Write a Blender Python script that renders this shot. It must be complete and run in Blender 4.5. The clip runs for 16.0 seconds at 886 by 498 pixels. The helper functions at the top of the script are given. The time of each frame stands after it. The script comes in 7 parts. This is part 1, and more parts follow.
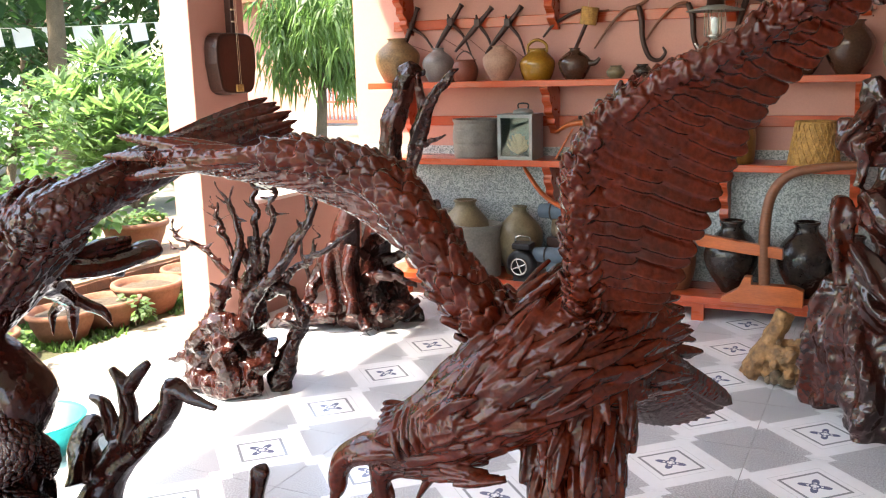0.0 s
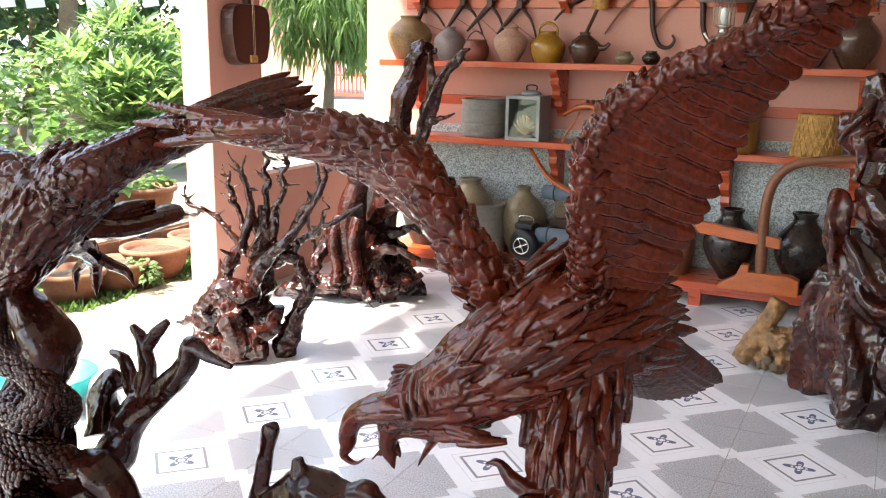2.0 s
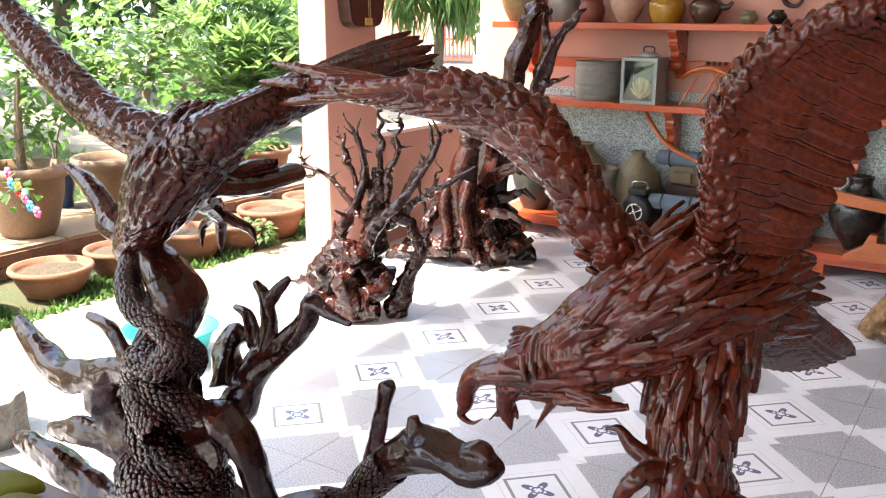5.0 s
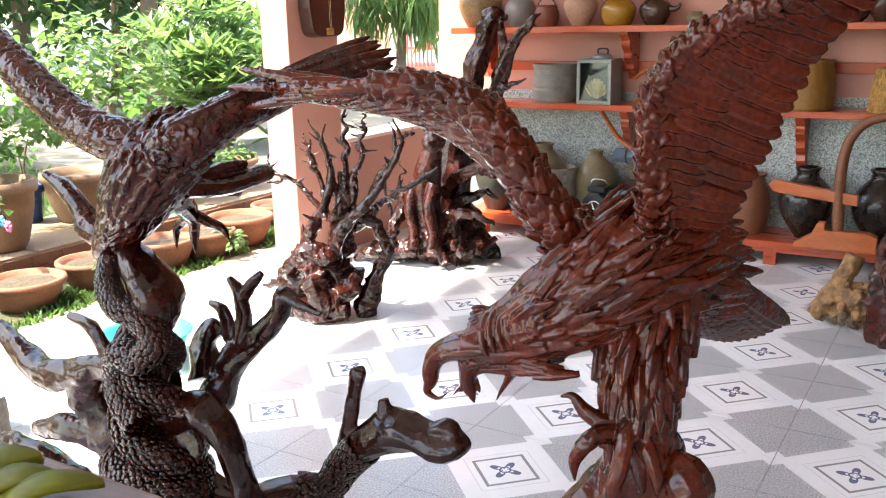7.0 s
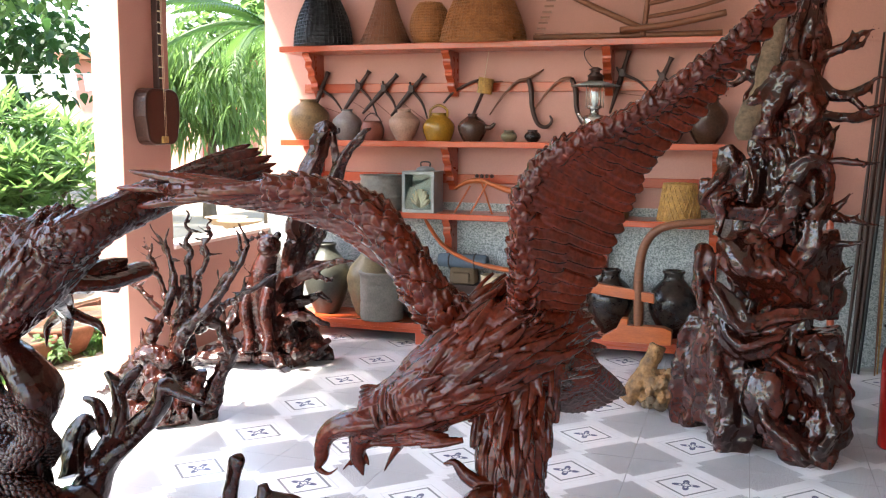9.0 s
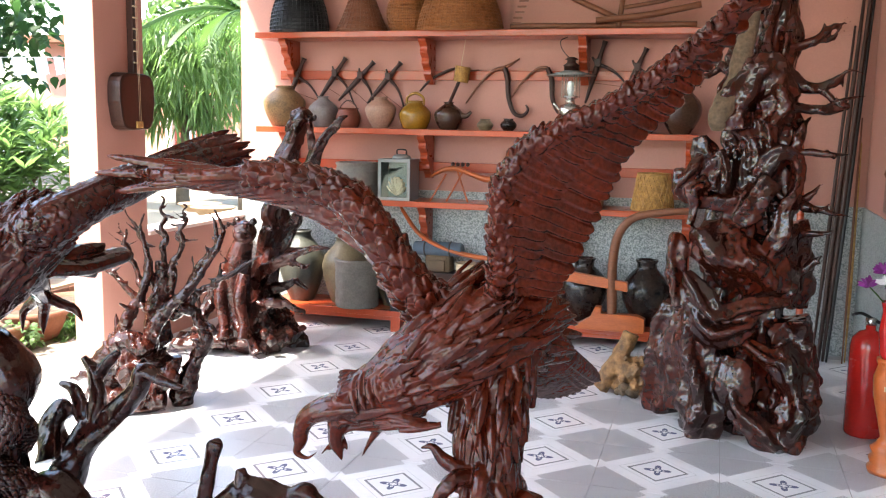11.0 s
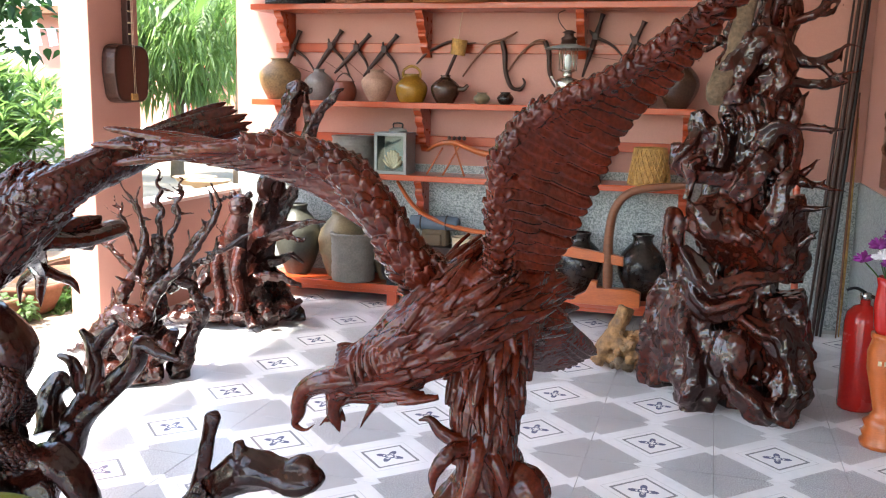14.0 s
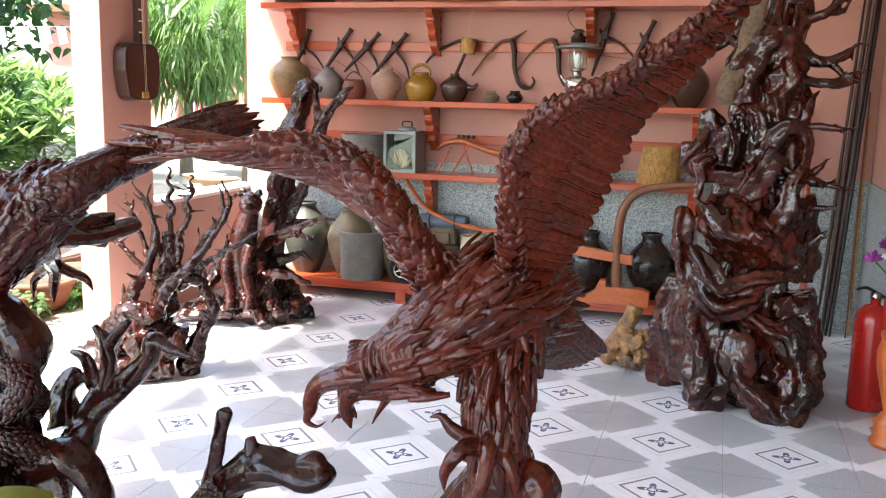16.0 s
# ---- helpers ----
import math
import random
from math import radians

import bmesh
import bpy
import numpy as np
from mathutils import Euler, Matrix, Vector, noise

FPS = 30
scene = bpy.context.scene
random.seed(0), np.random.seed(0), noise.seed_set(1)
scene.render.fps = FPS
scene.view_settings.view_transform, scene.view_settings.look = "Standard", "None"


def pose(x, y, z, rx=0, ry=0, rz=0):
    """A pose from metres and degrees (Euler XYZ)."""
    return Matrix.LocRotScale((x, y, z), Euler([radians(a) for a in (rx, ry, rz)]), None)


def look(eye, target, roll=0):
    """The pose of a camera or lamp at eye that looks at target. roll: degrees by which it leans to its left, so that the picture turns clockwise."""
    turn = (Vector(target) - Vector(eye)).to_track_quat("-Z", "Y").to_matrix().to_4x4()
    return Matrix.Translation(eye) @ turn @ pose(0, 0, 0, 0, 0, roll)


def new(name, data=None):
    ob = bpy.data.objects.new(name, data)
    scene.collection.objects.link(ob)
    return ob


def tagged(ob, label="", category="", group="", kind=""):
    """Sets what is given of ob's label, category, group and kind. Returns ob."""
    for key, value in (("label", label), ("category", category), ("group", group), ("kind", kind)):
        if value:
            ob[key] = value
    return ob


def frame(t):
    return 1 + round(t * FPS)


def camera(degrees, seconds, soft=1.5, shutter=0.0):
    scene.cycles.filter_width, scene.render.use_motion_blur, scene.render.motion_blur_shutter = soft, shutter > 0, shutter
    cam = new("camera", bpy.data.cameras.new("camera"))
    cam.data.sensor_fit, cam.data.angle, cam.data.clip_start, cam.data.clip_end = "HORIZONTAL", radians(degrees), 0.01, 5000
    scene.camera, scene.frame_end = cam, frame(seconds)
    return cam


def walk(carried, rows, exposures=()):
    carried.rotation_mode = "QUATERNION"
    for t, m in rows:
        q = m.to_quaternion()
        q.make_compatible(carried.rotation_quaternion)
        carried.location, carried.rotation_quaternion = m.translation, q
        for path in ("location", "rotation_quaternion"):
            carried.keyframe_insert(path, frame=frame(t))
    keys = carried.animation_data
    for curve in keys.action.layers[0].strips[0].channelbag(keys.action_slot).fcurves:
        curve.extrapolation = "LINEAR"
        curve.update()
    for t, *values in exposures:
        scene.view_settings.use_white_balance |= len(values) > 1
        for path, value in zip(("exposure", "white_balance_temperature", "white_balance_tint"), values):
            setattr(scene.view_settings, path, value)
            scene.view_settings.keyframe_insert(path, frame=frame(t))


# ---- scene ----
cam = camera(51.8, 16.0, soft=1.15)
PATH = [
    (0, (0.667, -3.217, 1.463), (-0.203, -1.458, 1.075), -1.5),
    (0.5, (0.699, -3.327, 1.484), (-0.147, -1.558, 1.092), 0.7),
    (1, (0.698, -3.327, 1.48), (-0.143, -1.56, 1.067), 0.3),
    (1.5, (0.695, -3.325, 1.482), (-0.153, -1.562, 1.063), 0.7),
    (2, (0.688, -3.318, 1.476), (-0.177, -1.568, 1.04), 0.8),
    (2.5, (0.682, -3.321, 1.474), (-0.216, -1.59, 1.027), 0.6),
    (3, (0.672, -3.315, 1.468), (-0.255, -1.604, 1.005), 0.8),
    (3.5, (0.66, -3.318, 1.467), (-0.36, -1.666, 0.986), 0.7),
    (4, (0.648, -3.319, 1.464), (-0.414, -1.699, 0.964), 0.8),
    (6.5, (0.698, -3.37, 1.455), (-0.324, -1.729, 0.94), -1.0),
    (7, (0.748, -3.442, 1.45), (-0.252, -1.781, 0.958), -1.2),
    (7.5, (0.795, -3.542, 1.46), (-0.109, -1.807, 1.042), -0.8),
    (8, (0.773, -3.604, 1.452), (-0.023, -1.8, 1.118), -0.6),
    (8.5, (0.706, -3.685, 1.449), (0.043, -1.818, 1.176), -0.0),
    (9, (0.674, -3.757, 1.446), (0.052, -1.873, 1.19), 0.4),
    (11.5, (0.668, -3.782, 1.445), (0.11, -1.884, 1.153), 1.0),
    (12, (0.671, -3.779, 1.447), (0.116, -1.882, 1.143), 1.0),
    (12.5, (0.668, -3.781, 1.444), (0.114, -1.885, 1.132), 1.1),
    (13, (0.667, -3.784, 1.445), (0.115, -1.889, 1.125), 1.1),
    (13.5, (0.664, -3.788, 1.444), (0.112, -1.894, 1.115), 1.2),
    (14, (0.662, -3.784, 1.443), (0.11, -1.891, 1.107), 1.2),
    (14.5, (0.658, -3.787, 1.444), (0.102, -1.896, 1.105), 1.2),
    (15, (0.66, -3.794, 1.445), (0.1, -1.903, 1.11), 1.2),
    (15.5, (0.655, -3.794, 1.443), (0.093, -1.905, 1.105), 1.3),
    (16, (0.654, -3.796, 1.442), (0.087, -1.908, 1.103), 1.3),
]
EXPO = [(0, 3.04, 7150, 10), (7.0, 3.06, 7100, 10), (9.0, 3.16, 6750, 10), (16, 3.16, 6700, 10)]
walk(cam, [(t, look(eye, aim, roll)) for t, eye, aim, roll in PATH], EXPO)

# ---- light ----
world = bpy.data.worlds.new("sky")
scene.world = world
world.use_nodes = True
wn = world.node_tree.nodes
sky = wn.new("ShaderNodeTexSky")
sky.sky_type, sky.sun_disc = "NISHITA", False
sky.sun_elevation, sky.sun_rotation = radians(60), radians(226)
sky.air_density, sky.dust_density = 1.2, 2.0
wn["Background"].inputs["Strength"].default_value = 0.15
world.node_tree.links.new(sky.outputs[0], wn["Background"].inputs[0])
sun = new("sun", bpy.data.lights.new("sun", "SUN"))
sun.data.energy, sun.data.angle, sun.data.color = 3.6, radians(2.0), (1.0, 0.95, 0.86)
sun.matrix_world = look((-4.6, -4.4, 11.0), (0.0, 0.0, 0.0))
tagged(sun, kind="structure")


# ---- materials ----
def mat(name, base, rough=0.6, metal=0.0, vary=0.15, scale=8.0, bump=0.2, fine=80.0, coat=0.0, tint=None, spec=0.32, rand=0.0, stretch=(1, 1, 1)):
    """A surface with colour varied at two scales, fine relief and uneven gloss."""
    m = bpy.data.materials.new(name)
    m.use_nodes = True
    n, l = m.node_tree.nodes, m.node_tree.links
    b = n["Principled BSDF"]
    tc = n.new("ShaderNodeTexCoord")
    mp = n.new("ShaderNodeMapping")
    mp.inputs["Scale"].default_value = stretch
    l.new(tc.outputs["Object"], mp.inputs[0])
    big, small = n.new("ShaderNodeTexNoise"), n.new("ShaderNodeTexNoise")
    big.inputs["Scale"].default_value, big.inputs["Detail"].default_value = scale, 6
    small.inputs["Scale"].default_value, small.inputs["Detail"].default_value = fine, 3
    l.new(mp.outputs[0], big.inputs["Vector"])
    l.new(mp.outputs[0], small.inputs["Vector"])
    ramp = n.new("ShaderNodeValToRGB")
    t = tint or [c * 0.55 for c in base]
    ramp.color_ramp.elements[0].position, ramp.color_ramp.elements[1].position = 0.36, 0.62
    lo = [base[i] * (1 - vary) + t[i] * vary for i in range(3)]
    ramp.color_ramp.elements[0].color = (*lo, 1)
    ramp.color_ramp.elements[1].color = (*base, 1)
    l.new(big.outputs["Fac"], ramp.inputs[0])
    mx = n.new("ShaderNodeMix")
    mx.data_type, mx.blend_type = "RGBA", "MULTIPLY"
    mx.inputs["Factor"].default_value = min(1.0, vary * 1.3)
    l.new(ramp.outputs[0], mx.inputs["A"])
    l.new(small.outputs["Fac"], mx.inputs["B"])
    out = mx.outputs["Result"]
    if rand:
        oi, hs = n.new("ShaderNodeObjectInfo"), n.new("ShaderNodeHueSaturation")
        mr = n.new("ShaderNodeMapRange")
        mr.inputs["To Min"].default_value, mr.inputs["To Max"].default_value = 1 - rand, 1 + rand
        l.new(oi.outputs["Random"], mr.inputs["Value"])
        l.new(mr.outputs[0], hs.inputs["Value"])
        l.new(out, hs.inputs["Color"])
        out = hs.outputs[0]
    l.new(out, b.inputs["Base Color"])
    mr2 = n.new("ShaderNodeMapRange")
    mr2.inputs["To Min"].default_value, mr2.inputs["To Max"].default_value = max(0.02, rough - 0.12), min(1, rough + 0.12)
    l.new(big.outputs["Fac"], mr2.inputs["Value"])
    l.new(mr2.outputs[0], b.inputs["Roughness"])
    b.inputs["Metallic"].default_value = metal
    b.inputs["Specular IOR Level"].default_value = spec
    b.inputs["Coat Weight"].default_value = coat
    b.inputs["Coat Roughness"].default_value = 0.12
    if bump:
        bp = n.new("ShaderNodeBump")
        bp.inputs["Strength"].default_value, bp.inputs["Distance"].default_value = bump, 0.01
        l.new(small.outputs["Fac"], bp.inputs["Height"])
        l.new(bp.outputs[0], b.inputs["Normal"])
    return m


def leaf_mat(name, base, tint):
    m = mat(name, base, rough=0.45, vary=0.6, scale=3.0, bump=0, fine=40, tint=tint)
    n, l = m.node_tree.nodes, m.node_tree.links
    b = n["Principled BSDF"]
    tr, mix = n.new("ShaderNodeBsdfTranslucent"), n.new("ShaderNodeMixShader")
    tr.inputs[0].default_value = (base[0] * 1.5, base[1] * 1.6, base[2] * 1.1, 1)
    mix.inputs[0].default_value = 0.45
    l.new(b.outputs[0], mix.inputs[1])
    l.new(tr.outputs[0], mix.inputs[2])
    l.new(mix.outputs[0], n["Material Output"].inputs["Surface"])
    return m


def granite_mat(name):
    m = mat(name, (0.34, 0.37, 0.36), rough=0.35, vary=0.2, scale=5, bump=0.05, fine=200)
    n, l = m.node_tree.nodes, m.node_tree.links
    v = n.new("ShaderNodeTexVoronoi")
    v.inputs["Scale"].default_value = 150
    tc = n.new("ShaderNodeTexCoord")
    l.new(tc.outputs["Object"], v.inputs["Vector"])
    r = n.new("ShaderNodeValToRGB")
    e = r.color_ramp.elements
    e[0].position, e[0].color = 0.1, (0.15, 0.17, 0.17, 1)
    e[1].position, e[1].color = 0.9, (0.46, 0.48, 0.47, 1)
    mid = e.new(0.45)
    mid.color = (0.28, 0.31, 0.305, 1)
    sep = n.new("ShaderNodeSeparateColor")
    l.new(v.outputs["Color"], sep.inputs[0])
    l.new(sep.outputs[0], r.inputs[0])
    l.new(r.outputs[0], n["Principled BSDF"].inputs["Base Color"])
    return m


def tile_mat():
    """Glazed tile: white with grey speckled stepped corners and a framed blue motif set cornerwise in the middle."""
    m = mat("glazed_tile", (0.86, 0.87, 0.89), rough=0.16, vary=0.08, scale=3, bump=0.02, fine=30, spec=0.5)
    n, l = m.node_tree.nodes, m.node_tree.links
    b = n["Principled BSDF"]
    tc, sep = n.new("ShaderNodeTexCoord"), n.new("ShaderNodeSeparateXYZ")
    l.new(tc.outputs["Object"], sep.inputs[0])

    def op(kind, a, c=None):
        o = n.new("ShaderNodeMath")
        o.operation = kind
        for i, val in enumerate((a, c)):
            if val is None:
                continue
            if isinstance(val, (int, float)):
                o.inputs[i].default_value = val
            else:
                l.new(val, o.inputs[i])
        return o.outputs[0]

    au = op("MULTIPLY", op("ABSOLUTE", sep.outputs[0]), 2.0)
    av = op("MULTIPLY", op("ABSOLUTE", sep.outputs[1]), 2.0)
    s = op("ADD", au, av)
    p = op("SUBTRACT", 1.0, s)
    q = op("ABSOLUTE", op("SUBTRACT", au, av))
    inside = op("LESS_THAN", p, 0.51)
    notch = op("MULTIPLY", op("GREATER_THAN", p, 0.385), op("GREATER_THAN", q, 0.385))
    grey = op("MULTIPLY", inside, op("SUBTRACT", 1.0, notch))

    def band(x, lo, hi):
        return op("MULTIPLY", op("GREATER_THAN", x, lo), op("LESS_THAN", x, hi))
    frame_band = op("ADD", band(s, 0.225, 0.255), op("MULTIPLY", band(s, 0.315, 0.322), 0.45))
    # four-petalled flower
    ang = op("ARCTAN2", sep.outputs[1], sep.outputs[0])
    rad = op("SQRT", op("ADD", op("MULTIPLY", au, au), op("MULTIPLY", av, av)))
    petal = op("MULTIPLY", op("ADD", op("COSINE", op("MULTIPLY", ang, 4.0)), 1.5), 0.046)
    ring = op("MULTIPLY", op("LESS_THAN", rad, petal), op("GREATER_THAN", rad, op("MULTIPLY", petal, 0.52)))
    ring = op("ADD", ring, band(rad, 0.028, 0.042))
    speck = n.new("ShaderNodeTexNoise")
    speck.inputs["Scale"].default_value, speck.inputs["Detail"].default_value = 170, 2
    l.new(tc.outputs["Object"], speck.inputs["Vector"])
    sr = n.new("ShaderNodeValToRGB")
    sr.color_ramp.elements[0].position, sr.color_ramp.elements[0].color = 0.36, (0.27, 0.275, 0.29, 1)
    sr.color_ramp.elements[1].position, sr.color_ramp.elements[1].color = 0.66, (0.55, 0.56, 0.58, 1)
    l.new(speck.outputs["Fac"], sr.inputs[0])

    def over(fac, under, col):
        x = n.new("ShaderNodeMix")
        x.data_type = "RGBA"
        l.new(fac, x.inputs["Factor"])
        l.new(under, x.inputs["A"])
        if isinstance(col, tuple):
            x.inputs["B"].default_value = col
        else:
            l.new(col, x.inputs["B"])
        return x.outputs["Result"]
    src = b.inputs["Base Color"].links[0].from_socket
    c = over(grey, src, sr.outputs[0])
    c = over(frame_band, c, (0.28, 0.29, 0.31, 1))
    c = over(ring, c, (0.16, 0.175, 0.26, 1))
    l.new(c, b.inputs["Base Color"])
    ro = n.new("ShaderNodeMix")
    l.new(grey, ro.inputs["Factor"])
    ro.inputs["A"].default_value, ro.inputs["B"].default_value = 0.13, 0.30
    l.new(ro.outputs["Result"], b.inputs["Roughness"])
    return m


PINK = mat("pink_wall_paint", (0.50, 0.245, 0.195), rough=0.6, vary=0.12, scale=1.5, bump=0.05, fine=120)
WHITEPINK = mat("pale_pink_paint", (0.80, 0.62, 0.56), rough=0.6, vary=0.1, scale=1.5, bump=0.05)
REDWOOD = mat("varnished_red_wood", (0.50, 0.075, 0.022), rough=0.3, vary=0.35, scale=4, bump=0.05, fine=60, coat=0.3, stretch=(0.6, 6, 6))
ORANGEWOOD = mat("varnished_orange_wood", (0.56, 0.13, 0.03), rough=0.32, vary=0.4, scale=5, bump=0.05, fine=60, coat=0.3, stretch=(1, 5, 5))
DARKWOOD = mat("dark_varnished_carving", (0.046, 0.0095, 0.0058), rough=0.19, vary=0.6, scale=9, bump=0.12, fine=60, coat=0.05, spec=0.33, tint=(0.010, 0.004, 0.0035))
EAGLEWOOD = mat("red_brown_varnished_carving", (0.128, 0.0155, 0.0050), rough=0.15, vary=0.7, scale=12, bump=0.12, fine=90, coat=0.07, spec=0.29, tint=(0.045, 0.008, 0.004))
EAGLEWOOD_DARK = mat("dark_red_brown_carving", (0.080, 0.0120, 0.0062), rough=0.14, vary=0.7, scale=11, bump=0.12, fine=90, coat=0.08, spec=0.32, tint=(0.025, 0.005, 0.0035))
TIGERWOOD = mat("dark_glossy_root", (0.075, 0.0140, 0.0080), rough=0.26, vary=0.75, scale=6, bump=0.25, fine=50, coat=0.05, spec=0.40, tint=(0.014, 0.006, 0.005))
ROOTWOOD = mat("glossy_brown_root", (0.105, 0.0160, 0.0070), rough=0.13, vary=0.8, scale=4, bump=0.05, fine=40, coat=0.2, spec=0.4, tint=(0.012, 0.006, 0.005))
BARK = mat("raw_bark", (0.24, 0.16, 0.10), rough=0.8, vary=0.7, scale=14, bump=0.9, fine=50)
PALEWOOD = mat("raw_pale_wood", (0.52, 0.27, 0.11), rough=0.6, vary=0.7, scale=18, bump=0.9, fine=40, tint=(0.10, 0.06, 0.03))
GRANITE = granite_mat("grey_speckled_granite")
TILE = tile_mat()
GROUT = mat("grey_grout", (0.42, 0.42, 0.41), rough=0.9, vary=0.2, scale=4, bump=0.1)
CONCRETE = mat("sunlit_concrete", (0.30, 0.26, 0.20), rough=0.85, vary=0.3, scale=2, bump=0.2, fine=60)
GRASS = mat("grass", (0.085, 0.10, 0.042), rough=0.8, vary=0.7, scale=3, bump=0.5, fine=60, tint=(0.12, 0.10, 0.05))
LEAF = leaf_mat("broad_leaf", (0.085, 0.165, 0.05), (0.035, 0.08, 0.022))
LEAF2 = leaf_mat("yellow_green_leaf", (0.135, 0.22, 0.085), (0.06, 0.125, 0.045))
LEAF3 = leaf_mat("dark_leaf", (0.035, 0.085, 0.03), (0.02, 0.05, 0.02))
TERRA = mat("terracotta", (0.24, 0.10, 0.055), rough=0.75, vary=0.4, scale=6, bump=0.2, fine=60, tint=(0.25, 0.14, 0.09))
SOIL = mat("soil", (0.10, 0.075, 0.05), rough=0.95, vary=0.5, scale=20, bump=0.8)
BRICK = mat("bed_brick", (0.27, 0.125, 0.075), rough=0.85, vary=0.4, scale=12, bump=0.4, rand=0.25)
STONE = mat("tan_stone_slab", (0.34, 0.24, 0.15), rough=0.8, vary=0.35, scale=5, bump=0.4, rand=0.12)
TRUNKM = mat("garden_trunk", (0.20, 0.15, 0.10), rough=0.9, vary=0.6, scale=8, bump=0.8)
PLASTER = mat("white_plaster", (0.80, 0.78, 0.74), rough=0.8, vary=0.1, scale=2, bump=0.05)


# ---- building helpers ----
def mesh_ob(name, bm, material, parent=None, label="", smooth=False, bevel=0.0):
    me = bpy.data.meshes.new(name)
    if smooth:
        for f in bm.faces:
            f.smooth = True
    bm.normal_update()
    bm.to_mesh(me)
    bm.free()
    me.materials.append(material)
    ob = new(name, me)
    if parent:
        ob.parent = parent
    if label:
        ob["label"] = label
    if bevel:
        md = ob.modifiers.new("bevel", "BEVEL")
        md.width, md.segments, md.limit_method = bevel, 2, "ANGLE"
    return ob


def part(name, bm, material, parent, label="", smooth=False, bevel=0.0):
    return mesh_ob(name, bm, material, parent, label, smooth, bevel)


def empty(name, loc=(0, 0, 0), label="", category="", group="", kind="", rz=0):
    e = new(name)
    e.matrix_basis = pose(*loc, 0, 0, rz)
    e.empty_display_size = 0.05
    return tagged(e, label, category, group, kind)


def box(bm, x0, x1, y0, y1, z0, z1):
    v = [bm.verts.new(p) for p in ((x0, y0, z0), (x1, y0, z0), (x1, y1, z0), (x0, y1, z0), (x0, y0, z1), (x1, y0, z1), (x1, y1, z1), (x0, y1, z1))]
    for f in ((3, 2, 1, 0), (4, 5, 6, 7), (0, 1, 5, 4), (1, 2, 6, 5), (2, 3, 7, 6), (3, 0, 4, 7)):
        bm.faces.new([v[i] for i in f])
    return bm


def boxes(*dims):
    bm = bmesh.new()
    for d in dims:
        box(bm, *d)
    return bm


def lathe(bm, prof, seg=24, at=(0, 0, 0), m=None):
    """Turns (radius, height) pairs round the upright axis."""
    rings = []
    for r, z in prof:
        ring = []
        for i in range(seg):
            a = math.tau * i / seg
            p = Vector((r * math.cos(a), r * math.sin(a), z))
            p = m @ p if m else p
            ring.append(bm.verts.new(p + Vector(at)))
        rings.append(ring)
    for a, b in zip(rings, rings[1:]):
        for i in range(seg):
            j = (i + 1) % seg
            bm.faces.new((a[i], a[j], b[j], b[i]))
    if prof[0][0] > 1e-4:
        bm.faces.new(rings[0][::-1])
    if prof[-1][0] > 1e-4:
        bm.faces.new(rings[-1])
    return bm


def spline(pts, n):
    """Points along a smooth line through pts (tuples of any length)."""
    pts = [np.array(p, float) for p in pts]
    out = []
    k = len(pts) - 1
    for i in range(n + 1):
        u = i / n * k
        j = min(int(u), k - 1)
        f = u - j
        p0, p1, p2, p3 = pts[max(j - 1, 0)], pts[j], pts[j + 1], pts[min(j + 2, k)]
        out.append(0.5 * (2 * p1 + (p2 - p0) * f + (2 * p0 - 5 * p1 + 4 * p2 - p3) * f * f + (3 * p1 - p0 - 3 * p2 + p3) * f ** 3))
    return out


def tube(bm, pts, steps=24, seg=10, rough=0.0, freq=20.0, flat=1.0, twist=0.0, cap=True, ridge=0, ridge_h=0.0):
    """A limb through points (x, y, z, radius), with knobbly noise, lengthwise ridges and an oval section."""
    path = spline(pts, steps)
    rings = []
    up = Vector((0.13, 0.21, 1.0)).normalized()
    side = None
    for i, p in enumerate(path):
        c = Vector(p[:3])
        a = Vector(path[max(i - 1, 0)][:3])
        b = Vector(path[min(i + 1, len(path) - 1)][:3])
        d = (b - a).normalized() if (b - a).length > 1e-7 else Vector((0, 0, 1))
        if side is None:
            side = d.cross(up)
            if side.length < 0.1:
                side = d.cross(Vector((1, 0, 0)))
        side = (side - d * side.dot(d)).normalized()
        w = d.cross(side)
        r = max(float(p[3]), 0.0006)
        ring = []
        for k in range(seg):
            ang = math.tau * k / seg + twist * i / len(path)
            rr = r
            if ridge:
                rr *= 1 + ridge_h * math.cos(ridge * ang + 0.8 * math.sin(i * 0.35))
            q = c + side * math.cos(ang) * rr + w * math.sin(ang) * rr * flat
            if rough:
                q += (q - c) * rough * (noise.noise(q * freq) + 0.5 * noise.noise(q * freq * 2.7))
            ring.append(bm.verts.new(q))
        rings.append(ring)
    for a, b in zip(rings, rings[1:]):
        for k in range(seg):
            j = (k + 1) % seg
            bm.faces.new((a[k], a[j], b[j], b[k]))
    if cap:
        bm.faces.new(rings[0][::-1])
        bm.faces.new(rings[-1])
    return bm


def ball(bm, c, r, sub=2, rough=0.0, freq=15.0, stretch=(1, 1, 1)):
    res = bmesh.ops.create_icosphere(bm, subdivisions=sub, radius=1.0)
    for v in res["verts"]:
        d = v.co.copy()
        k = 1 + rough * (noise.noise((d + Vector(c) * 3) * freq * 0.1 * 2) + 0.5 * noise.noise((d + Vector(c)) * freq * 0.5))
        v.co = Vector(c) + Vector((d.x * r * stretch[0], d.y * r * stretch[1], d.z * r * stretch[2])) * k
    return bm


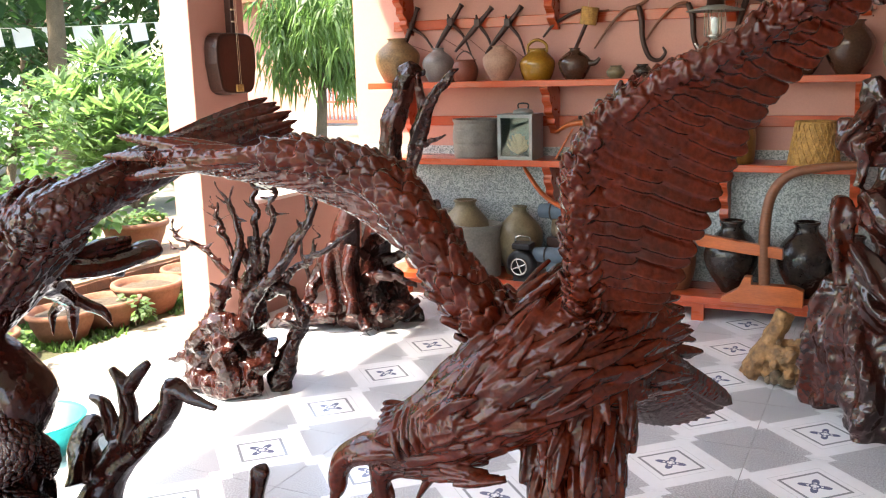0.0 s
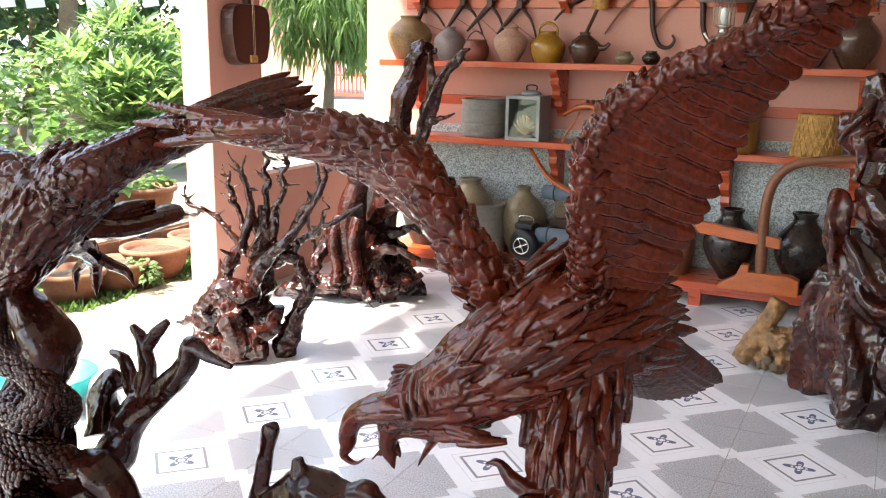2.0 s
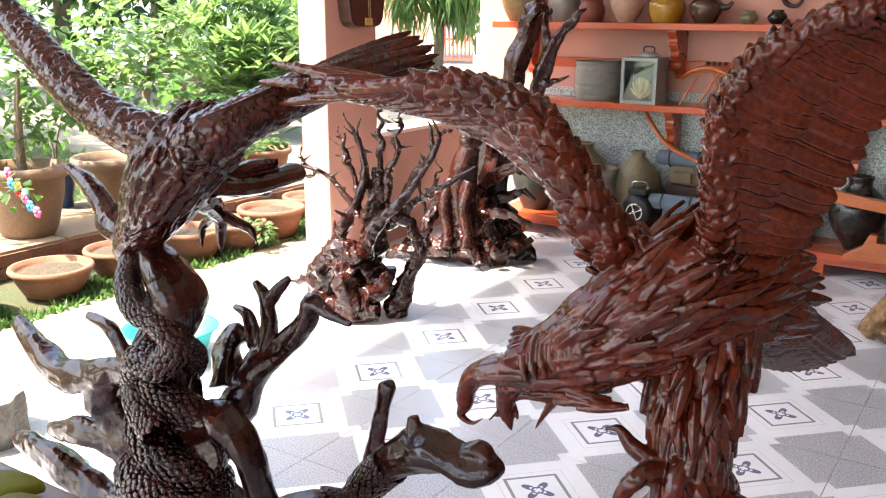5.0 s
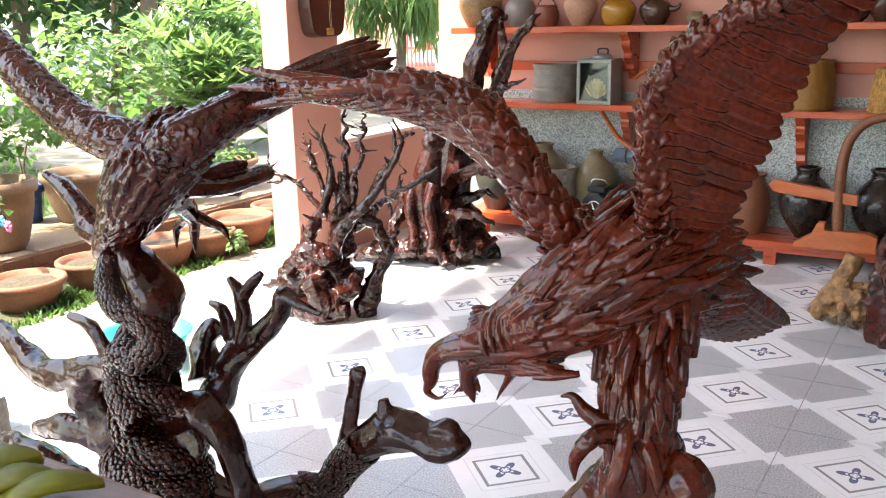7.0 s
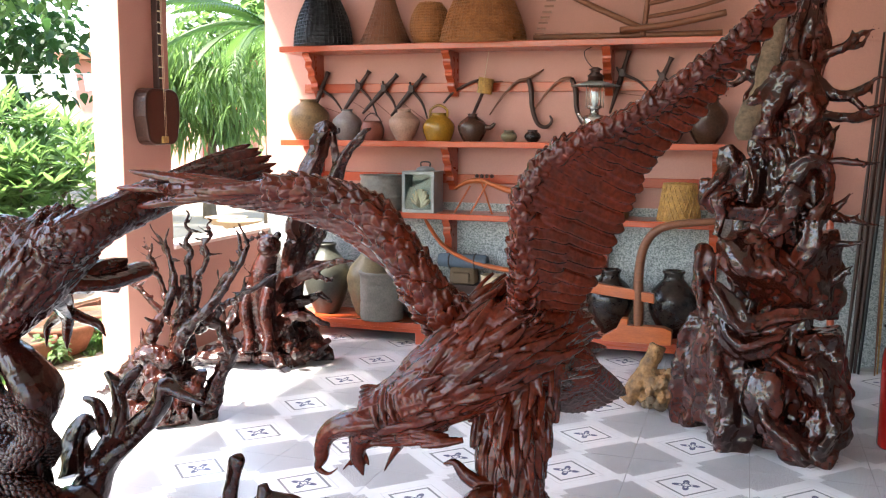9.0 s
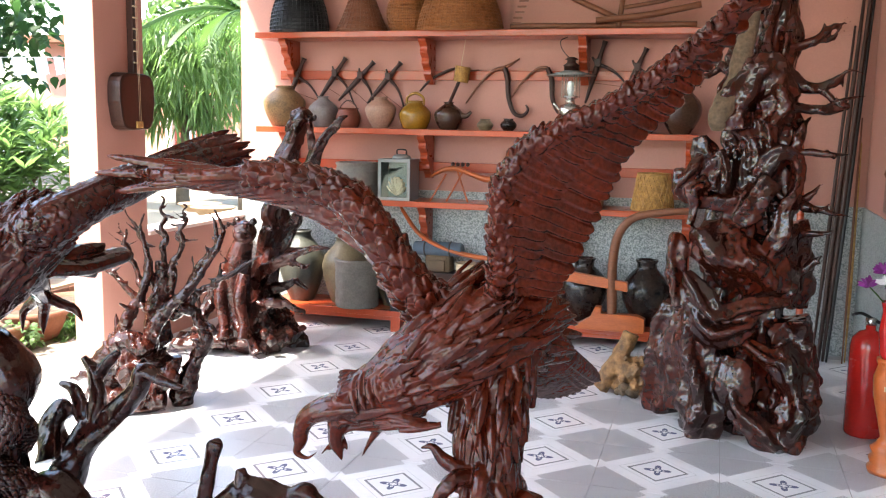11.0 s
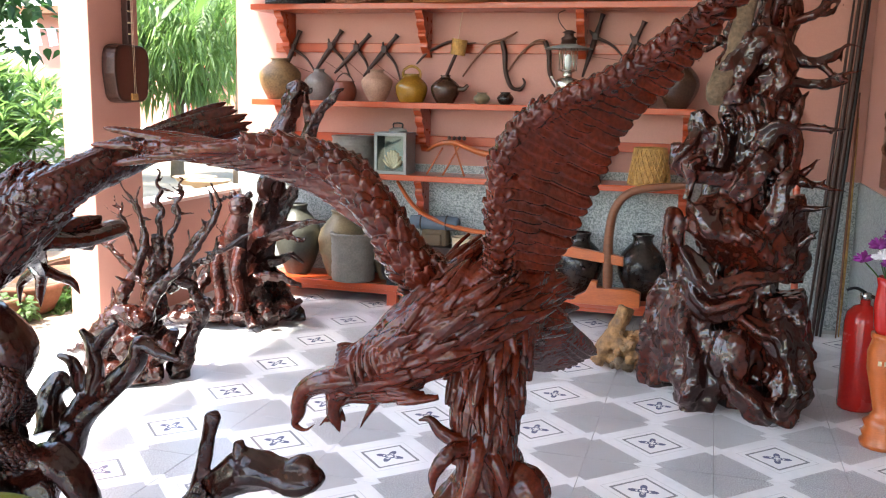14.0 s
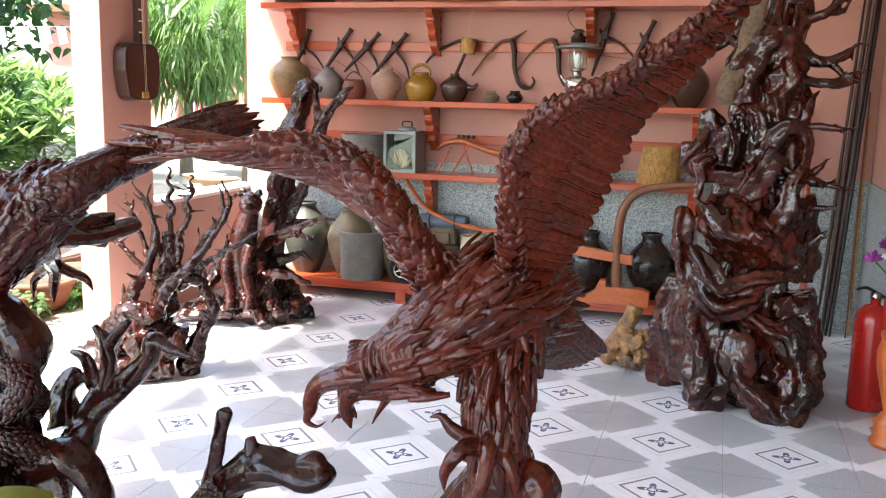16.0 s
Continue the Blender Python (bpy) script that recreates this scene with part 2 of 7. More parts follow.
def weather(ob, voxel, amount, size, kind="SOFT_NOISE"):
    """Fuses the limbs of a carving and roughens it."""
    r = ob.modifiers.new("fuse", "REMESH")
    r.mode, r.voxel_size, r.use_smooth_shade = "VOXEL", voxel, True
    for k, (a, s) in enumerate(((amount, size), (amount * 0.45, size * 0.3))):
        tx = bpy.data.textures.new("grain", "CLOUDS")
        tx.noise_scale, tx.noise_depth, tx.noise_type = s, 3, kind
        d = ob.modifiers.new("grain", "DISPLACE")
        d.texture, d.strength, d.mid_level, d.texture_coords = tx, a, 0.5, "LOCAL"
    return ob


def fused(bm, voxel, amount, size):
    """The limbs of bm melted into one roughened body, as a new bmesh."""
    ob = weather(mesh_ob("melt", bm, DARKWOOD, smooth=True), voxel, amount, size)
    got = bpy.data.meshes.new_from_object(ob.evaluated_get(bpy.context.evaluated_depsgraph_get()))
    out = bmesh.new()
    out.from_mesh(got)
    bpy.data.objects.remove(ob)
    bpy.data.meshes.remove(got)
    return out


# ---- the room ----
WALL_Y, LEFT_X, RIGHT_X = 2.38, -2.75, 1.56

floor = empty("floor", label="white glazed floor tiles with grey stepped corners and blue motifs", category="floor", kind="structure")
part("screed", boxes((LEFT_X, RIGHT_X + 0.1, -6.2, WALL_Y + 0.1, -0.12, -0.004)), GROUT, floor)
tile_me = bpy.data.meshes.new("tile")
tb = bmesh.new()
box(tb, -0.2488, 0.2488, -0.2488, 0.2488, -0.006, 0.0)
tb.to_mesh(tile_me)
tb.free()
tile_me.materials.append(TILE)
for i in range(-5, 4):
    for j in range(-12, 5):
        t = new("tile", tile_me)
        t.parent = floor
        t.location = (i * 0.5, j * 0.5, 0)

wall_north = empty("wall_north", label="pink painted back wall with grey granite dado", category="wall", kind="structure")
part("plaster", boxes((-2.75, RIGHT_X + 0.15, WALL_Y, WALL_Y + 0.2, 0.95, 3.4)), PINK, wall_north)
part("dado", boxes((-2.75, RIGHT_X + 0.15, WALL_Y - 0.012, WALL_Y + 0.2, -0.1, 0.95)), GRANITE, wall_north, "grey speckled granite dado")
wall_east = empty("wall_east", label="pink side wall with granite dado", category="wall", kind="structure")
part("plaster", boxes((RIGHT_X, RIGHT_X + 0.15, -6.2, WALL_Y, 0.95, 3.4)), PINK, wall_east)
part("dado", boxes((RIGHT_X - 0.012, RIGHT_X + 0.15, -6.2, WALL_Y - 0.012, -0.1, 0.95)), GRANITE, wall_east)
# Never in view: its left and south edges are set to shape the daylight.
ceiling = mesh_ob("ceiling", boxes((LEFT_X - 0.21, RIGHT_X + 0.15, -6.4, WALL_Y + 0.2, 3.4, 3.5)), PLASTER)
tagged(ceiling, "unseen white plaster veranda ceiling, edges set to limit sun and sky", "ceiling", kind="structure")

# Unseen beam, added to cut how far the sun reaches across the tiles.
beam = mesh_ob("beam", boxes((LEFT_X - 0.20, LEFT_X, -6.2, WALL_Y + 0.2, 2.88, 3.4)), PINK)
tagged(beam, "unseen pink edge beam added under the ceiling to limit the sun", "beam", kind="structure")

pillar = empty("pillar", label="pink painted square veranda pillar", category="pillar", kind="structure")
part("shaft", boxes((-2.95, -2.75, 0.70, 1.165, -0.1, 2.878)), PINK, pillar, bevel=0.006)
parapet = empty("parapet", label="low pink parapet wall between pillars", category="parapet", kind="structure")
part("body", boxes((-2.93, -2.753, 1.165, WALL_Y + 0.2, -0.1, 0.69)), PINK, parapet)
part("cap", boxes((-2.96, -2.735, 1.167, WALL_Y + 0.2, 0.69, 0.715)), WHITEPINK, parapet, bevel=0.004)

# ---- wall shelves ----
rack = empty("wall_shelf", (0, 0, 0), "tiered red varnished wooden wall shelves with carved brackets", "shelf")
RIGHT_S = 0.55
for z, x0 in ((2.025, -2.46), (1.38, -2.46), (0.895, -2.40)):
    part("shelf_board", boxes((x0, RIGHT_S, 2.05, WALL_Y, z - 0.04, z)), REDWOOD, rack, bevel=0.004)


def bracket(x, z, h, d):
    """A carved bracket under a board: scalloped front edge, thickness across."""
    bm = bmesh.new()
    prof = [(0.0, 0.0), (d, 0.0)]
    k = 22
    for i in range(1, k + 1):
        u = i / k
        prof.append((d * (1 - u) ** 0.75 * 0.86 + 0.03 + 0.012 * math.sin(u * 26), -h * u))
    prof.append((0.0, -h))
    f = [bm.verts.new((x - 0.026, WALL_Y - a, z + b)) for a, b in prof]
    g = [bm.verts.new((x + 0.026, WALL_Y - a, z + b)) for a, b in prof]
    bm.faces.new(f)
    bm.faces.new(g[::-1])
    for i in range(len(f)):
        j = (i + 1) % len(f)
        bm.faces.new((f[j], f[i], g[i], g[j]))
    bmesh.ops.recalc_face_normals(bm, faces=bm.faces)
    return bm


for z in (1.985, 1.34):
    for x in (-2.30, -1.27, -0.20, 0.50):
        part("bracket", bracket(x, z, 0.30, 0.24), REDWOOD, rack)
for x in (-1.27, -0.20, 0.50):
    part("bracket", bracket(x, 0.855, 0.36, 0.20), REDWOOD, rack)
for z in (1.75, 1.12):
    part("wall_rail", boxes((-2.42, RIGHT_S, WALL_Y - 0.022, WALL_Y - 0.002, z - 0.035, z + 0.03)), REDWOOD, rack, bevel=0.004)

bench = empty("low_bench", (0, 0, 0), "long low red varnished wooden bench along the wall", "bench")
part("bench_top", boxes((-2.36, 0.62, 1.97, 2.36, 0.105, 0.145)), REDWOOD, bench, bevel=0.004)
part("apron", boxes((-2.32, 0.58, 1.99, 2.01, 0.075, 0.105)), REDWOOD, bench)
for x in (-2.2, -1.38, -0.28, 0.5):
    for y in (1.98, 2.28):
        part("leg", boxes((x - 0.035, x + 0.035, y, y + 0.06, 0.0, 0.105)), REDWOOD, bench)


# ---- the garden ----
ground = mesh_ob("ground", boxes((-300, 300, -300, 300, -0.5, -0.135)), GRASS)
tagged(ground, "short patchy lawn reaching to the distance", "ground", kind="structure")
apron = mesh_ob("pavement", boxes((-3.33, -2.753, -9, 4, -0.2, -0.012)), CONCRETE)
tagged(apron, "pale sunlit concrete apron beside the veranda", "pavement", kind="structure")
yard = mesh_ob("pavement", boxes((-40, -3.33, 3.0, 40, -0.2, -0.04)), CONCRETE)
tagged(yard, "pale sunlit concrete yard", "pavement", kind="structure")
verge = mesh_ob("ground", boxes((-4.08, -3.33, -9, 2.98, -0.2, -0.015)), GRASS)
tagged(verge, "strip of earth with weeds beside the apron", "ground", kind="structure")


def blades(name, label, n, x0, x1, y0, y1, z, h, w, material, seed, patches=0.5):
    rng = random.Random(seed)
    verts, faces = [], []
    while len(faces) < n:
        x, y = rng.uniform(x0, x1), rng.uniform(y0, y1)
        if noise.noise(Vector((x * 2.2, y * 2.2, seed))) < patches - 0.6:
            continue
        a, hh = rng.uniform(0, math.tau), h * rng.uniform(0.4, 1.3)
        dx, dy = math.cos(a) * w, math.sin(a) * w
        lx, ly = rng.uniform(-1, 1) * hh * 0.6, rng.uniform(-1, 1) * hh * 0.6
        k = len(verts)
        verts += [(x - dx, y - dy, z), (x + dx, y + dy, z), (x + lx + dx * 0.6, y + ly + dy * 0.6, z + hh * 0.8), (x + lx * 1.5, y + ly * 1.5, z + hh)]
        faces += [(k, k + 1, k + 2, k + 3)]
    me = bpy.data.meshes.new(name)
    me.from_pydata(verts, [], faces)
    me.materials.append(material)
    tagged(new(name, me), label, "grass", kind="stuff")


blades("grass", "low green weeds along the apron", 6000, -4.06, -3.28, -2.2, 2.9, -0.02, 0.042, 0.011, LEAF, 3, 0.6)
blades("grass", "lawn grass behind the planting bed", 6000, -16, -5.2, -4, 3.0, -0.135, 0.08, 0.03, LEAF2, 5, 0.4)

bed = empty("planting_bed", label="raised bed edged with brick and topped by tan stone slabs", category="planting bed", kind="structure")
part("fill", boxes((-5.0, -4.14, -7, 2.95, -0.15, 0.10)), SOIL, bed)
brick_me = bpy.data.meshes.new("brick")
bb = boxes((-0.05, 0.05, -0.098, 0.098, -0.032, 0.032))
bb.to_mesh(brick_me)
bb.free()
brick_me.materials.append(BRICK)
slab_me = bpy.data.meshes.new("slab")
bb = boxes((-0.21, 0.21, -0.245, 0.245, -0.02, 0.02))
bb.to_mesh(slab_me)
bb.free()
slab_me.materials.append(STONE)
rng = random.Random(1)
for row in range(2):
    for i in range(30):
        b = new("brick", brick_me)
        b.parent = bed
        b.location = (-4.09 + rng.uniform(-0.006, 0.006), -3.0 + i * 0.2 + 0.1 * (row % 2), 0.025 + 0.07 * row)
        b.rotation_euler = (0, rng.uniform(-0.04, 0.04), rng.uniform(-0.03, 0.03))
for i in range(12):
    for k in range(2):
        b = new("slab", slab_me)
        b.parent = bed
        b.location = (-4.27 - 0.425 * k, -2.9 + i * 0.5 + rng.uniform(-0.004, 0.004), 0.125)
        b.rotation_euler = (rng.uniform(-0.01, 0.01), rng.uniform(-0.012, 0.012), rng.uniform(-0.01, 0.01))


def flower_pot(loc, r, h, material=TERRA, label="round terracotta flower pot with dry soil", lip=True):
    e = empty("flower_pot", loc, label, "flower pot", "garden flower pots")
    bm = bmesh.new()
    prof = [(r * 0.62, 0.0), (r * 0.72, h * 0.1), (r * 0.92, h * 0.55), (r * 0.97, h * 0.8), (r * 1.06, h * 0.83), (r * 1.09, h * 0.9), (r * 1.06, h), (r * 0.95, h), (r * 0.90, h * 0.86), (r * 0.6, h * 0.6)]
    lathe(bm, prof, 32)
    part("bowl", bm, material, e, smooth=True)
    bm = bmesh.new()
    lathe(bm, [(r * 0.90, h * 0.80), (r * 0.6, h * 0.86), (r * 0.2, h * 0.88), (0.001, h * 0.88)], 24)
    for v in bm.verts:
        v.co.z += 0.012 * noise.noise(v.co * 20)
    part("soil", bm, SOIL, e, "crumbly dark soil")
    return e


for x, y, r, h in ((-3.60, -0.57, 0.215, 0.16), (-3.62, -0.12, 0.20, 0.16), (-3.56, 0.36, 0.20, 0.18), (-3.54, 0.68, 0.21, 0.17), (-3.54, 1.03, 0.225, 0.20), (-3.72, 1.62, 0.2, 0.16), (-3.66, -1.1, 0.23, 0.17)):
    flower_pot((x, y, -0.015), r * 0.93, h)
BROWNPOT = mat("brown_glazed_pot", (0.24, 0.15, 0.09), rough=0.5, vary=0.4, scale=5, bump=0.2, tint=(0.12, 0.09, 0.07))
BLUEPOT = mat("blue_glazed_pot", (0.03, 0.08, 0.22), rough=0.25, vary=0.3, scale=6, bump=0.05)
flower_pot((-4.32, -0.22, 0.145), 0.235, 0.42, BROWNPOT, "large brown clay pot holding a shrub")
flower_pot((-4.58, 0.60, 0.145), 0.25, 0.34, BROWNPOT, "large brown clay pot on stone slabs")
flower_pot((-4.86, 0.36, 0.105), 0.12, 0.30, BLUEPOT, "blue glazed pot on the planting bed")
flower_pot((-4.50, 1.92, 0.145), 0.24, 0.24, TERRA, "wide terracotta bowl planted with leafy weeds")


def leaf_shape(kind):
    if kind == "lance":
        return ((0, 0), (0.09, 0.35), (0.055, 0.75), (0, 1.0), (-0.055, 0.75), (-0.09, 0.35))
    if kind == "broad":
        return ((0, 0), (0.30, 0.22), (0.34, 0.52), (0.0, 1.0), (-0.34, 0.52), (-0.30, 0.22))
    return ((0, 0), (0.22, 0.4), (0.0, 1.0), (-0.22, 0.4))


def leaves(name, material, clumps, per, size, kind, seed, parent, label="", droop=0.2, spread=1.0, whorl=False):
    """Many separate leaves round clump centres (x, y, z, radius)."""
    rng = random.Random(seed)
    verts, faces = [], []
    shape = leaf_shape(kind)
    for cx, cy, cz, cr in clumps:
        for i in range(per):
            d = Vector((rng.gauss(0, 1), rng.gauss(0, 1), rng.gauss(0, 1)))
            d.normalize()
            c = Vector((cx, cy, cz)) + d * cr * rng.uniform(0.35, 1.05) ** 0.6
            count = 7 if whorl else 1
            for k in range(count):
                a = rng.uniform(0, math.tau) if not whorl else math.tau * k / count + rng.uniform(-0.3, 0.3)
                tip = Vector((math.cos(a), math.sin(a), rng.uniform(-0.5, 0.7) - droop + (0.55 if whorl else 0)))
                tip = (tip + d * 0.5 * spread).normalized()
                up = Vector((rng.uniform(-0.6, 0.6), rng.uniform(-0.6, 0.6), 1)).normalized()
                s = tip.cross(up).normalized()
                n = s.cross(tip)
                ln = size * rng.uniform(0.6, 1.25)
                b = len(verts)
                for x, y in shape:
                    verts.append(c + s * x * ln + tip * y * ln - Vector((0, 0, droop * ln * y * y)) + n * abs(x) * ln * 0.35)
                faces.append(tuple(range(b, b + len(shape))))
    me = bpy.data.meshes.new(name)
    me.from_pydata(verts, [], faces)
    me.materials.append(material)
    ob = new(name, me)
    ob.parent = parent
    if label:
        ob["label"] = label
    return ob


def clump_cloud(n, c, ext, r, seed):
    rng = random.Random(seed)
    out = []
    while len(out) < n:
        p = Vector((rng.uniform(-1, 1), rng.uniform(-1, 1), rng.uniform(-1, 1)))
        if p.length < 1:
            out.append((p.x * ext[0] + c[0], p.y * ext[1] + c[1], p.z * ext[2] + c[2], r * rng.uniform(0.6, 1.3)))
    return out


def shrub(loc, label, stems, clumps, per, size, kind, material, seed, name="shrub", category="shrub", whorl=False, droop=0.2):
    e = empty(name, loc, label, category)
    bm = bmesh.new()
    for s in stems:
        tube(bm, s, 14, 9, 0.25, 9)
    part("trunk", bm, TRUNKM, e, smooth=True)
    leaves("crown", material, clumps, per, size, kind, seed, e, droop=droop, whorl=whorl)
    return e


# lance-leaved bush
rng = random.Random(5)
stems = [[(0, 0, -0.05, 0.04), (0.25 * math.cos(a), 0.25 * math.sin(a), 0.35, 0.03), (0.55 * math.cos(a), 0.55 * math.sin(a), 0.9, 0.018)] for a in (0.3, 1.6, 2.9, 4.2, 5.4)]
shrub((-7.2, 4.7, -0.04), "dense bright green bush with long narrow leaves", stems, clump_cloud(46, (0, 0, 0.95), (0.85, 0.85, 0.68), 0.30, 7), 9, 0.30, "lance", LEAF2, 8, whorl=True, droop=0.1)
# shrub growing from the first brown pot
shrub((-4.32, -0.22, 0.50), "leafy shrub with small glossy leaves in a clay pot", [[(0, 0, -0.1, 0.03), (-0.03, 0.02, 0.25, 0.025), (-0.1, 0.1, 0.6, 0.012)], [(0, 0, -0.05, 0.025), (0.1, -0.05, 0.3, 0.018), (0.22, -0.1, 0.6, 0.008)]],
      clump_cloud(26, (-0.12, 0.05, 0.52), (0.5, 0.5, 0.42), 0.15, 11), 34, 0.075, "broad", LEAF, 12)
# gnarled potted tree
shrub((-5.75, 1.95, 0.20), "broad-leaved small tree with a thick gnarled trunk", [[(0.06, -0.02, -0.34, 0.15), (-0.08, 0.06, 0.14, 0.12), (-0.22, 0.10, 0.30, 0.09), (-0.40, 0.15, 0.42, 0.06)], [(-0.12, 0.08, 0.18, 0.06), (0.05, 0.2, 0.42, 0.035), (0.12, 0.3, 0.7, 0.02)],
       [(-0.3, 0.12, 0.36, 0.05), (-0.35, 0.25, 0.65, 0.03), (-0.3, 0.3, 0.95, 0.015)]],
      clump_cloud(34, (-0.40, 0.10, 0.95), (0.72, 0.6, 0.50), 0.17, 13), 28, 0.105, "broad", LEAF2, 14)
shrub((-4.62, 1.25, 0.10), "low leafy shrub with pale green leaves", [[(0, 0, 0, 0.03), (0.03, 0.05, 0.3, 0.02), (0, 0.1, 0.5, 0.01)]], clump_cloud(20, (0, 0, 0.52), (0.42, 0.5, 0.26), 0.15, 15), 30, 0.09, "broad", LEAF, 16)
shrub((-4.86, 0.36, 0.36), "thin leafless twiggy plant in the blue pot", [[(0, 0, -0.05, 0.01), (0.03, 0, 0.2, 0.007), (0.08, 0.02, 0.36, 0.004)], [(0, 0, 0, 0.008), (-0.05, 0.02, 0.22, 0.005), (-0.09, 0.03, 0.34, 0.003)]], [(0.02, 0, 0.3, 0.1)], 22, 0.06, "broad", LEAF, 17)
shrub((-4.50, 1.92, 0.33), "leafy weeds in a terracotta bowl", [[(0, 0, 0, 0.008), (0.02, 0, 0.06, 0.005), (0.03, 0.02, 0.1, 0.003)]], clump_cloud(12, (0, 0, 0.07), (0.2, 0.2, 0.05), 0.06, 18), 26, 0.05, "broad", LEAF2, 19)
for k, (x, y) in enumerate(((-3.36, 0.72), (-3.34, -0.16), (-3.40, 1.3))):
    shrub((x, y, -0.02), "small leafy weed growing beside a pot", [[(0, 0, 0, 0.006), (0.01, 0, 0.09, 0.004), (0.02, 0.01, 0.17, 0.002)]], clump_cloud(7, (0, 0, 0.12), (0.1, 0.1, 0.09), 0.05, 20 + k), 16, 0.05, "broad", LEAF2, 30 + k, name="weed", category="weed")


def tree(loc, h, r, crown, n, per, size, kind, material, seed, label, lean=0.1, droop=0.3):
    rng = random.Random(seed)
    e = empty("tree", loc, label, "tree")
    bm = bmesh.new()
    tube(bm, [(0, 0, -0.1, r * 1.4), (lean * 0.2, 0.02, h * 0.3, r), (lean * 0.5, 0.05, h * 0.6, r * 0.85), (lean, 0.05, h, r * 0.5)], 20, 12, 0.18, 5)
    for i in range(6):
        a = rng.uniform(0, math.tau)
        z = h * rng.uniform(0.6, 0.95)
        bx, by = math.cos(a) * crown[0] * 0.7, math.sin(a) * crown[1] * 0.7
        tube(bm, [(lean * 0.7, 0.04, z, r * 0.5), (lean + bx * 0.5, by * 0.5, z + crown[2] * 0.35, r * 0.3), (lean + bx, by, z + crown[2] * 0.6, r * 0.1)], 10, 7, 0.15)
    part("trunk", bm, TRUNKM, e, smooth=True)
    leaves("crown", material, clump_cloud(n, (lean, 0.05, h + crown[2] * 0.35), crown, min(crown) * 0.4, seed + 50), per, size, kind, seed, e, droop=droop)
    return e


tree((-10.0, 6.15, -0.1), 3.9, 0.14, (2.2, 1.9, 1.2), 40, 60, 0.16, "broad", LEAF2, 41, "garden tree with pale grey trunk and bright leaves", 0.15)
tree((-11.0, 1.4, -0.1), 2.4, 0.10, (2.0, 1.8, 1.3), 42, 60, 0.17, "broad", LEAF, 42, "leafy green garden tree on the lawn")
tree((-13.5, 6.5, -0.1), 3.0, 0.16, (3.4, 2.6, 2.4), 60, 70, 0.24, "broad", LEAF3, 43, "tall dark green tree behind the lawn")
tree((-17.0, 11.5, -0.1), 3.0, 0.2, (4.0, 3.0, 3.0), 60, 70, 0.30, "broad", LEAF3, 44, "tall dark green tree across the yard")
tree((-19.5, 3.0, -0.1), 3.0, 0.2, (4.4, 3.4, 2.8), 60, 70, 0.30, "broad", LEAF3, 45, "tall dark green tree at the far side")
tree((-17.0, -4.0, -0.1), 3.0, 0.2, (4.4, 3.4, 2.8), 60, 70, 0.30, "broad", LEAF3, 46, "tall dark green tree at the far side")
tree((-7.9, 9.6, -0.04), 1.9, 0.09, (0.95, 0.9, 0.9), 44, 60, 0.24, "lance", LEAF2, 47, "slim tree with drooping narrow leaves and pale trunk", 0.1, 0.9)


def palm(loc, h, seed):
    rng = random.Random(seed)
    e = empty("palm_tree", loc, "palm tree with long feathery green fronds", "palm tree")
    bm = bmesh.new()
    tube(bm, [(0, 0, -0.1, 0.11), (0.05, 0, h * 0.5, 0.075), (0.1, 0.0, h, 0.07)], 16, 12, 0.1, 8)
    part("trunk", bm, TRUNKM, e, smooth=True)
    for i in range(13):
        a = math.tau * i / 13 + rng.uniform(-0.2, 0.2)
        up = rng.uniform(0.1, 0.9)
        ln = rng.uniform(1.5, 2.1)
        mid = [(0.1 + math.cos(a) * ln * u, math.sin(a) * ln * u, h + ln * (up * u - 0.75 * u * u * (1.1 - 0.4 * up)), 0.02 * (1 - u) + 0.004) for u in (0, 0.25, 0.5, 0.75, 1.0)]
        fb = bmesh.new()
        tube(fb, mid, 10, 6)
        path = spline(mid, 34)
        for k in range(3, 34):
            p, q = Vector(path[k][:3]), Vector(path[k - 1][:3])
            d = (p - q).normalized()
            s = d.cross(Vector((0, 0, 1))).normalized()
            w = 0.42 * math.sin(math.pi * (0.12 + 0.86 * k / 34))
            for sg in (-1, 1):
                t = p + (s * sg * 0.8 + d * 0.55 + Vector((0, 0, -0.35))) * w
                v = [fb.verts.new(p - d * 0.016), fb.verts.new(p + d * 0.016), fb.verts.new((p + t) / 2 + d * 0.02 + Vector((0, 0, 0.03))), fb.verts.new(t)]
                fb.faces.new(v)
        part("frond", fb, LEAF, e)


palm((-6.3, 8.8, -0.04), 3.0, 61)
tree((-9.4, 14.5, -0.04), 2.6, 0.12, (2.4, 2.0, 1.8), 50, 60, 0.24, "broad", LEAF2, 48, "bright leafy tree in front of the pink house")

# house across the yard
house = empty("house", (0, 0, 0), "pink house across the yard with a red barred gate", "house")
part("wall", boxes((-18, -13.75, 18.5, 18.8, -0.1, 3.4), (-12.45, -7, 18.5, 18.8, -0.1, 3.4), (-13.75, -12.45, 18.5, 18.8, 2.15, 3.4)), PINK, house)
part("plinth", boxes((-18, -13.75, 18.46, 18.5, -0.1, 0.35), (-12.45, -7, 18.46, 18.5, -0.1, 0.35)), PLASTER, house)
part("pier", boxes((-13.95, -13.75, 18.3, 18.5, -0.1, 2.7)), WHITEPINK, house)
part("pier", boxes((-12.45, -12.25, 18.3, 18.5, -0.1, 2.7)), WHITEPINK, house)
part("roof", boxes((-18.4, -6.6, 17.9, 22.5, 3.4, 3.6)), TERRA, house)
REDPAINT = mat("red_gate_paint", (0.45, 0.10, 0.07), rough=0.5, vary=0.2, scale=3, bump=0.05)
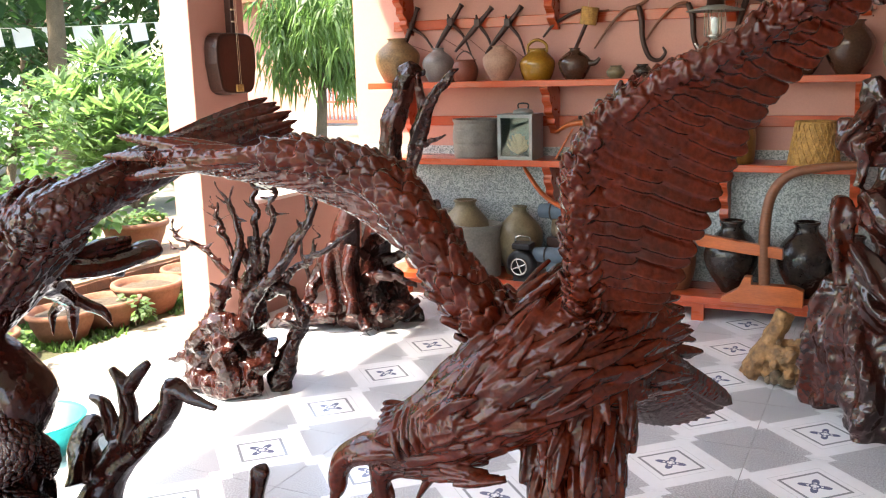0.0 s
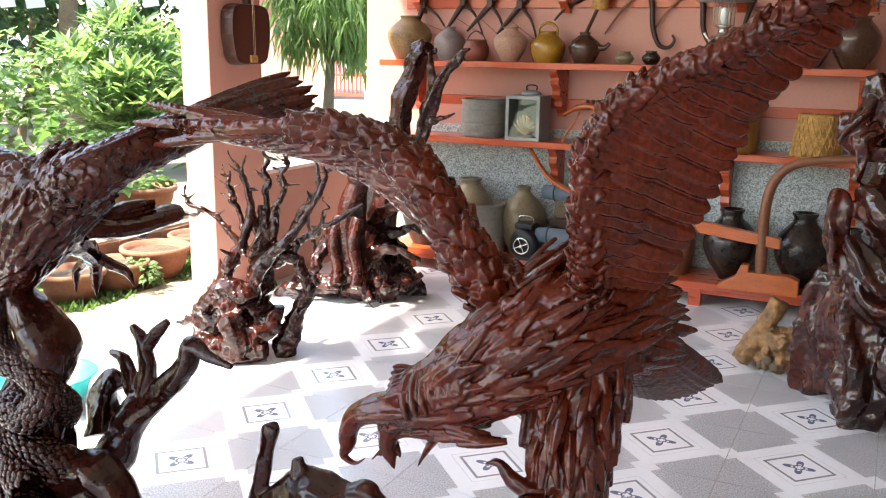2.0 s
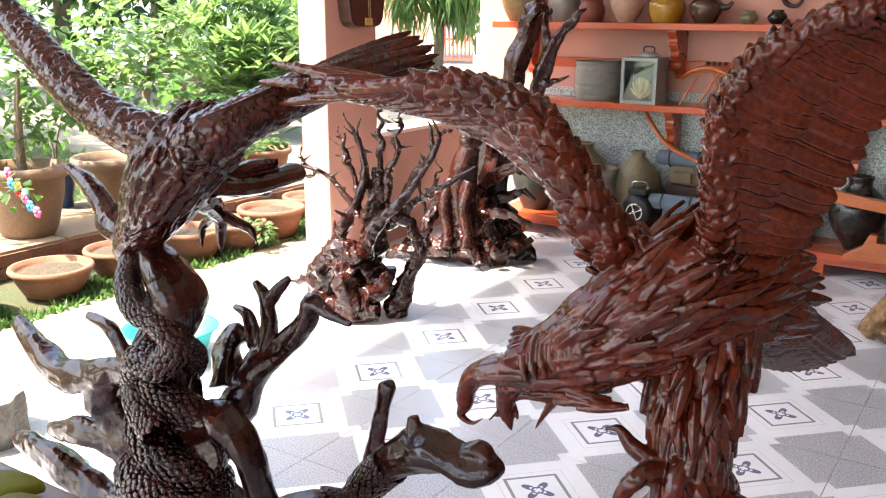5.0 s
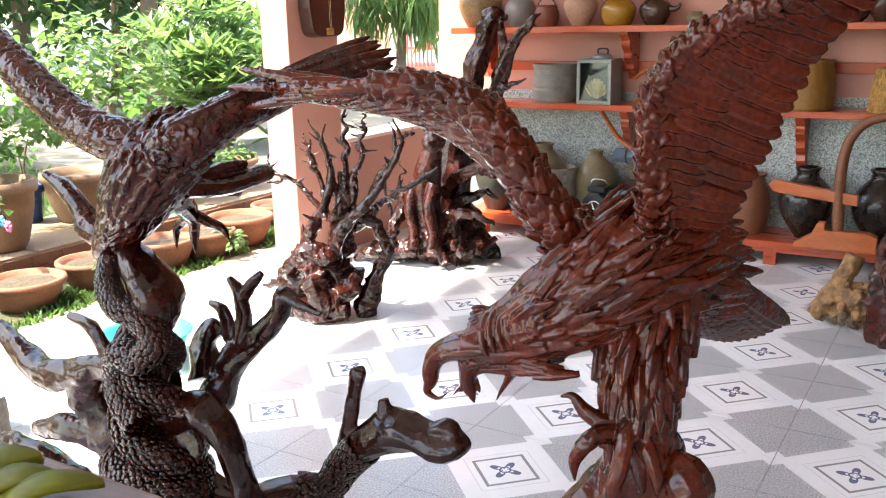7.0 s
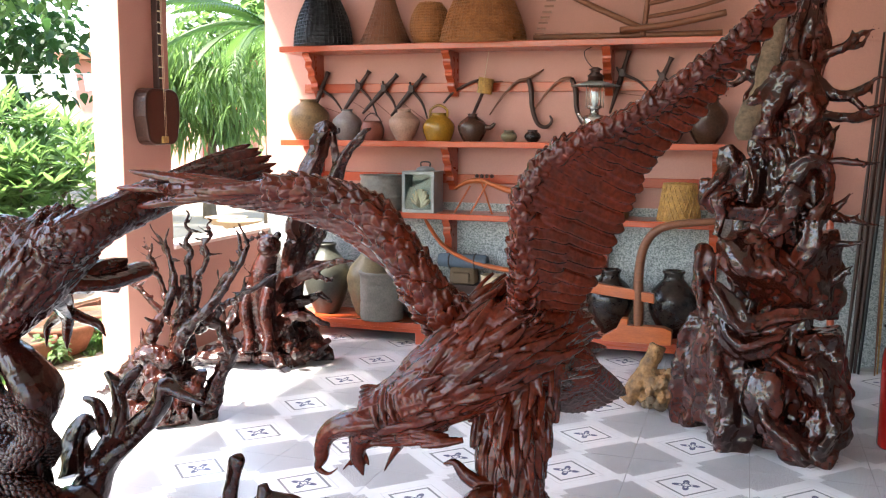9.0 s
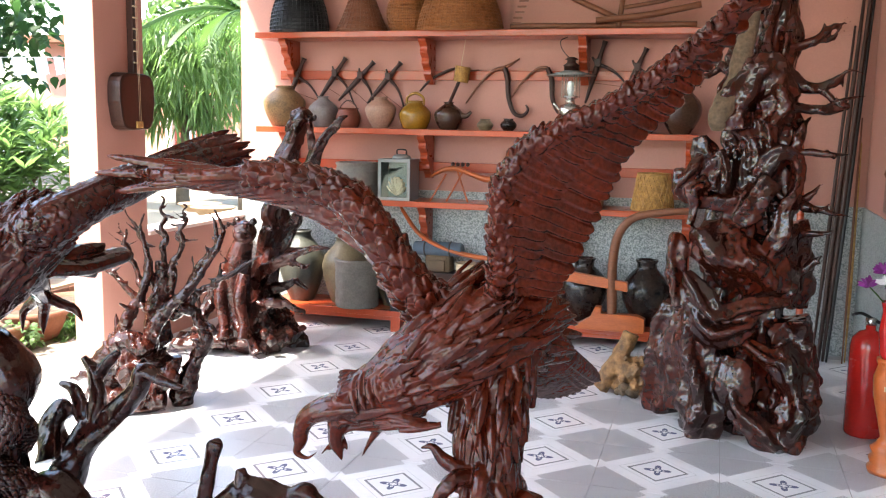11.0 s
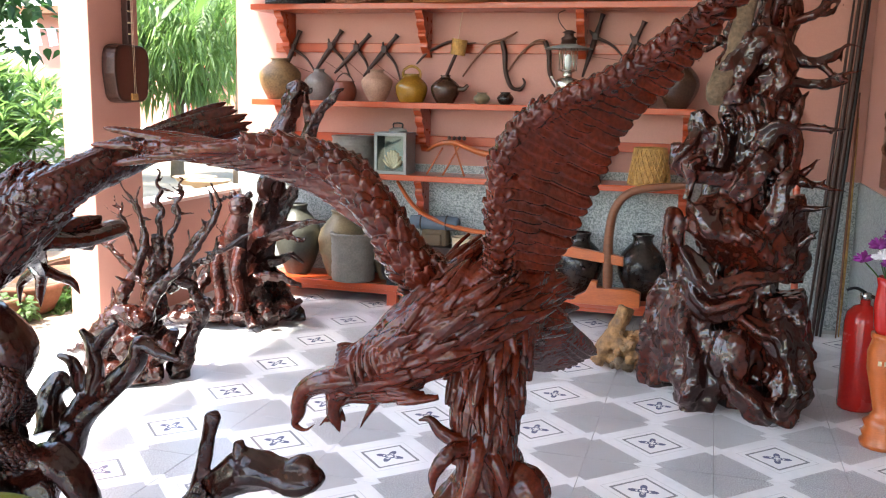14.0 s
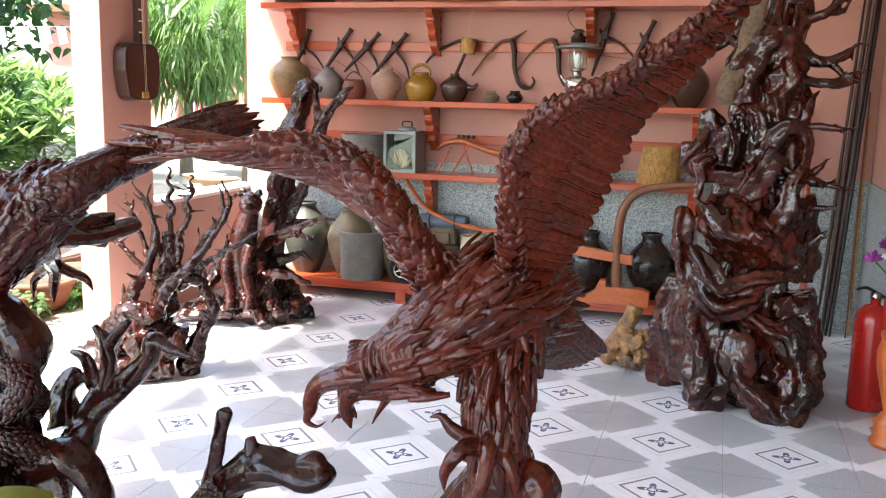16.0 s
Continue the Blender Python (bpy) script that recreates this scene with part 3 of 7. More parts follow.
gate = part("gate", boxes((-13.72, -12.48, 18.38, 18.42, 0.06, 0.14)), REDPAINT, house, "red painted steel gate")
for z in (0.6, 1.98):
    part("rail", boxes((-13.72, -12.48, 18.38, 18.42, z, z + 0.07)), REDPAINT, gate)
for i in range(10):
    part("bar", boxes((-13.70 + i * 0.13, -13.66 + i * 0.13, 18.385, 18.415, 0.1, 2.0)), REDPAINT, gate)
YELLOW = mat("yellow_paint", (0.6, 0.45, 0.15), rough=0.5, vary=0.2)
for x in (-13.4, -12.8):
    part("ornament", boxes((x - 0.16, x + 0.16, 18.36, 18.38, 1.15, 1.45)), YELLOW, gate, "yellow square ornament")

# silk flowers tied to the first brown pot
spray = empty("flower_spray", (-4.10, -0.46, 0.36), "spray of red, pink and blue silk flowers on a clay pot", "flowers")
stem = bmesh.new()
petal_mats = [mat("silk_" + nm, c, rough=0.7, vary=0.2, scale=30, bump=0.1) for nm, c in (("red", (0.6, 0.03, 0.06)), ("pink", (0.7, 0.15, 0.3)), ("blue", (0.08, 0.35, 0.7)), ("yellow", (0.75, 0.55, 0.08)))]
rng = random.Random(77)
for i in range(9):
    u = i / 8
    c = Vector((-0.02 + 0.34 * u + rng.uniform(-0.04, 0.04), 0.02 - 0.06 * u, 0.20 - 0.20 * u + rng.uniform(-0.04, 0.05)))
    tube(stem, [(0.0, 0.06, 0.16, 0.003), (c.x * 0.5, 0.03, (c.z + 0.16) * 0.52, 0.003), (c.x, c.y + 0.01, c.z, 0.003)], 6, 5)
    fb = bmesh.new()
    for k in range(6):
        a = math.tau * k / 6
        ball(fb, (c.x + 0.02 * math.cos(a), c.y, c.z + 0.02 * math.sin(a)), 0.017, 1, 0.2, 15, (1, 0.5, 1))
    ball(fb, (c.x, c.y - 0.01, c.z), 0.012, 1)
    part("flower", fb, petal_mats[(0, 1, 2, 3, 0, 2, 1, 2, 1)[i]], spray, smooth=True)
part("stem", stem, LEAF3, spray)
leaves("foliage", LEAF, [(0.12, 0.0, 0.1, 0.1)], 26, 0.06, "broad", 78, spray)

# white garden wall and bunting
gw = empty("garden_wall", (0, 0, 0), "pale boundary wall behind the trees", "wall", kind="structure")
part("body", boxes((-26, -25.8, -30, 40, -0.2, 1.6)), PLASTER, gw)
bunting = empty("bunting", (0, 0, 0), "string of small white flags between trees", "bunting")
line = bmesh.new()
tube(line, [(-12.6, 3.0, 2.35, 0.006), (-11.2, 6.0, 2.2, 0.006), (-9.6, 9.0, 2.35, 0.006)], 20, 5)
part("cord", line, PLASTER, bunting)
CLOTH = mat("white_cloth", (0.8, 0.8, 0.8), rough=0.8, vary=0.05)
pts = spline([(-12.6, 3.0, 2.35), (-11.2, 6.0, 2.2), (-9.6, 9.0, 2.35)], 18)
for a, b in zip(pts[1:-1], pts[2:]):
    fb = bmesh.new()
    a, b = Vector(a), Vector(b)
    c = a.lerp(b, 0.6)
    lo = Vector((0.03, 0.02, -0.26))
    v = [fb.verts.new(q) for q in (a, c, c + lo, a + lo * 1.1)]
    v2 = [fb.verts.new(q + Vector((0.01, 0.01, 0))) for q in (a, c, c + lo, a + lo * 1.1)]
    fb.faces.new(v)
    fb.faces.new(v2[::-1])
    part("flag", fb, CLOTH, bunting)
# shallow bonsai trays outside the parapet
for x, y in ((-5.1, 5.6), (-4.75, 5.3)):
    t = empty("bonsai_tray", (x, y, 0.0), "shallow pale tray on a white stand outside", "tray")
    bm = bmesh.new()
    lathe(bm, [(0.16, 0.34), (0.24, 0.42), (0.26, 0.43), (0.23, 0.43), (0.1, 0.40)], 20)
    part("tray", bm, STONE, t, smooth=True)
    part("stand", boxes((-0.14, 0.14, -0.14, 0.14, -0.04, 0.34)), PLASTER, t)


# ---- carved eagles ----
def feather(bm, base, tip, width, normal, droop=0.0, thick=0.35, n=5, blunt=0.6, tilt=0.0):
    """A carved feather: a thin leaf-shaped blade with a raised shaft and a crisp edge, from base to tip."""
    base, tip, normal = Vector(base), Vector(tip), Vector(normal)
    d = tip - base
    side = d.cross(normal)
    if side.length < 1e-6:
        return
    side.normalize()
    up = side.cross(d).normalized()
    if up.dot(normal) < 0:
        up = -up
    if tilt:
        side, up = side * math.cos(tilt) + up * math.sin(tilt), up * math.cos(tilt) - side * math.sin(tilt)
    ln, edge = d.length, width * 0.26
    rows = []
    for i in range(n + 1):
        u = 1 - (1 - i / n) ** 1.7
        w = width * 0.5 * (0.72 + 0.28 * min(1.0, u * 2.5)) * max(0.03, 1 - u ** (1.9 / blunt)) ** 0.5
        c = base + d * u + up * (droop * math.sin(u * math.pi) * ln)
        rise = width * thick * (1 - 0.6 * u)
        row = []
        for x, z in ((1, 0), (0.5, rise * 0.45), (0.0, rise), (-0.5, rise * 0.45), (-1, 0), (-0.9, -edge), (0.9, -edge)):
            row.append(bm.verts.new(c + side * w * x + up * z))
        rows.append(row)
    for a, b in zip(rows, rows[1:]):
        for k in range(7):
            j = (k + 1) % 7
            bm.faces.new((a[k], b[k], b[j], a[j]))
    bm.faces.new(rows[0])
    bm.faces.new(rows[-1][::-1])


def plumage(bm, pts, rings, around, length, width, way=1, lift=0.25, skip=0.0, rng=None, taper=1.0, thick=0.22, blunt=0.6):
    """Feathers laid like shingles round a limb through (x, y, z, radius)."""
    path = spline(pts, rings * 4)
    order = range(rings) if way > 0 else range(rings - 1, -1, -1)
    for i in order:
        p = path[i * 4 + 1]
        a, b = Vector(path[max(i * 4 - 1, 0)][:3]), Vector(path[min(i * 4 + 3, len(path) - 1)][:3])
        d = (b - a).normalized() * way
        s = d.cross(Vector((0.2, 0.3, 1)))
        s.normalize()
        w = d.cross(s)
        k = taper + (1 - taper) * (1 - i / rings)
        for j in range(around):
            if rng.random() < skip:
                continue
            ang = math.tau * (j + 0.5 * (i % 2) + rng.uniform(-0.15, 0.15)) / around
            out = s * math.cos(ang) + w * math.sin(ang)
            r = p[3]
            base = Vector(p[:3]) + out * r * 0.965
            swirl = (s * -math.sin(ang) + w * math.cos(ang)) * rng.uniform(-0.3, 0.3)
            ln = length * k * rng.uniform(0.75, 1.2)
            feather(bm, base, base + (d + out * lift * rng.uniform(0.5, 1.4) + swirl).normalized() * ln, width * k * rng.uniform(0.85, 1.15), out, 0.06, thick, 4, blunt)


def wing(bm, lead, trail, normal, rows, rng, tipward=0.08, width=0.03, thick=0.16, tilt=0.0):
    """Layers of long feathers from a leading edge to a trailing edge; rows of (start, end, count, lift)."""
    n = 80
    L, T = spline(lead, n), spline(trail, n)
    normal = Vector(normal)
    for s0, s1, count, lift in rows:
        for i in range(count):
            u = (i + 0.5 + rng.uniform(-0.12, 0.12)) / count
            k = min(int(u * n), n)
            k2 = min(int((u + tipward * (s1 - s0)) * n), n)
            a, b = Vector(L[k][:3]), Vector(T[k][:3])
            a2, b2 = Vector(L[k2][:3]), Vector(T[k2][:3])
            base = a.lerp(b, s0) + normal * lift
            tip = a2.lerp(b2, s1 * rng.uniform(0.97, 1.02)) + normal * lift * 0.4
            feather(bm, base, tip, width * rows[0][2] / count * rng.uniform(0.92, 1.1), normal + Vector((0, 0, 0.12 * rng.random())), 0.03, thick, 6, 0.28, tilt)


def eagle_statue():
    rng = random.Random(4)
    bm = bmesh.new()
    body = [(0.21, -1.43, 0.90, 0.07), (0.17, -1.53, 0.93, 0.12), (0.12, -1.64, 0.925, 0.125), (0.05, -1.71, 0.88, 0.105),
            (-0.03, -1.75, 0.825, 0.082), (-0.11, -1.76, 0.775, 0.06), (-0.17, -1.77, 0.75, 0.045)]
    tube(bm, body, 30, 16, 0.12, 18)
    plumage(bm, body, 22, 17, 0.100, 0.034, -1, 0.25, 0.0, rng, 1.0, 0.34, 1.2)
    # neck ruff sweeping up to the shoulders
    plumage(bm, body[1:5], 9, 15, 0.12, 0.034, -1, 0.26, 0.15, rng, 1.0, 0.12, 1.3)
    # crest ridges on the nape
    for i in range(7):
        x, z = 0.0 - 0.020 * i, 0.893 - 0.011 * i
        tube(bm, [(x + 0.03, -1.71, z - 0.05, 0.008), (x + 0.012, -1.75, z + 0.004, 0.015), (x - 0.014, -1.80, z - 0.006, 0.014), (x - 0.008, -1.835, z - 0.045, 0.010), (x + 0.006, -1.84, z - 0.075, 0.004)], 12, 7, 0.1, 40)
    for i in range(6):
        feather(bm, (-0.09, -1.74 - 0.012 * i, 0.80 + 0.004 * i), (-0.205 + 0.006 * i, -1.74 - 0.018 * i, 0.818 - 0.007 * i), 0.04, (0, -1, 0.3), 0.05, 0.5)
    # brow, beak and open lower jaw
    tube(bm, [(-0.08, -1.80, 0.80, 0.016), (-0.14, -1.815, 0.785, 0.018), (-0.20, -1.80, 0.765, 0.012)], 10, 8, 0.1)
    tube(bm, [(-0.08, -1.77, 0.765, 0.056), (-0.16, -1.78, 0.750, 0.050), (-0.225, -1.785, 0.735, 0.040), (-0.268, -1.785, 0.710, 0.031), (-0.288, -1.785, 0.672, 0.025), (-0.290, -1.785, 0.640, 0.019),
              (-0.300, -1.785, 0.615, 0.011), (-0.272, -1.785, 0.603, 0.006), (-0.245, -1.785, 0.622, 0.002)], 34, 12, 0.10, 26, flat=0.8)
    tube(bm, [(-0.17, -1.78, 0.735, 0.036), (-0.192, -1.775, 0.695, 0.026), (-0.200, -1.77, 0.660, 0.021), (-0.193, -1.77, 0.632, 0.015), (-0.184, -1.77, 0.603, 0.002)], 18, 9, 0.16, 40)
    tube(bm, [(-0.12, -1.82, 0.755, 0.012), (-0.19, -1.825, 0.742, 0.012), (-0.24, -1.815, 0.722, 0.008)], 12, 7, 0.1)
    tube(bm, [(-0.203, -1.76, 0.655, 0.010), (-0.212, -1.765, 0.635, 0.008), (-0.222, -1.77, 0.625, 0.002)], 8, 6)
    tube(bm, [(-0.190, -1.76, 0.655, 0.010), (-0.176, -1.765, 0.640, 0.006), (-0.170, -1.77, 0.632, 0.002)], 8, 6)
    tube(bm, [(-0.02, -1.75, 0.735, 0.05), (-0.07, -1.755, 0.715, 0.030), (-0.10, -1.76, 0.68, 0.016), (-0.135, -1.76, 0.615, 0.002)], 16, 9, 0.08, 30, flat=0.6)
    tube(bm, [(-0.02, -1.76, 0.72, 0.022), (-0.10, -1.77, 0.70, 0.014), (-0.17, -1.775, 0.685, 0.008), (-0.24, -1.77, 0.612, 0.002)], 16, 8, 0.06)
    for i in range(14):
        x = -0.02 - 0.013 * i
        feather(bm, (x + 0.10, -1.80 + 0.003 * i, 0.735 - 0.003 * (i % 3)), (x + 0.0, -1.815, 0.735 + 0.012 * (i % 4 - 2)), 0.02, (0, -1, 0), 0.05, 0.5)
    # thigh, shank and foot
    leg = [(0.155, -1.60, 0.88, 0.105), (0.160, -1.645, 0.77, 0.078), (0.165, -1.66, 0.68, 0.066), (0.165, -1.665, 0.60, 0.056), (0.178, -1.665, 0.52, 0.06)]
    tube(bm, leg, 20, 14, 0.1, 20)
    plumage(bm, leg, 15, 12, 0.10, 0.032, 1, 0.18, 0.0, rng, 1.0, 0.32, 1.1)
    for toe in ([(0.160, -1.71, 0.60, 0.026), (0.11, -1.735, 0.607, 0.020), (0.07, -1.74, 0.627, 0.017), (0.042, -1.74, 0.655, 0.010), (0.012, -1.74, 0.648, 0.002)],
                [(0.155, -1.72, 0.585, 0.028), (0.112, -1.765, 0.592, 0.022), (0.085, -1.785, 0.565, 0.019), (0.066, -1.785, 0.525, 0.013), (0.066, -1.78, 0.478, 0.002)],
                [(0.165, -1.72, 0.62, 0.026), (0.170, -1.765, 0.59, 0.021), (0.165, -1.785, 0.53, 0.019), (0.152, -1.79, 0.475, 0.013), (0.155, -1.775, 0.43, 0.002)],
                [(0.178, -1.71, 0.59, 0.024), (0.210, -1.735, 0.56, 0.019), (0.232, -1.745, 0.515, 0.016), (0.236, -1.745, 0.47, 0.003)]):
        tube(bm, toe, 18, 10, 0.14, 60)
        for k in range(3):
            p = toe[k + 1]
            ball(bm, p[:3], p[3] * 1.02, 1)
    # gnarled stump under the foot
    tube(bm, [(0.165, -1.66, 0.56, 0.07), (0.18, -1.66, 0.46, 0.10), (0.20, -1.64, 0.30, 0.12), (0.20, -1.60, 0.12, 0.16), (0.21, -1.58, 0.0, 0.24)], 26, 18, 0.35, 7)
    tube(bm, [(0.22, -1.66, 0.50, 0.05), (0.27, -1.68, 0.485, 0.055), (0.29, -1.68, 0.42, 0.05), (0.26, -1.66, 0.30, 0.04)], 14, 10, 0.25, 14)
    tube(bm, [(0.12, -1.68, 0.45, 0.05), (0.06, -1.72, 0.35, 0.055), (0.0, -1.74, 0.15, 0.06), (-0.06, -1.74, 0.0, 0.08)], 16, 10, 0.3, 12)
    # tail fan
    for i in range(13):
        u = i / 12
        tip = Vector((0.375, -1.16, 0.695)).lerp(Vector((0.165, -1.26, 0.66)), u) + Vector((0, 0, -0.03 * math.sin(u * math.pi)))
        feather(bm, (0.20 - 0.03 * u, -1.47, 0.93 - 0.02 * u), tip, 0.046, (-0.1, -1, 0.35), 0.04, 0.22, 7, 0.16, 0.35)
    for i in range(9):
        u = i / 8
        tip = Vector((0.30, -1.30, 0.775)).lerp(Vector((0.15, -1.37, 0.775)), u)
        feather(bm, (0.20 - 0.05 * u, -1.48, 0.95), tip, 0.050, (-0.1, -1, 0.4), 0.08, 0.10, 6, 0.5, 0.15)
    # wing stretched out level
    arm = [(0.07, -1.66, 0.94, 0.075), (-0.005, -1.70, 1.01, 0.046), (-0.056, -1.72, 1.085, 0.039), (-0.112, -1.72, 1.165, 0.039), (-0.167, -1.72, 1.228, 0.036), (-0.23, -1.72, 1.270, 0.034),
           (-0.34, -1.72, 1.300, 0.026), (-0.45, -1.72, 1.302, 0.024), (-0.54, -1.72, 1.292, 0.021), (-0.66, -1.72, 1.284, 0.016), (-0.78, -1.715, 1.292, 0.008)]
    tube(bm, arm, 48, 12, 0.08, 25)
    plumage(bm, arm[:8], 28, 10, 0.046, 0.038, 1, 0.50, 0.0, rng, 0.75, 0.22, 0.5)
    low = [(-0.06, -1.71, 1.06), (-0.14, -1.70, 1.13), (-0.22, -1.70, 1.17), (-0.33, -1.70, 1.215), (-0.45, -1.70, 1.240), (-0.60, -1.71, 1.255), (-0.75, -1.71, 1.27)]
    lead = [p[:3] for p in arm[2:]]
    wing(bm, lead, low, (-0.3, -1, 0.45), ((0.1, 1.10, 26, 0.010), (0.05, 0.75, 26, 0.018), (-0.05, 0.45, 26, 0.024)), rng, 0.34, 0.026, 0.22, 0.45)
    for base, tip in (((-0.54, -1.72, 1.297), (-0.890, -1.70, 1.335)), ((-0.56, -1.725, 1.290), (-0.925, -1.71, 1.290)), ((-0.58, -1.72, 1.282), (-0.865, -1.72, 1.240)),
                      ((-0.50, -1.71, 1.303), (-0.78, -1.70, 1.328)), ((-0.48, -1.73, 1.292), (-0.74, -1.74, 1.266)), ((-0.48, -1.72, 1.305), (-0.70, -1.735, 1.312)), ((-0.45, -1.735, 1.300), (-0.66, -1.745, 1.288))):
        feather(bm, base, tip, 0.028, (0, -1, 0.3), 0.03, 0.2, 7, 0.4)
    # wing raised high
    lead = [(0.185, -1.68, 1.00, 0.045), (0.190, -1.72, 1.10, 0.026), (0.192, -1.75, 1.20, 0.022), (0.205, -1.77, 1.305, 0.022), (0.255, -1.77, 1.385, 0.021), (0.33, -1.765, 1.432, 0.020),
            (0.41, -1.76, 1.470, 0.020), (0.49, -1.75, 1.520, 0.019), (0.57, -1.74, 1.582, 0.018), (0.64, -1.73, 1.645, 0.015), (0.72, -1.72, 1.735, 0.008)]
    trail = [(0.27, -1.55, 0.96), (0.315, -1.62, 1.05), (0.36, -1.66, 1.12), (0.398, -1.67, 1.20), (0.428, -1.67, 1.28), (0.462, -1.67, 1.35), (0.505, -1.67, 1.415), (0.565, -1.68, 1.47),
             (0.625, -1.69, 1.545), (0.69, -1.70, 1.63), (0.78, -1.71, 1.75)]
    tube(bm, lead, 60, 10, 0.15, 30)
    edge = [(p[0] + 0.006, p[1] - 0.006, p[2] - 0.003, p[3] * 0.7) for p in lead]
    plumage(bm, edge, 46, 9, 0.036, 0.026, 1, 0.60, 0.0, rng, 0.8, 0.2, 0.55)
    L0, T0 = spline([p[:3] for p in lead], 40), spline(trail, 40)
    sheet = [[bm.verts.new(Vector(a) * (1 - s) + Vector(b) * s + Vector((0, 0.012 * k, 0))) for s in (0.0, 0.5, 0.94)] for k in (0, 1) for a, b in zip(L0, T0)]
    for k in (0, 41):
        for i in range(40):
            for j in range(2):
                q = (sheet[k + i][j], sheet[k + i + 1][j], sheet[k + i + 1][j + 1], sheet[k + i][j + 1])
                bm.faces.new(q if k == 0 else q[::-1])
    for j in (0, 2):
        for i in range(40):
            q = (sheet[i][j], sheet[41 + i][j], sheet[42 + i][j], sheet[i + 1][j])
            bm.faces.new(q if j == 0 else q[::-1])
    for i in (0, 40):
        for j in range(2):
            q = (sheet[i][j], sheet[i][j + 1], sheet[41 + i][j + 1], sheet[41 + i][j])
            bm.faces.new(q if i == 0 else q[::-1])
    wing(bm, [p[:3] for p in lead], trail, (-0.15, -1, 0.1),
         ((0.40, 1.05, 32, 0.003), (0.26, 0.62, 36, 0.018), (0.14, 0.40, 42, 0.030), (0.05, 0.24, 48, 0.040)), rng, 0.02, 0.047, 0.17, 0.42)
    bmesh.ops.recalc_face_normals(bm, faces=bm.faces)
    ob = weather(mesh_ob("eagle_statue", bm, EAGLEWOOD, smooth=True), 0.0026, 0.0022, 0.02)
    return tagged(ob, "red-brown varnished wooden eagle carving with spread wings on a stump", "statue")


def snake_eagle_statue():
    rng = random.Random(9)
    bm = bmesh.new()
    body = [(-1.03, -1.76, 1.16, 0.055), (-1.06, -1.80, 1.13, 0.09), (-1.10, -1.84, 1.07, 0.10), (-1.14, -1.86, 1.00, 0.088), (-1.18, -1.87, 0.94, 0.066), (-1.215, -1.88, 0.895, 0.048)]
    tube(bm, body, 26, 16, 0.1, 18)
    plumage(bm, body, 24, 20, 0.052, 0.026, -1, 0.22, 0.0, rng, 1.0, 0.28, 0.95)
    tube(bm, [(-1.20, -1.88, 0.91, 0.045), (-1.235, -1.89, 0.875, 0.036), (-1.245, -1.89, 0.845, 0.020), (-1.225, -1.89, 0.825, 0.004)], 14, 10, 0.05)
    # raised tail behind
    for i in range(9):
        u = i / 8
        tip = Vector((-1.005, -1.57, 1.075)).lerp(Vector((-1.035, -1.57, 0.985)), u)
        feather(bm, (-1.06, -1.74, 1.03 + 0.01 * u), tip, 0.045, (0.2, -0.6, 0.8), 0.12 * (1 - u), 0.3)
    tube(bm, [(-1.06, -1.76, 1.03, 0.05), (-1.03, -1.66, 1.02, 0.048), (-1.00, -1.57, 1.03, 0.044), (-0.975, -1.53, 1.04, 0.040), (-0.965, -1.515, 1.045, 0.024)], 16, 12, 0.2, 12, flat=0.6)
    # wing rising out of view
    arm = [(-1.07, -1.83, 1.12, 0.075), (-1.12, -1.85, 1.145, 0.060), (-1.20, -1.86, 1.165, 0.055), (-1.30, -1.86, 1.195, 0.052), (-1.40, -1.86, 1.245, 0.050), (-1.51, -1.86, 1.315, 0.047), (-1.62, -1.85, 1.385, 0.042),
           (-1.74, -1.84, 1.47, 0.034), (-1.88, -1.82, 1.58, 0.015)]
    tube(bm, arm, 40, 12, 0.06, 25, flat=0.7)
    plumage(bm, arm, 46, 13, 0.034, 0.031, 1, 0.20, 0.0, rng, 0.85, 0.12, 0.45)
    arm2 = [(-1.05, -1.83, 1.12, 0.075), (-1.00, -1.83, 1.15, 0.062), (-0.95, -1.79, 1.185, 0.054), (-0.905, -1.71, 1.225, 0.050), (-0.865, -1.60, 1.265, 0.046), (-0.805, -1.50, 1.305, 0.040), (-0.755, -1.44, 1.325, 0.030)]
    tube(bm, arm2, 36, 12, 0.06, 25, flat=0.75)
    plumage(bm, arm2, 38, 13, 0.036, 0.032, 1, 0.20, 0.0, rng, 0.9, 0.12, 0.45)
    for k, a in enumerate((arm, arm2)):
        L = spline(a, 60)
        for i, p in enumerate(L[3:]):
            for q in range(2):
                feather(bm, (p[0], p[1] - p[3] * 0.5, p[2] + p[3] * (0.45 + 0.25 * q)), (p[0] + (0.032 if k else -0.032), p[1] - p[3] * (0.5 - 0.3 * q) + 0.01 * q, p[2] + p[3] * (1.05 + 0.18 * q)), 0.021, (0, -1, 0.4), 0.06, 0.12, 4, 0.8)
    for i in range(9):
        u = i / 8
        tip = Vector((-0.700, -1.39, 1.405)).lerp(Vector((-0.645, -1.385, 1.318)), u) + Vector((0.05 * math.sin(u * 3.1), 0, 0)) * (0.6 + 0.4 * (i % 2))
        feather(bm, (-0.875 + 0.01 * u, -1.60, 1.305 - 0.065 * u), tip, 0.030, (0.4, -0.8, 0.1), 0.03, 0.22, 7, 0.4)
    # legs and talons
    tube(bm, [(-1.10, -1.78, 1.03, 0.055), (-1.15, -1.68, 0.96, 0.036), (-1.18, -1.62, 0.915, 0.022)], 10, 10, 0.1)
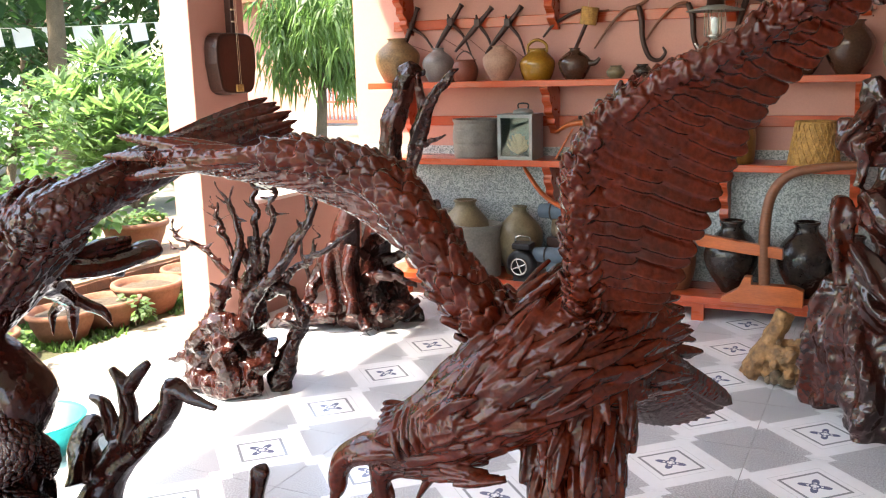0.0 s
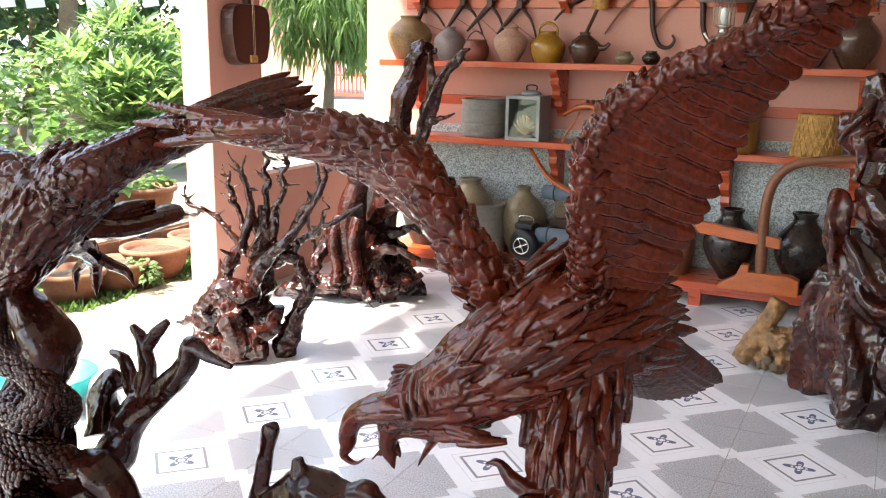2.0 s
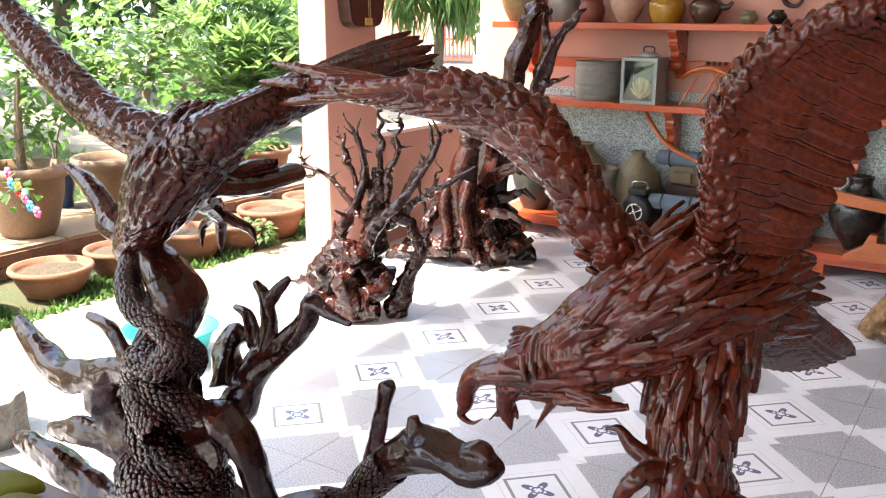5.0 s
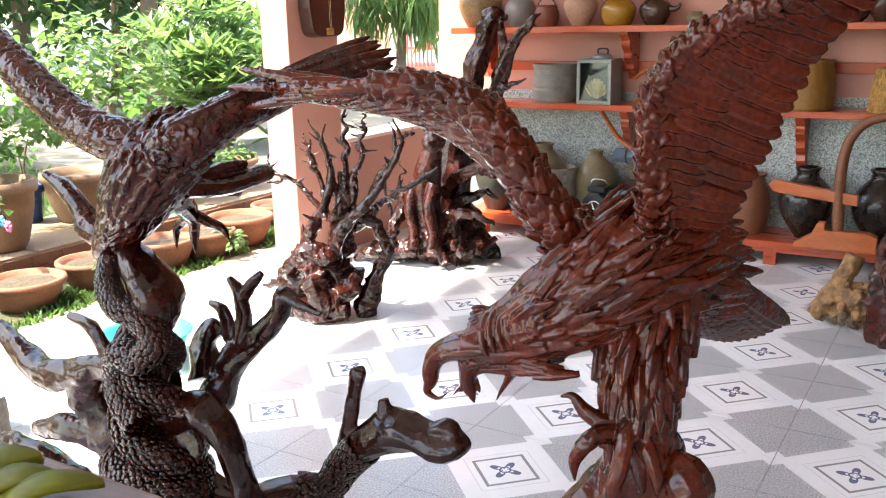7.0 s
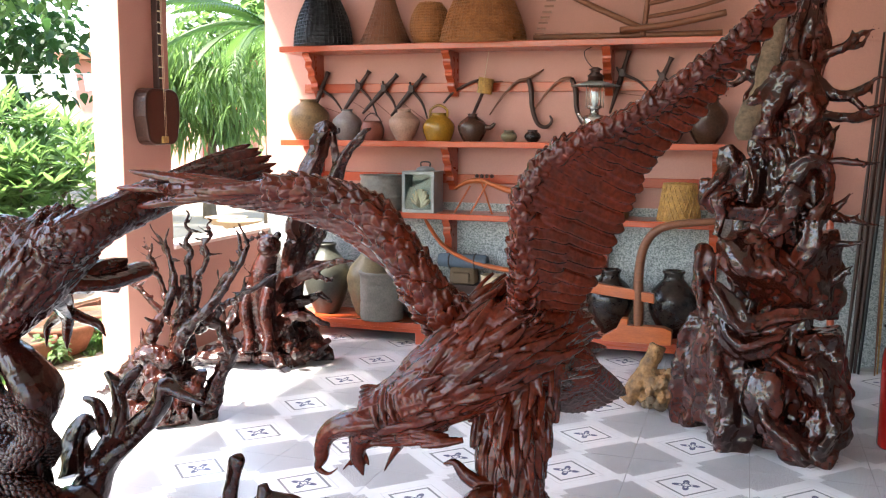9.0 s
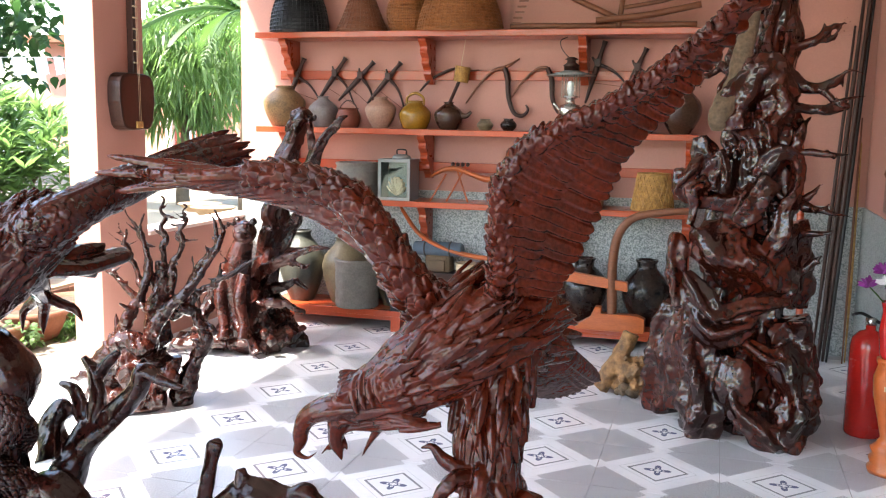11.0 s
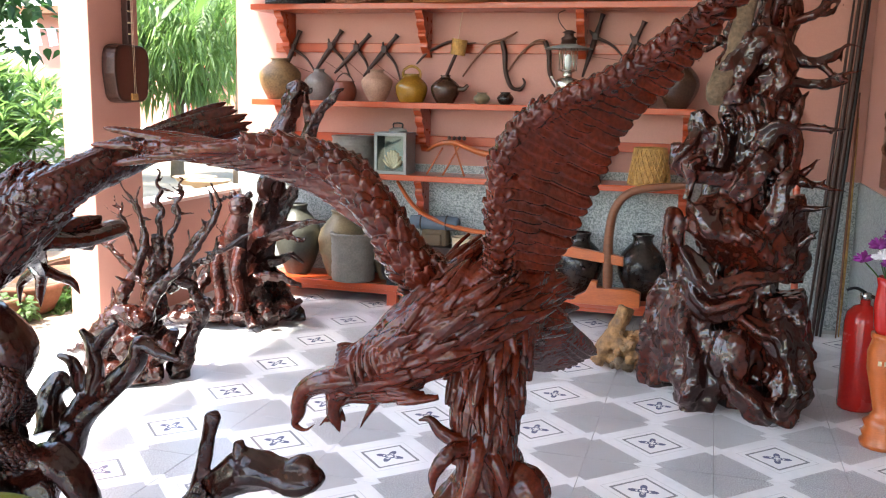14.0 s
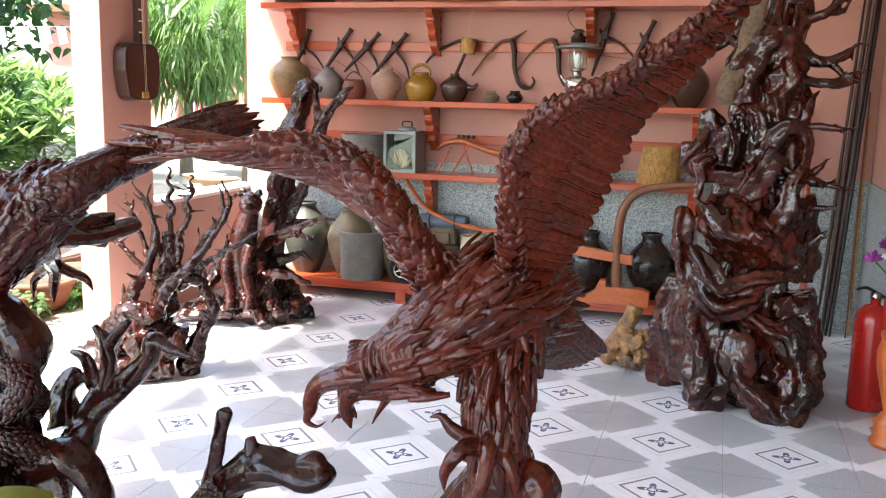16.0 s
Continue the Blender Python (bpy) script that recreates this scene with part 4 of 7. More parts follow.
    for toe in ([(-1.18, -1.62, 0.92, 0.022), (-1.20, -1.60, 0.88, 0.018), (-1.215, -1.59, 0.84, 0.014), (-1.215, -1.59, 0.795, 0.002)],
                [(-1.18, -1.62, 0.92, 0.020), (-1.14, -1.60, 0.895, 0.016), (-1.10, -1.59, 0.88, 0.013), (-1.075, -1.59, 0.845, 0.002)],
                [(-1.19, -1.62, 0.92, 0.020), (-1.24, -1.60, 0.89, 0.016), (-1.275, -1.60, 0.86, 0.013), (-1.28, -1.60, 0.80, 0.002)]):
        tube(bm, toe, 12, 8, 0.12, 60)
    tube(bm, [(-1.20, -1.88, 0.90, 0.03), (-1.29, -1.87, 0.915, 0.040), (-1.35, -1.86, 0.97, 0.030), (-1.42, -1.85, 1.015, 0.026), (-1.50, -1.85, 1.05, 0.012)], 18, 10, 0.25, 18)
    # coiled serpent, hood under the beak
    upper, bm = bm, bmesh.new()
    hood = [(-1.20, -1.86, 0.90, 0.028), (-1.15, -1.86, 0.845, 0.066), (-1.095, -1.86, 0.785, 0.088), (-1.075, -1.855, 0.735, 0.088), (-1.10, -1.85, 0.675, 0.070), (-1.14, -1.85, 0.60, 0.066), (-1.15, -1.85, 0.50, 0.07)]
    tube(bm, hood, 26, 18, 0.10, 14, flat=0.6)
    coil = [(-1.20, -1.90, 0.86, 0.024), (-1.185, -1.93, 0.80, 0.030), (-1.14, -1.945, 0.745, 0.033), (-1.075, -1.93, 0.715, 0.035), (-1.045, -1.915, 0.66, 0.036), (-1.09, -1.93, 0.60, 0.037),
            (-1.16, -1.93, 0.60, 0.040), (-1.205, -1.91, 0.54, 0.042), (-1.18, -1.92, 0.47, 0.044), (-1.12, -1.93, 0.42, 0.046)]
    tube(bm, coil, 40, 12, 0.04, 40)
    fold = [(-1.12, -1.91, 0.86, 0.012), (-1.09, -1.92, 0.83, 0.016), (-1.105, -1.925, 0.80, 0.014), (-1.085, -1.92, 0.775, 0.010)]
    tube(bm, fold, 16, 8, 0.1)
    low_coil = [(-1.155 + 0.105 * math.cos(0.75 * i), -1.865 + 0.075 * math.sin(0.75 * i), 0.33 - 0.016 * i, 0.056) for i in range(12)]
    tube(bm, low_coil, 50, 14, 0.04, 30)
    tube(bm, [(-1.15, -1.84, 0.72, 0.04), (-1.16, -1.83, 0.55, 0.05), (-1.15, -1.82, 0.40, 0.07), (-1.17, -1.82, 0.22, 0.10), (-1.18, -1.82, 0.0, 0.18)], 30, 16, 0.35, 8, ridge=4, ridge_h=0.15)
    loops = []
    for k in range(2):
        loop = []
        for i in range(12):
            a = 2.1 + math.pi * k + i * 0.85
            rr = 0.052 + 0.006 * i
            loop.append((-1.155 + rr * math.cos(a), -1.85 + rr * 0.8 * math.sin(a), 0.68 - 0.048 * i, 0.034 + 0.0016 * i))
        tube(bm, loop, 60, 12, 0.05, 40)
        loops.append(loop)
    # driftwood arms
    for limb in ([(-1.12, -1.80, 0.28, 0.07), (-1.05, -1.72, 0.42, 0.058), (-1.02, -1.67, 0.52, 0.050), (-0.94, -1.65, 0.59, 0.040), (-0.86, -1.65, 0.675, 0.032), (-0.835, -1.65, 0.735, 0.026), (-0.78, -1.65, 0.715, 0.018), (-0.715, -1.64, 0.695, 0.008)],
                 [(-1.00, -1.66, 0.54, 0.038), (-0.985, -1.65, 0.65, 0.026), (-1.00, -1.65, 0.72, 0.022), (-1.03, -1.65, 0.76, 0.010)],
                 [(-0.995, -1.65, 0.69, 0.020), (-0.96, -1.64, 0.745, 0.018), (-0.925, -1.63, 0.78, 0.009)],
                 [(-1.03, -1.66, 0.58, 0.024), (-1.06, -1.65, 0.655, 0.022), (-1.115, -1.65, 0.675, 0.008)],
                 [(-1.10, -1.70, 0.46, 0.06), (-1.13, -1.67, 0.55, 0.042), (-1.10, -1.66, 0.60, 0.032), (-1.075, -1.66, 0.58, 0.022)],
                 [(-1.18, -1.88, 0.52, 0.05), (-1.30, -1.90, 0.53, 0.045), (-1.43, -1.91, 0.485, 0.05), (-1.57, -1.90, 0.47, 0.048), (-1.68, -1.88, 0.51, 0.040), (-1.80, -1.86, 0.56, 0.025)],
                 [(-1.24, -1.90, 0.55, 0.030), (-1.28, -1.90, 0.61, 0.024), (-1.32, -1.90, 0.65, 0.021), (-1.405, -1.90, 0.665, 0.012)],
                 [(-1.22, -1.86, 0.20, 0.07), (-1.34, -1.88, 0.36, 0.062), (-1.37, -1.90, 0.46, 0.055), (-1.30, -1.90, 0.53, 0.04)],
                 [(-1.30, -1.88, 0.30, 0.05), (-1.42, -1.92, 0.33, 0.045), (-1.55, -1.92, 0.30, 0.032), (-1.60, -1.92, 0.29, 0.02)],
                 [(-1.20, -1.86, 0.12, 0.08), (-1.40, -1.90, 0.12, 0.06), (-1.60, -1.92, 0.20, 0.05), (-1.80, -1.90, 0.20, 0.03)],
                 [(-1.12, -1.80, 0.14, 0.09), (-0.98, -1.72, 0.10, 0.07), (-0.88, -1.60, 0.12, 0.05), (-0.808, -1.55, 0.118, 0.045), (-0.738, -1.55, 0.210, 0.048), (-0.671, -1.55, 0.282, 0.052), (-0.597, -1.55, 0.336, 0.068), (-0.536, -1.55, 0.363, 0.072), (-0.467, -1.55, 0.355, 0.052), (-0.408, -1.55, 0.351, 0.060), (-0.356, -1.55, 0.367, 0.046), (-0.331, -1.55, 0.378, 0.020)],
                 [(-0.571, -1.55, 0.368, 0.040), (-0.584, -1.55, 0.416, 0.026), (-0.593, -1.55, 0.445, 0.016)],
                 [(-0.426, -1.55, 0.388, 0.030), (-0.393, -1.55, 0.402, 0.030), (-0.363, -1.55, 0.387, 0.022), (-0.344, -1.55, 0.371, 0.015)],
                 [(-0.738, -1.55, 0.236, 0.026), (-0.718, -1.55, 0.309, 0.025), (-0.693, -1.55, 0.414, 0.026), (-0.671, -1.55, 0.500, 0.026), (-0.665, -1.55, 0.521, 0.016)],
                 [(-1.10, -1.84, 0.40, 0.06), (-1.00, -1.83, 0.44, 0.055), (-0.93, -1.82, 0.38, 0.05), (-0.90, -1.80, 0.25, 0.045), (-0.88, -1.78, 0.10, 0.05)]):
        limb = [(x, y, z, r * 0.88) for x, y, z, r in limb]
        tube(bm, limb, 34, 16, 0.20, 12, ridge=3, ridge_h=0.12, twist=1.3)
    # scaled tail along the low limb
    bm = fused(bm, 0.0042, 0.004, 0.05)
    for body_path, rings, around, size in ((coil, 84, 12, 0.018), (low_coil, 84, 16, 0.023), (loops[0], 76, 12, 0.019), (loops[1], 76, 12, 0.019),
                                           ([(-0.88, -1.60, 0.12, 0.046), (-0.808, -1.55, 0.118, 0.045), (-0.738, -1.55, 0.210, 0.048), (-0.671, -1.55, 0.282, 0.052)], 22, 14, 0.021)):
        plumage(bm, [(x, y, z, r * 1.07) for x, y, z, r in body_path], rings, around, size, size * 0.95, 1, 0.15, 0.0, rng, 1.0, 0.2, 0.7)
    bmesh.ops.recalc_face_normals(upper, faces=upper.faces)
    upper = fused(upper, 0.0026, 0.002, 0.02)
    low = bpy.data.meshes.new("driftwood")
    for f in bm.faces:
        f.smooth, f.material_index = True, 1
    bm.to_mesh(low)
    bm.free()
    upper.from_mesh(low)
    ob = mesh_ob("eagle_statue", upper, EAGLEWOOD_DARK, smooth=True)
    ob.data.materials.append(DARKWOOD)
    return tagged(ob, "dark varnished wooden carving of an eagle striking a serpent", "statue")


eagle_statue()
snake_eagle_statue()


# ---- root sculptures ----
def wiggle(pts, amp, seed):
    """The same limb with natural kinks."""
    rng = random.Random(seed)
    out = []
    path = spline(pts, 9)
    for i, p in enumerate(path):
        k = amp if 0 < i < len(path) - 1 else 0
        out.append((p[0] + rng.uniform(-k, k), p[1] + rng.uniform(-k, k), p[2] + rng.uniform(-k, k), max(p[3], 0.0035) * rng.uniform(0.85, 1.2)))
    return out


def root_tree():
    rng = random.Random(2)
    bm = bmesh.new()
    limbs = [[(-2.06, 0.10, 0.0, 0.10), (-2.03, 0.10, 0.18, 0.075), (-1.99, 0.10, 0.38, 0.062), (-1.95, 0.10, 0.60, 0.045), (-1.945, 0.10, 0.72, 0.032)],
             [(-1.97, 0.10, 0.56, 0.03), (-2.01, 0.09, 0.73, 0.02), (-2.05, 0.09, 0.87, 0.014), (-2.13, 0.08, 0.98, 0.006)],
             [(-1.945, 0.10, 0.66, 0.028), (-1.935, 0.11, 0.80, 0.020), (-1.93, 0.12, 0.94, 0.014), (-1.95, 0.12, 1.05, 0.006)],
             [(-1.90, 0.10, 0.58, 0.03), (-1.84, 0.08, 0.77, 0.019), (-1.80, 0.07, 0.89, 0.013), (-1.86, 0.06, 0.92, 0.006)],
             [(-1.82, 0.07, 0.84, 0.012), (-1.78, 0.06, 0.94, 0.009), (-1.79, 0.06, 1.02, 0.004)],
             [(-1.88, 0.10, 0.52, 0.034), (-1.76, 0.10, 0.68, 0.024), (-1.67, 0.10, 0.77, 0.018), (-1.62, 0.10, 0.88, 0.012), (-1.67, 0.10, 0.98, 0.005)],
             [(-1.625, 0.10, 0.86, 0.011), (-1.58, 0.10, 0.91, 0.008), (-1.53, 0.10, 0.945, 0.004)],
             [(-2.03, 0.10, 0.48, 0.032), (-2.16, 0.08, 0.63, 0.02), (-2.28, 0.07, 0.67, 0.014), (-2.37, 0.06, 0.73, 0.009), (-2.38, 0.06, 0.80, 0.004)],
             [(-2.28, 0.07, 0.67, 0.010), (-2.36, 0.05, 0.66, 0.007), (-2.42, 0.05, 0.70, 0.003)],
             [(-2.05, 0.10, 0.58, 0.024), (-2.13, 0.10, 0.76, 0.015), (-2.14, 0.10, 0.88, 0.006)],
             [(-2.12, 0.10, 0.74, 0.010), (-2.18, 0.12, 0.80, 0.008), (-2.19, 0.12, 0.87, 0.003)],
             [(-1.90, 0.10, 0.45, 0.036), (-1.78, 0.11, 0.55, 0.028), (-1.66, 0.12, 0.63, 0.021), (-1.52, 0.14, 0.72, 0.014), (-1.43, 0.15, 0.78, 0.005)],
             [(-1.66, 0.12, 0.63, 0.014), (-1.61, 0.10, 0.70, 0.010), (-1.60, 0.10, 0.80, 0.004)],
             [(-2.32, 0.06, 0.02, 0.05), (-2.30, 0.05, 0.16, 0.045), (-2.19, 0.06, 0.34, 0.036), (-2.10, 0.08, 0.45, 0.03)],
             [(-2.44, 0.02, 0.10, 0.008), (-2.36, 0.03, 0.12, 0.022), (-2.27, 0.04, 0.20, 0.034), (-2.18, 0.05, 0.36, 0.03)],
             [(-1.66, 0.12, 0.38, 0.02), (-1.75, 0.11, 0.44, 0.034), (-1.84, 0.10, 0.52, 0.04), (-1.93, 0.10, 0.50, 0.04)],
             [(-1.76, 0.12, 0.46, 0.03), (-1.72, 0.14, 0.34, 0.034), (-1.80, 0.14, 0.18, 0.045), (-1.86, 0.12, 0.0, 0.06)],
             [(-2.18, 0.02, 0.0, 0.09), (-2.22, 0.02, 0.10, 0.07), (-2.12, 0.0, 0.22, 0.06), (-2.00, 0.02, 0.26, 0.055), (-1.90, 0.05, 0.22, 0.05)],
             [(-1.98, 0.0, 0.0, 0.08), (-1.94, -0.02, 0.10, 0.07), (-1.87, 0.02, 0.17, 0.05), (-1.84, 0.06, 0.26, 0.035)],
             [(-2.00, 0.02, 0.20, 0.06), (-1.94, 0.0, 0.36, 0.046), (-1.86, 0.02, 0.50, 0.036), (-1.74, 0.04, 0.62, 0.028), (-1.66, 0.06, 0.72, 0.02), (-1.60, 0.08, 0.86, 0.014), (-1.63, 0.08, 1.0, 0.005)],
             [(-2.10, -0.02, 0.30, 0.04), (-2.06, -0.03, 0.44, 0.036), (-1.98, 0.0, 0.56, 0.030), (-1.96, 0.03, 0.74, 0.02), (-2.0, 0.04, 0.86, 0.014), (-1.99, 0.04, 0.97, 0.005)],
             [(-1.98, -0.06, 0.0, 0.08), (-1.99, -0.07, 0.14, 0.07), (-2.05, -0.05, 0.26, 0.06), (-2.13, -0.02, 0.34, 0.04)],
             [(-2.22, -0.02, 0.20, 0.04), (-2.14, -0.04, 0.30, 0.045), (-2.03, -0.05, 0.34, 0.05), (-1.93, -0.04, 0.30, 0.04)],
             [(-2.30, 0.10, 0.0, 0.06), (-2.20, -0.04, 0.05, 0.06), (-2.02, -0.08, 0.05, 0.055), (-1.86, -0.02, 0.06, 0.05)]]
    for k, limb in enumerate(limbs):
        tube(bm, wiggle([(x, y, z, r * (0.80 if r < 0.04 else 0.92)) for x, y, z, r in limb], 0.016, k), 34, 10, 0.4, 24)
    for i in range(110):
        limb = spline(limbs[rng.randrange(len(limbs))], 20)
        p = limb[rng.randrange(4, 18)]
        d = Vector((rng.uniform(-1, 1), rng.uniform(-1, 0.6), rng.uniform(-0.2, 1))).normalized() * rng.uniform(0.03, 0.10)
        tube(bm, [(p[0], p[1], p[2], p[3] * 0.7), (p[0] + d.x * 0.6, p[1] + d.y * 0.6, p[2] + d.z * 0.5, p[3] * 0.4), (p[0] + d.x, p[1] + d.y, p[2] + d.z, 0.003)], 6, 6, 0.2, 30)
    bmesh.ops.recalc_face_normals(bm, faces=bm.faces)
    tagged(weather(mesh_ob("root_sculpture", bm, DARKWOOD, smooth=True), 0.0046, 0.009, 0.03), "dark varnished root carving branching like a leafless tree, on the tiles", "sculpture")


def tiger_root():
    rng = random.Random(3)
    bm = bmesh.new()
    limbs = [[(-2.28, 1.16, 0.40, 0.03), (-2.32, 1.12, 0.26, 0.04), (-2.36, 1.06, 0.12, 0.035)],
             [(-2.14, 1.40, 0.0, 0.15), (-2.08, 1.40, 0.30, 0.10), (-2.01, 1.40, 0.66, 0.085), (-1.95, 1.40, 0.92, 0.072), (-1.90, 1.40, 1.18, 0.062), (-1.84, 1.40, 1.36, 0.060), (-1.80, 1.40, 1.45, 0.066), (-1.78, 1.40, 1.50, 0.03)],
             [(-1.98, 1.42, 0.62, 0.07), (-1.83, 1.42, 0.84, 0.052), (-1.77, 1.42, 1.10, 0.048), (-1.68, 1.42, 1.30, 0.042), (-1.58, 1.42, 1.41, 0.030), (-1.50, 1.42, 1.46, 0.010)],
             [(-1.72, 1.42, 1.22, 0.034), (-1.74, 1.40, 1.36, 0.026), (-1.71, 1.40, 1.46, 0.010)],
             [(-1.78, 1.42, 1.03, 0.03), (-1.68, 1.40, 1.06, 0.018), (-1.58, 1.40, 1.10, 0.006)],
             [(-2.08, 1.34, 0.26, 0.05), (-1.93, 1.30, 0.38, 0.036), (-1.80, 1.30, 0.43, 0.024), (-1.72, 1.30, 0.40, 0.008)],
             [(-2.06, 1.36, 0.44, 0.04), (-1.93, 1.32, 0.56, 0.03), (-1.80, 1.30, 0.62, 0.022), (-1.66, 1.30, 0.66, 0.008)],
             [(-2.48, 1.02, 0.03, 0.03), (-2.34, 1.04, 0.08, 0.05), (-2.18, 1.08, 0.09, 0.06), (-2.00, 1.14, 0.08, 0.07), (-1.84, 1.26, 0.08, 0.05), (-1.76, 1.36, 0.14, 0.02)],
             [(-2.54, 1.10, 0.01, 0.04), (-2.36, 1.14, 0.06, 0.06), (-2.16, 1.16, 0.05, 0.08)],
             [(-1.95, 1.20, 0.0, 0.08), (-1.96, 1.20, 0.14, 0.07), (-2.04, 1.26, 0.26, 0.06)],
             [(-1.84, 1.42, 0.0, 0.08), (-1.92, 1.42, 0.14, 0.08), (-2.02, 1.42, 0.30, 0.07)],
             [(-2.08, 1.30, 0.40, 0.06), (-1.96, 1.26, 0.50, 0.05), (-1.84, 1.22, 0.56, 0.04), (-1.72, 1.2, 0.64, 0.03), (-1.60, 1.2, 0.68, 0.018), (-1.52, 1.2, 0.67, 0.006)],
             [(-1.80, 1.22, 0.58, 0.024), (-1.72, 1.18, 0.56, 0.018), (-1.64, 1.17, 0.57, 0.006)],
             [(-2.02, 1.2, 0.20, 0.06), (-1.93, 1.12, 0.30, 0.045), (-1.82, 1.1, 0.34, 0.034), (-1.72, 1.12, 0.31, 0.022), (-1.66, 1.14, 0.27, 0.008)],
             [(-2.05, 1.36, 0.60, 0.05), (-1.98, 1.30, 0.74, 0.045), (-1.97, 1.28, 0.86, 0.04), (-1.90, 1.32, 0.98, 0.035)],
             [(-2.12, 1.18, 0.52, 0.04), (-2.06, 1.12, 0.40, 0.045), (-2.08, 1.08, 0.28, 0.04), (-2.0, 1.04, 0.14, 0.045), (-1.92, 1.02, 0.03, 0.04)],
             [(-2.54, 0.96, 0.02, 0.02), (-2.42, 0.95, 0.07, 0.035), (-2.28, 0.98, 0.08, 0.04), (-2.12, 1.02, 0.10, 0.05)],
             [(-2.40, 1.20, 0.20, 0.018), (-2.42, 1.16, 0.40, 0.012), (-2.43, 1.16, 0.58, 0.006)]]
    for limb in limbs:
        tube(bm, wiggle([(x, y, z, r * 0.84) for x, y, z, r in limb], 0.014, len(bm.verts)), 30, 16, 0.32, 16, ridge=4, ridge_h=0.2, twist=1.5)
    ball(bm, (-2.035, 1.10, 0.755), 0.074, 3, 0.12, 10, (1.0, 0.95, 0.95))
    ball(bm, (-2.025, 1.035, 0.735), 0.040, 2, 0.1, 10, (1.1, 0.9, 0.8))
    for ex in (-2.09, -1.98):
        ball(bm, (ex, 1.11, 0.82), 0.024, 2, 0.1, 10)
    tube(bm, [(-2.05, 1.12, 0.70, 0.06), (-2.09, 1.12, 0.58, 0.080), (-2.11, 1.12, 0.44, 0.085), (-2.10, 1.12, 0.28, 0.09), (-2.06, 1.13, 0.12, 0.09)], 24, 18, 0.12, 8)
    for lx in (-2.15, -2.02):
        tube(bm, [(lx, 1.07, 0.50, 0.036), (lx - 0.01, 1.02, 0.36, 0.038), (lx + 0.02, 1.01, 0.22, 0.032), (lx + 0.03, 0.98, 0.12, 0.036)], 16, 12, 0.1)
    for i in range(26):
        a = rng.uniform(0, math.tau)
        c = (-2.1 + 0.34 * math.cos(a) * rng.random(), 1.18 + 0.16 * math.sin(a), 0.05 + 0.12 * rng.random())
        ball(bm, c, rng.uniform(0.015, 0.04), 1, 0.5, 30)
    bmesh.ops.recalc_face_normals(bm, faces=bm.faces)
    tagged(weather(mesh_ob("root_sculpture", bm, TIGERWOOD, smooth=True), 0.0058, 0.008, 0.035), "glossy brown root carving of a crouching tiger under a forked trunk", "sculpture")


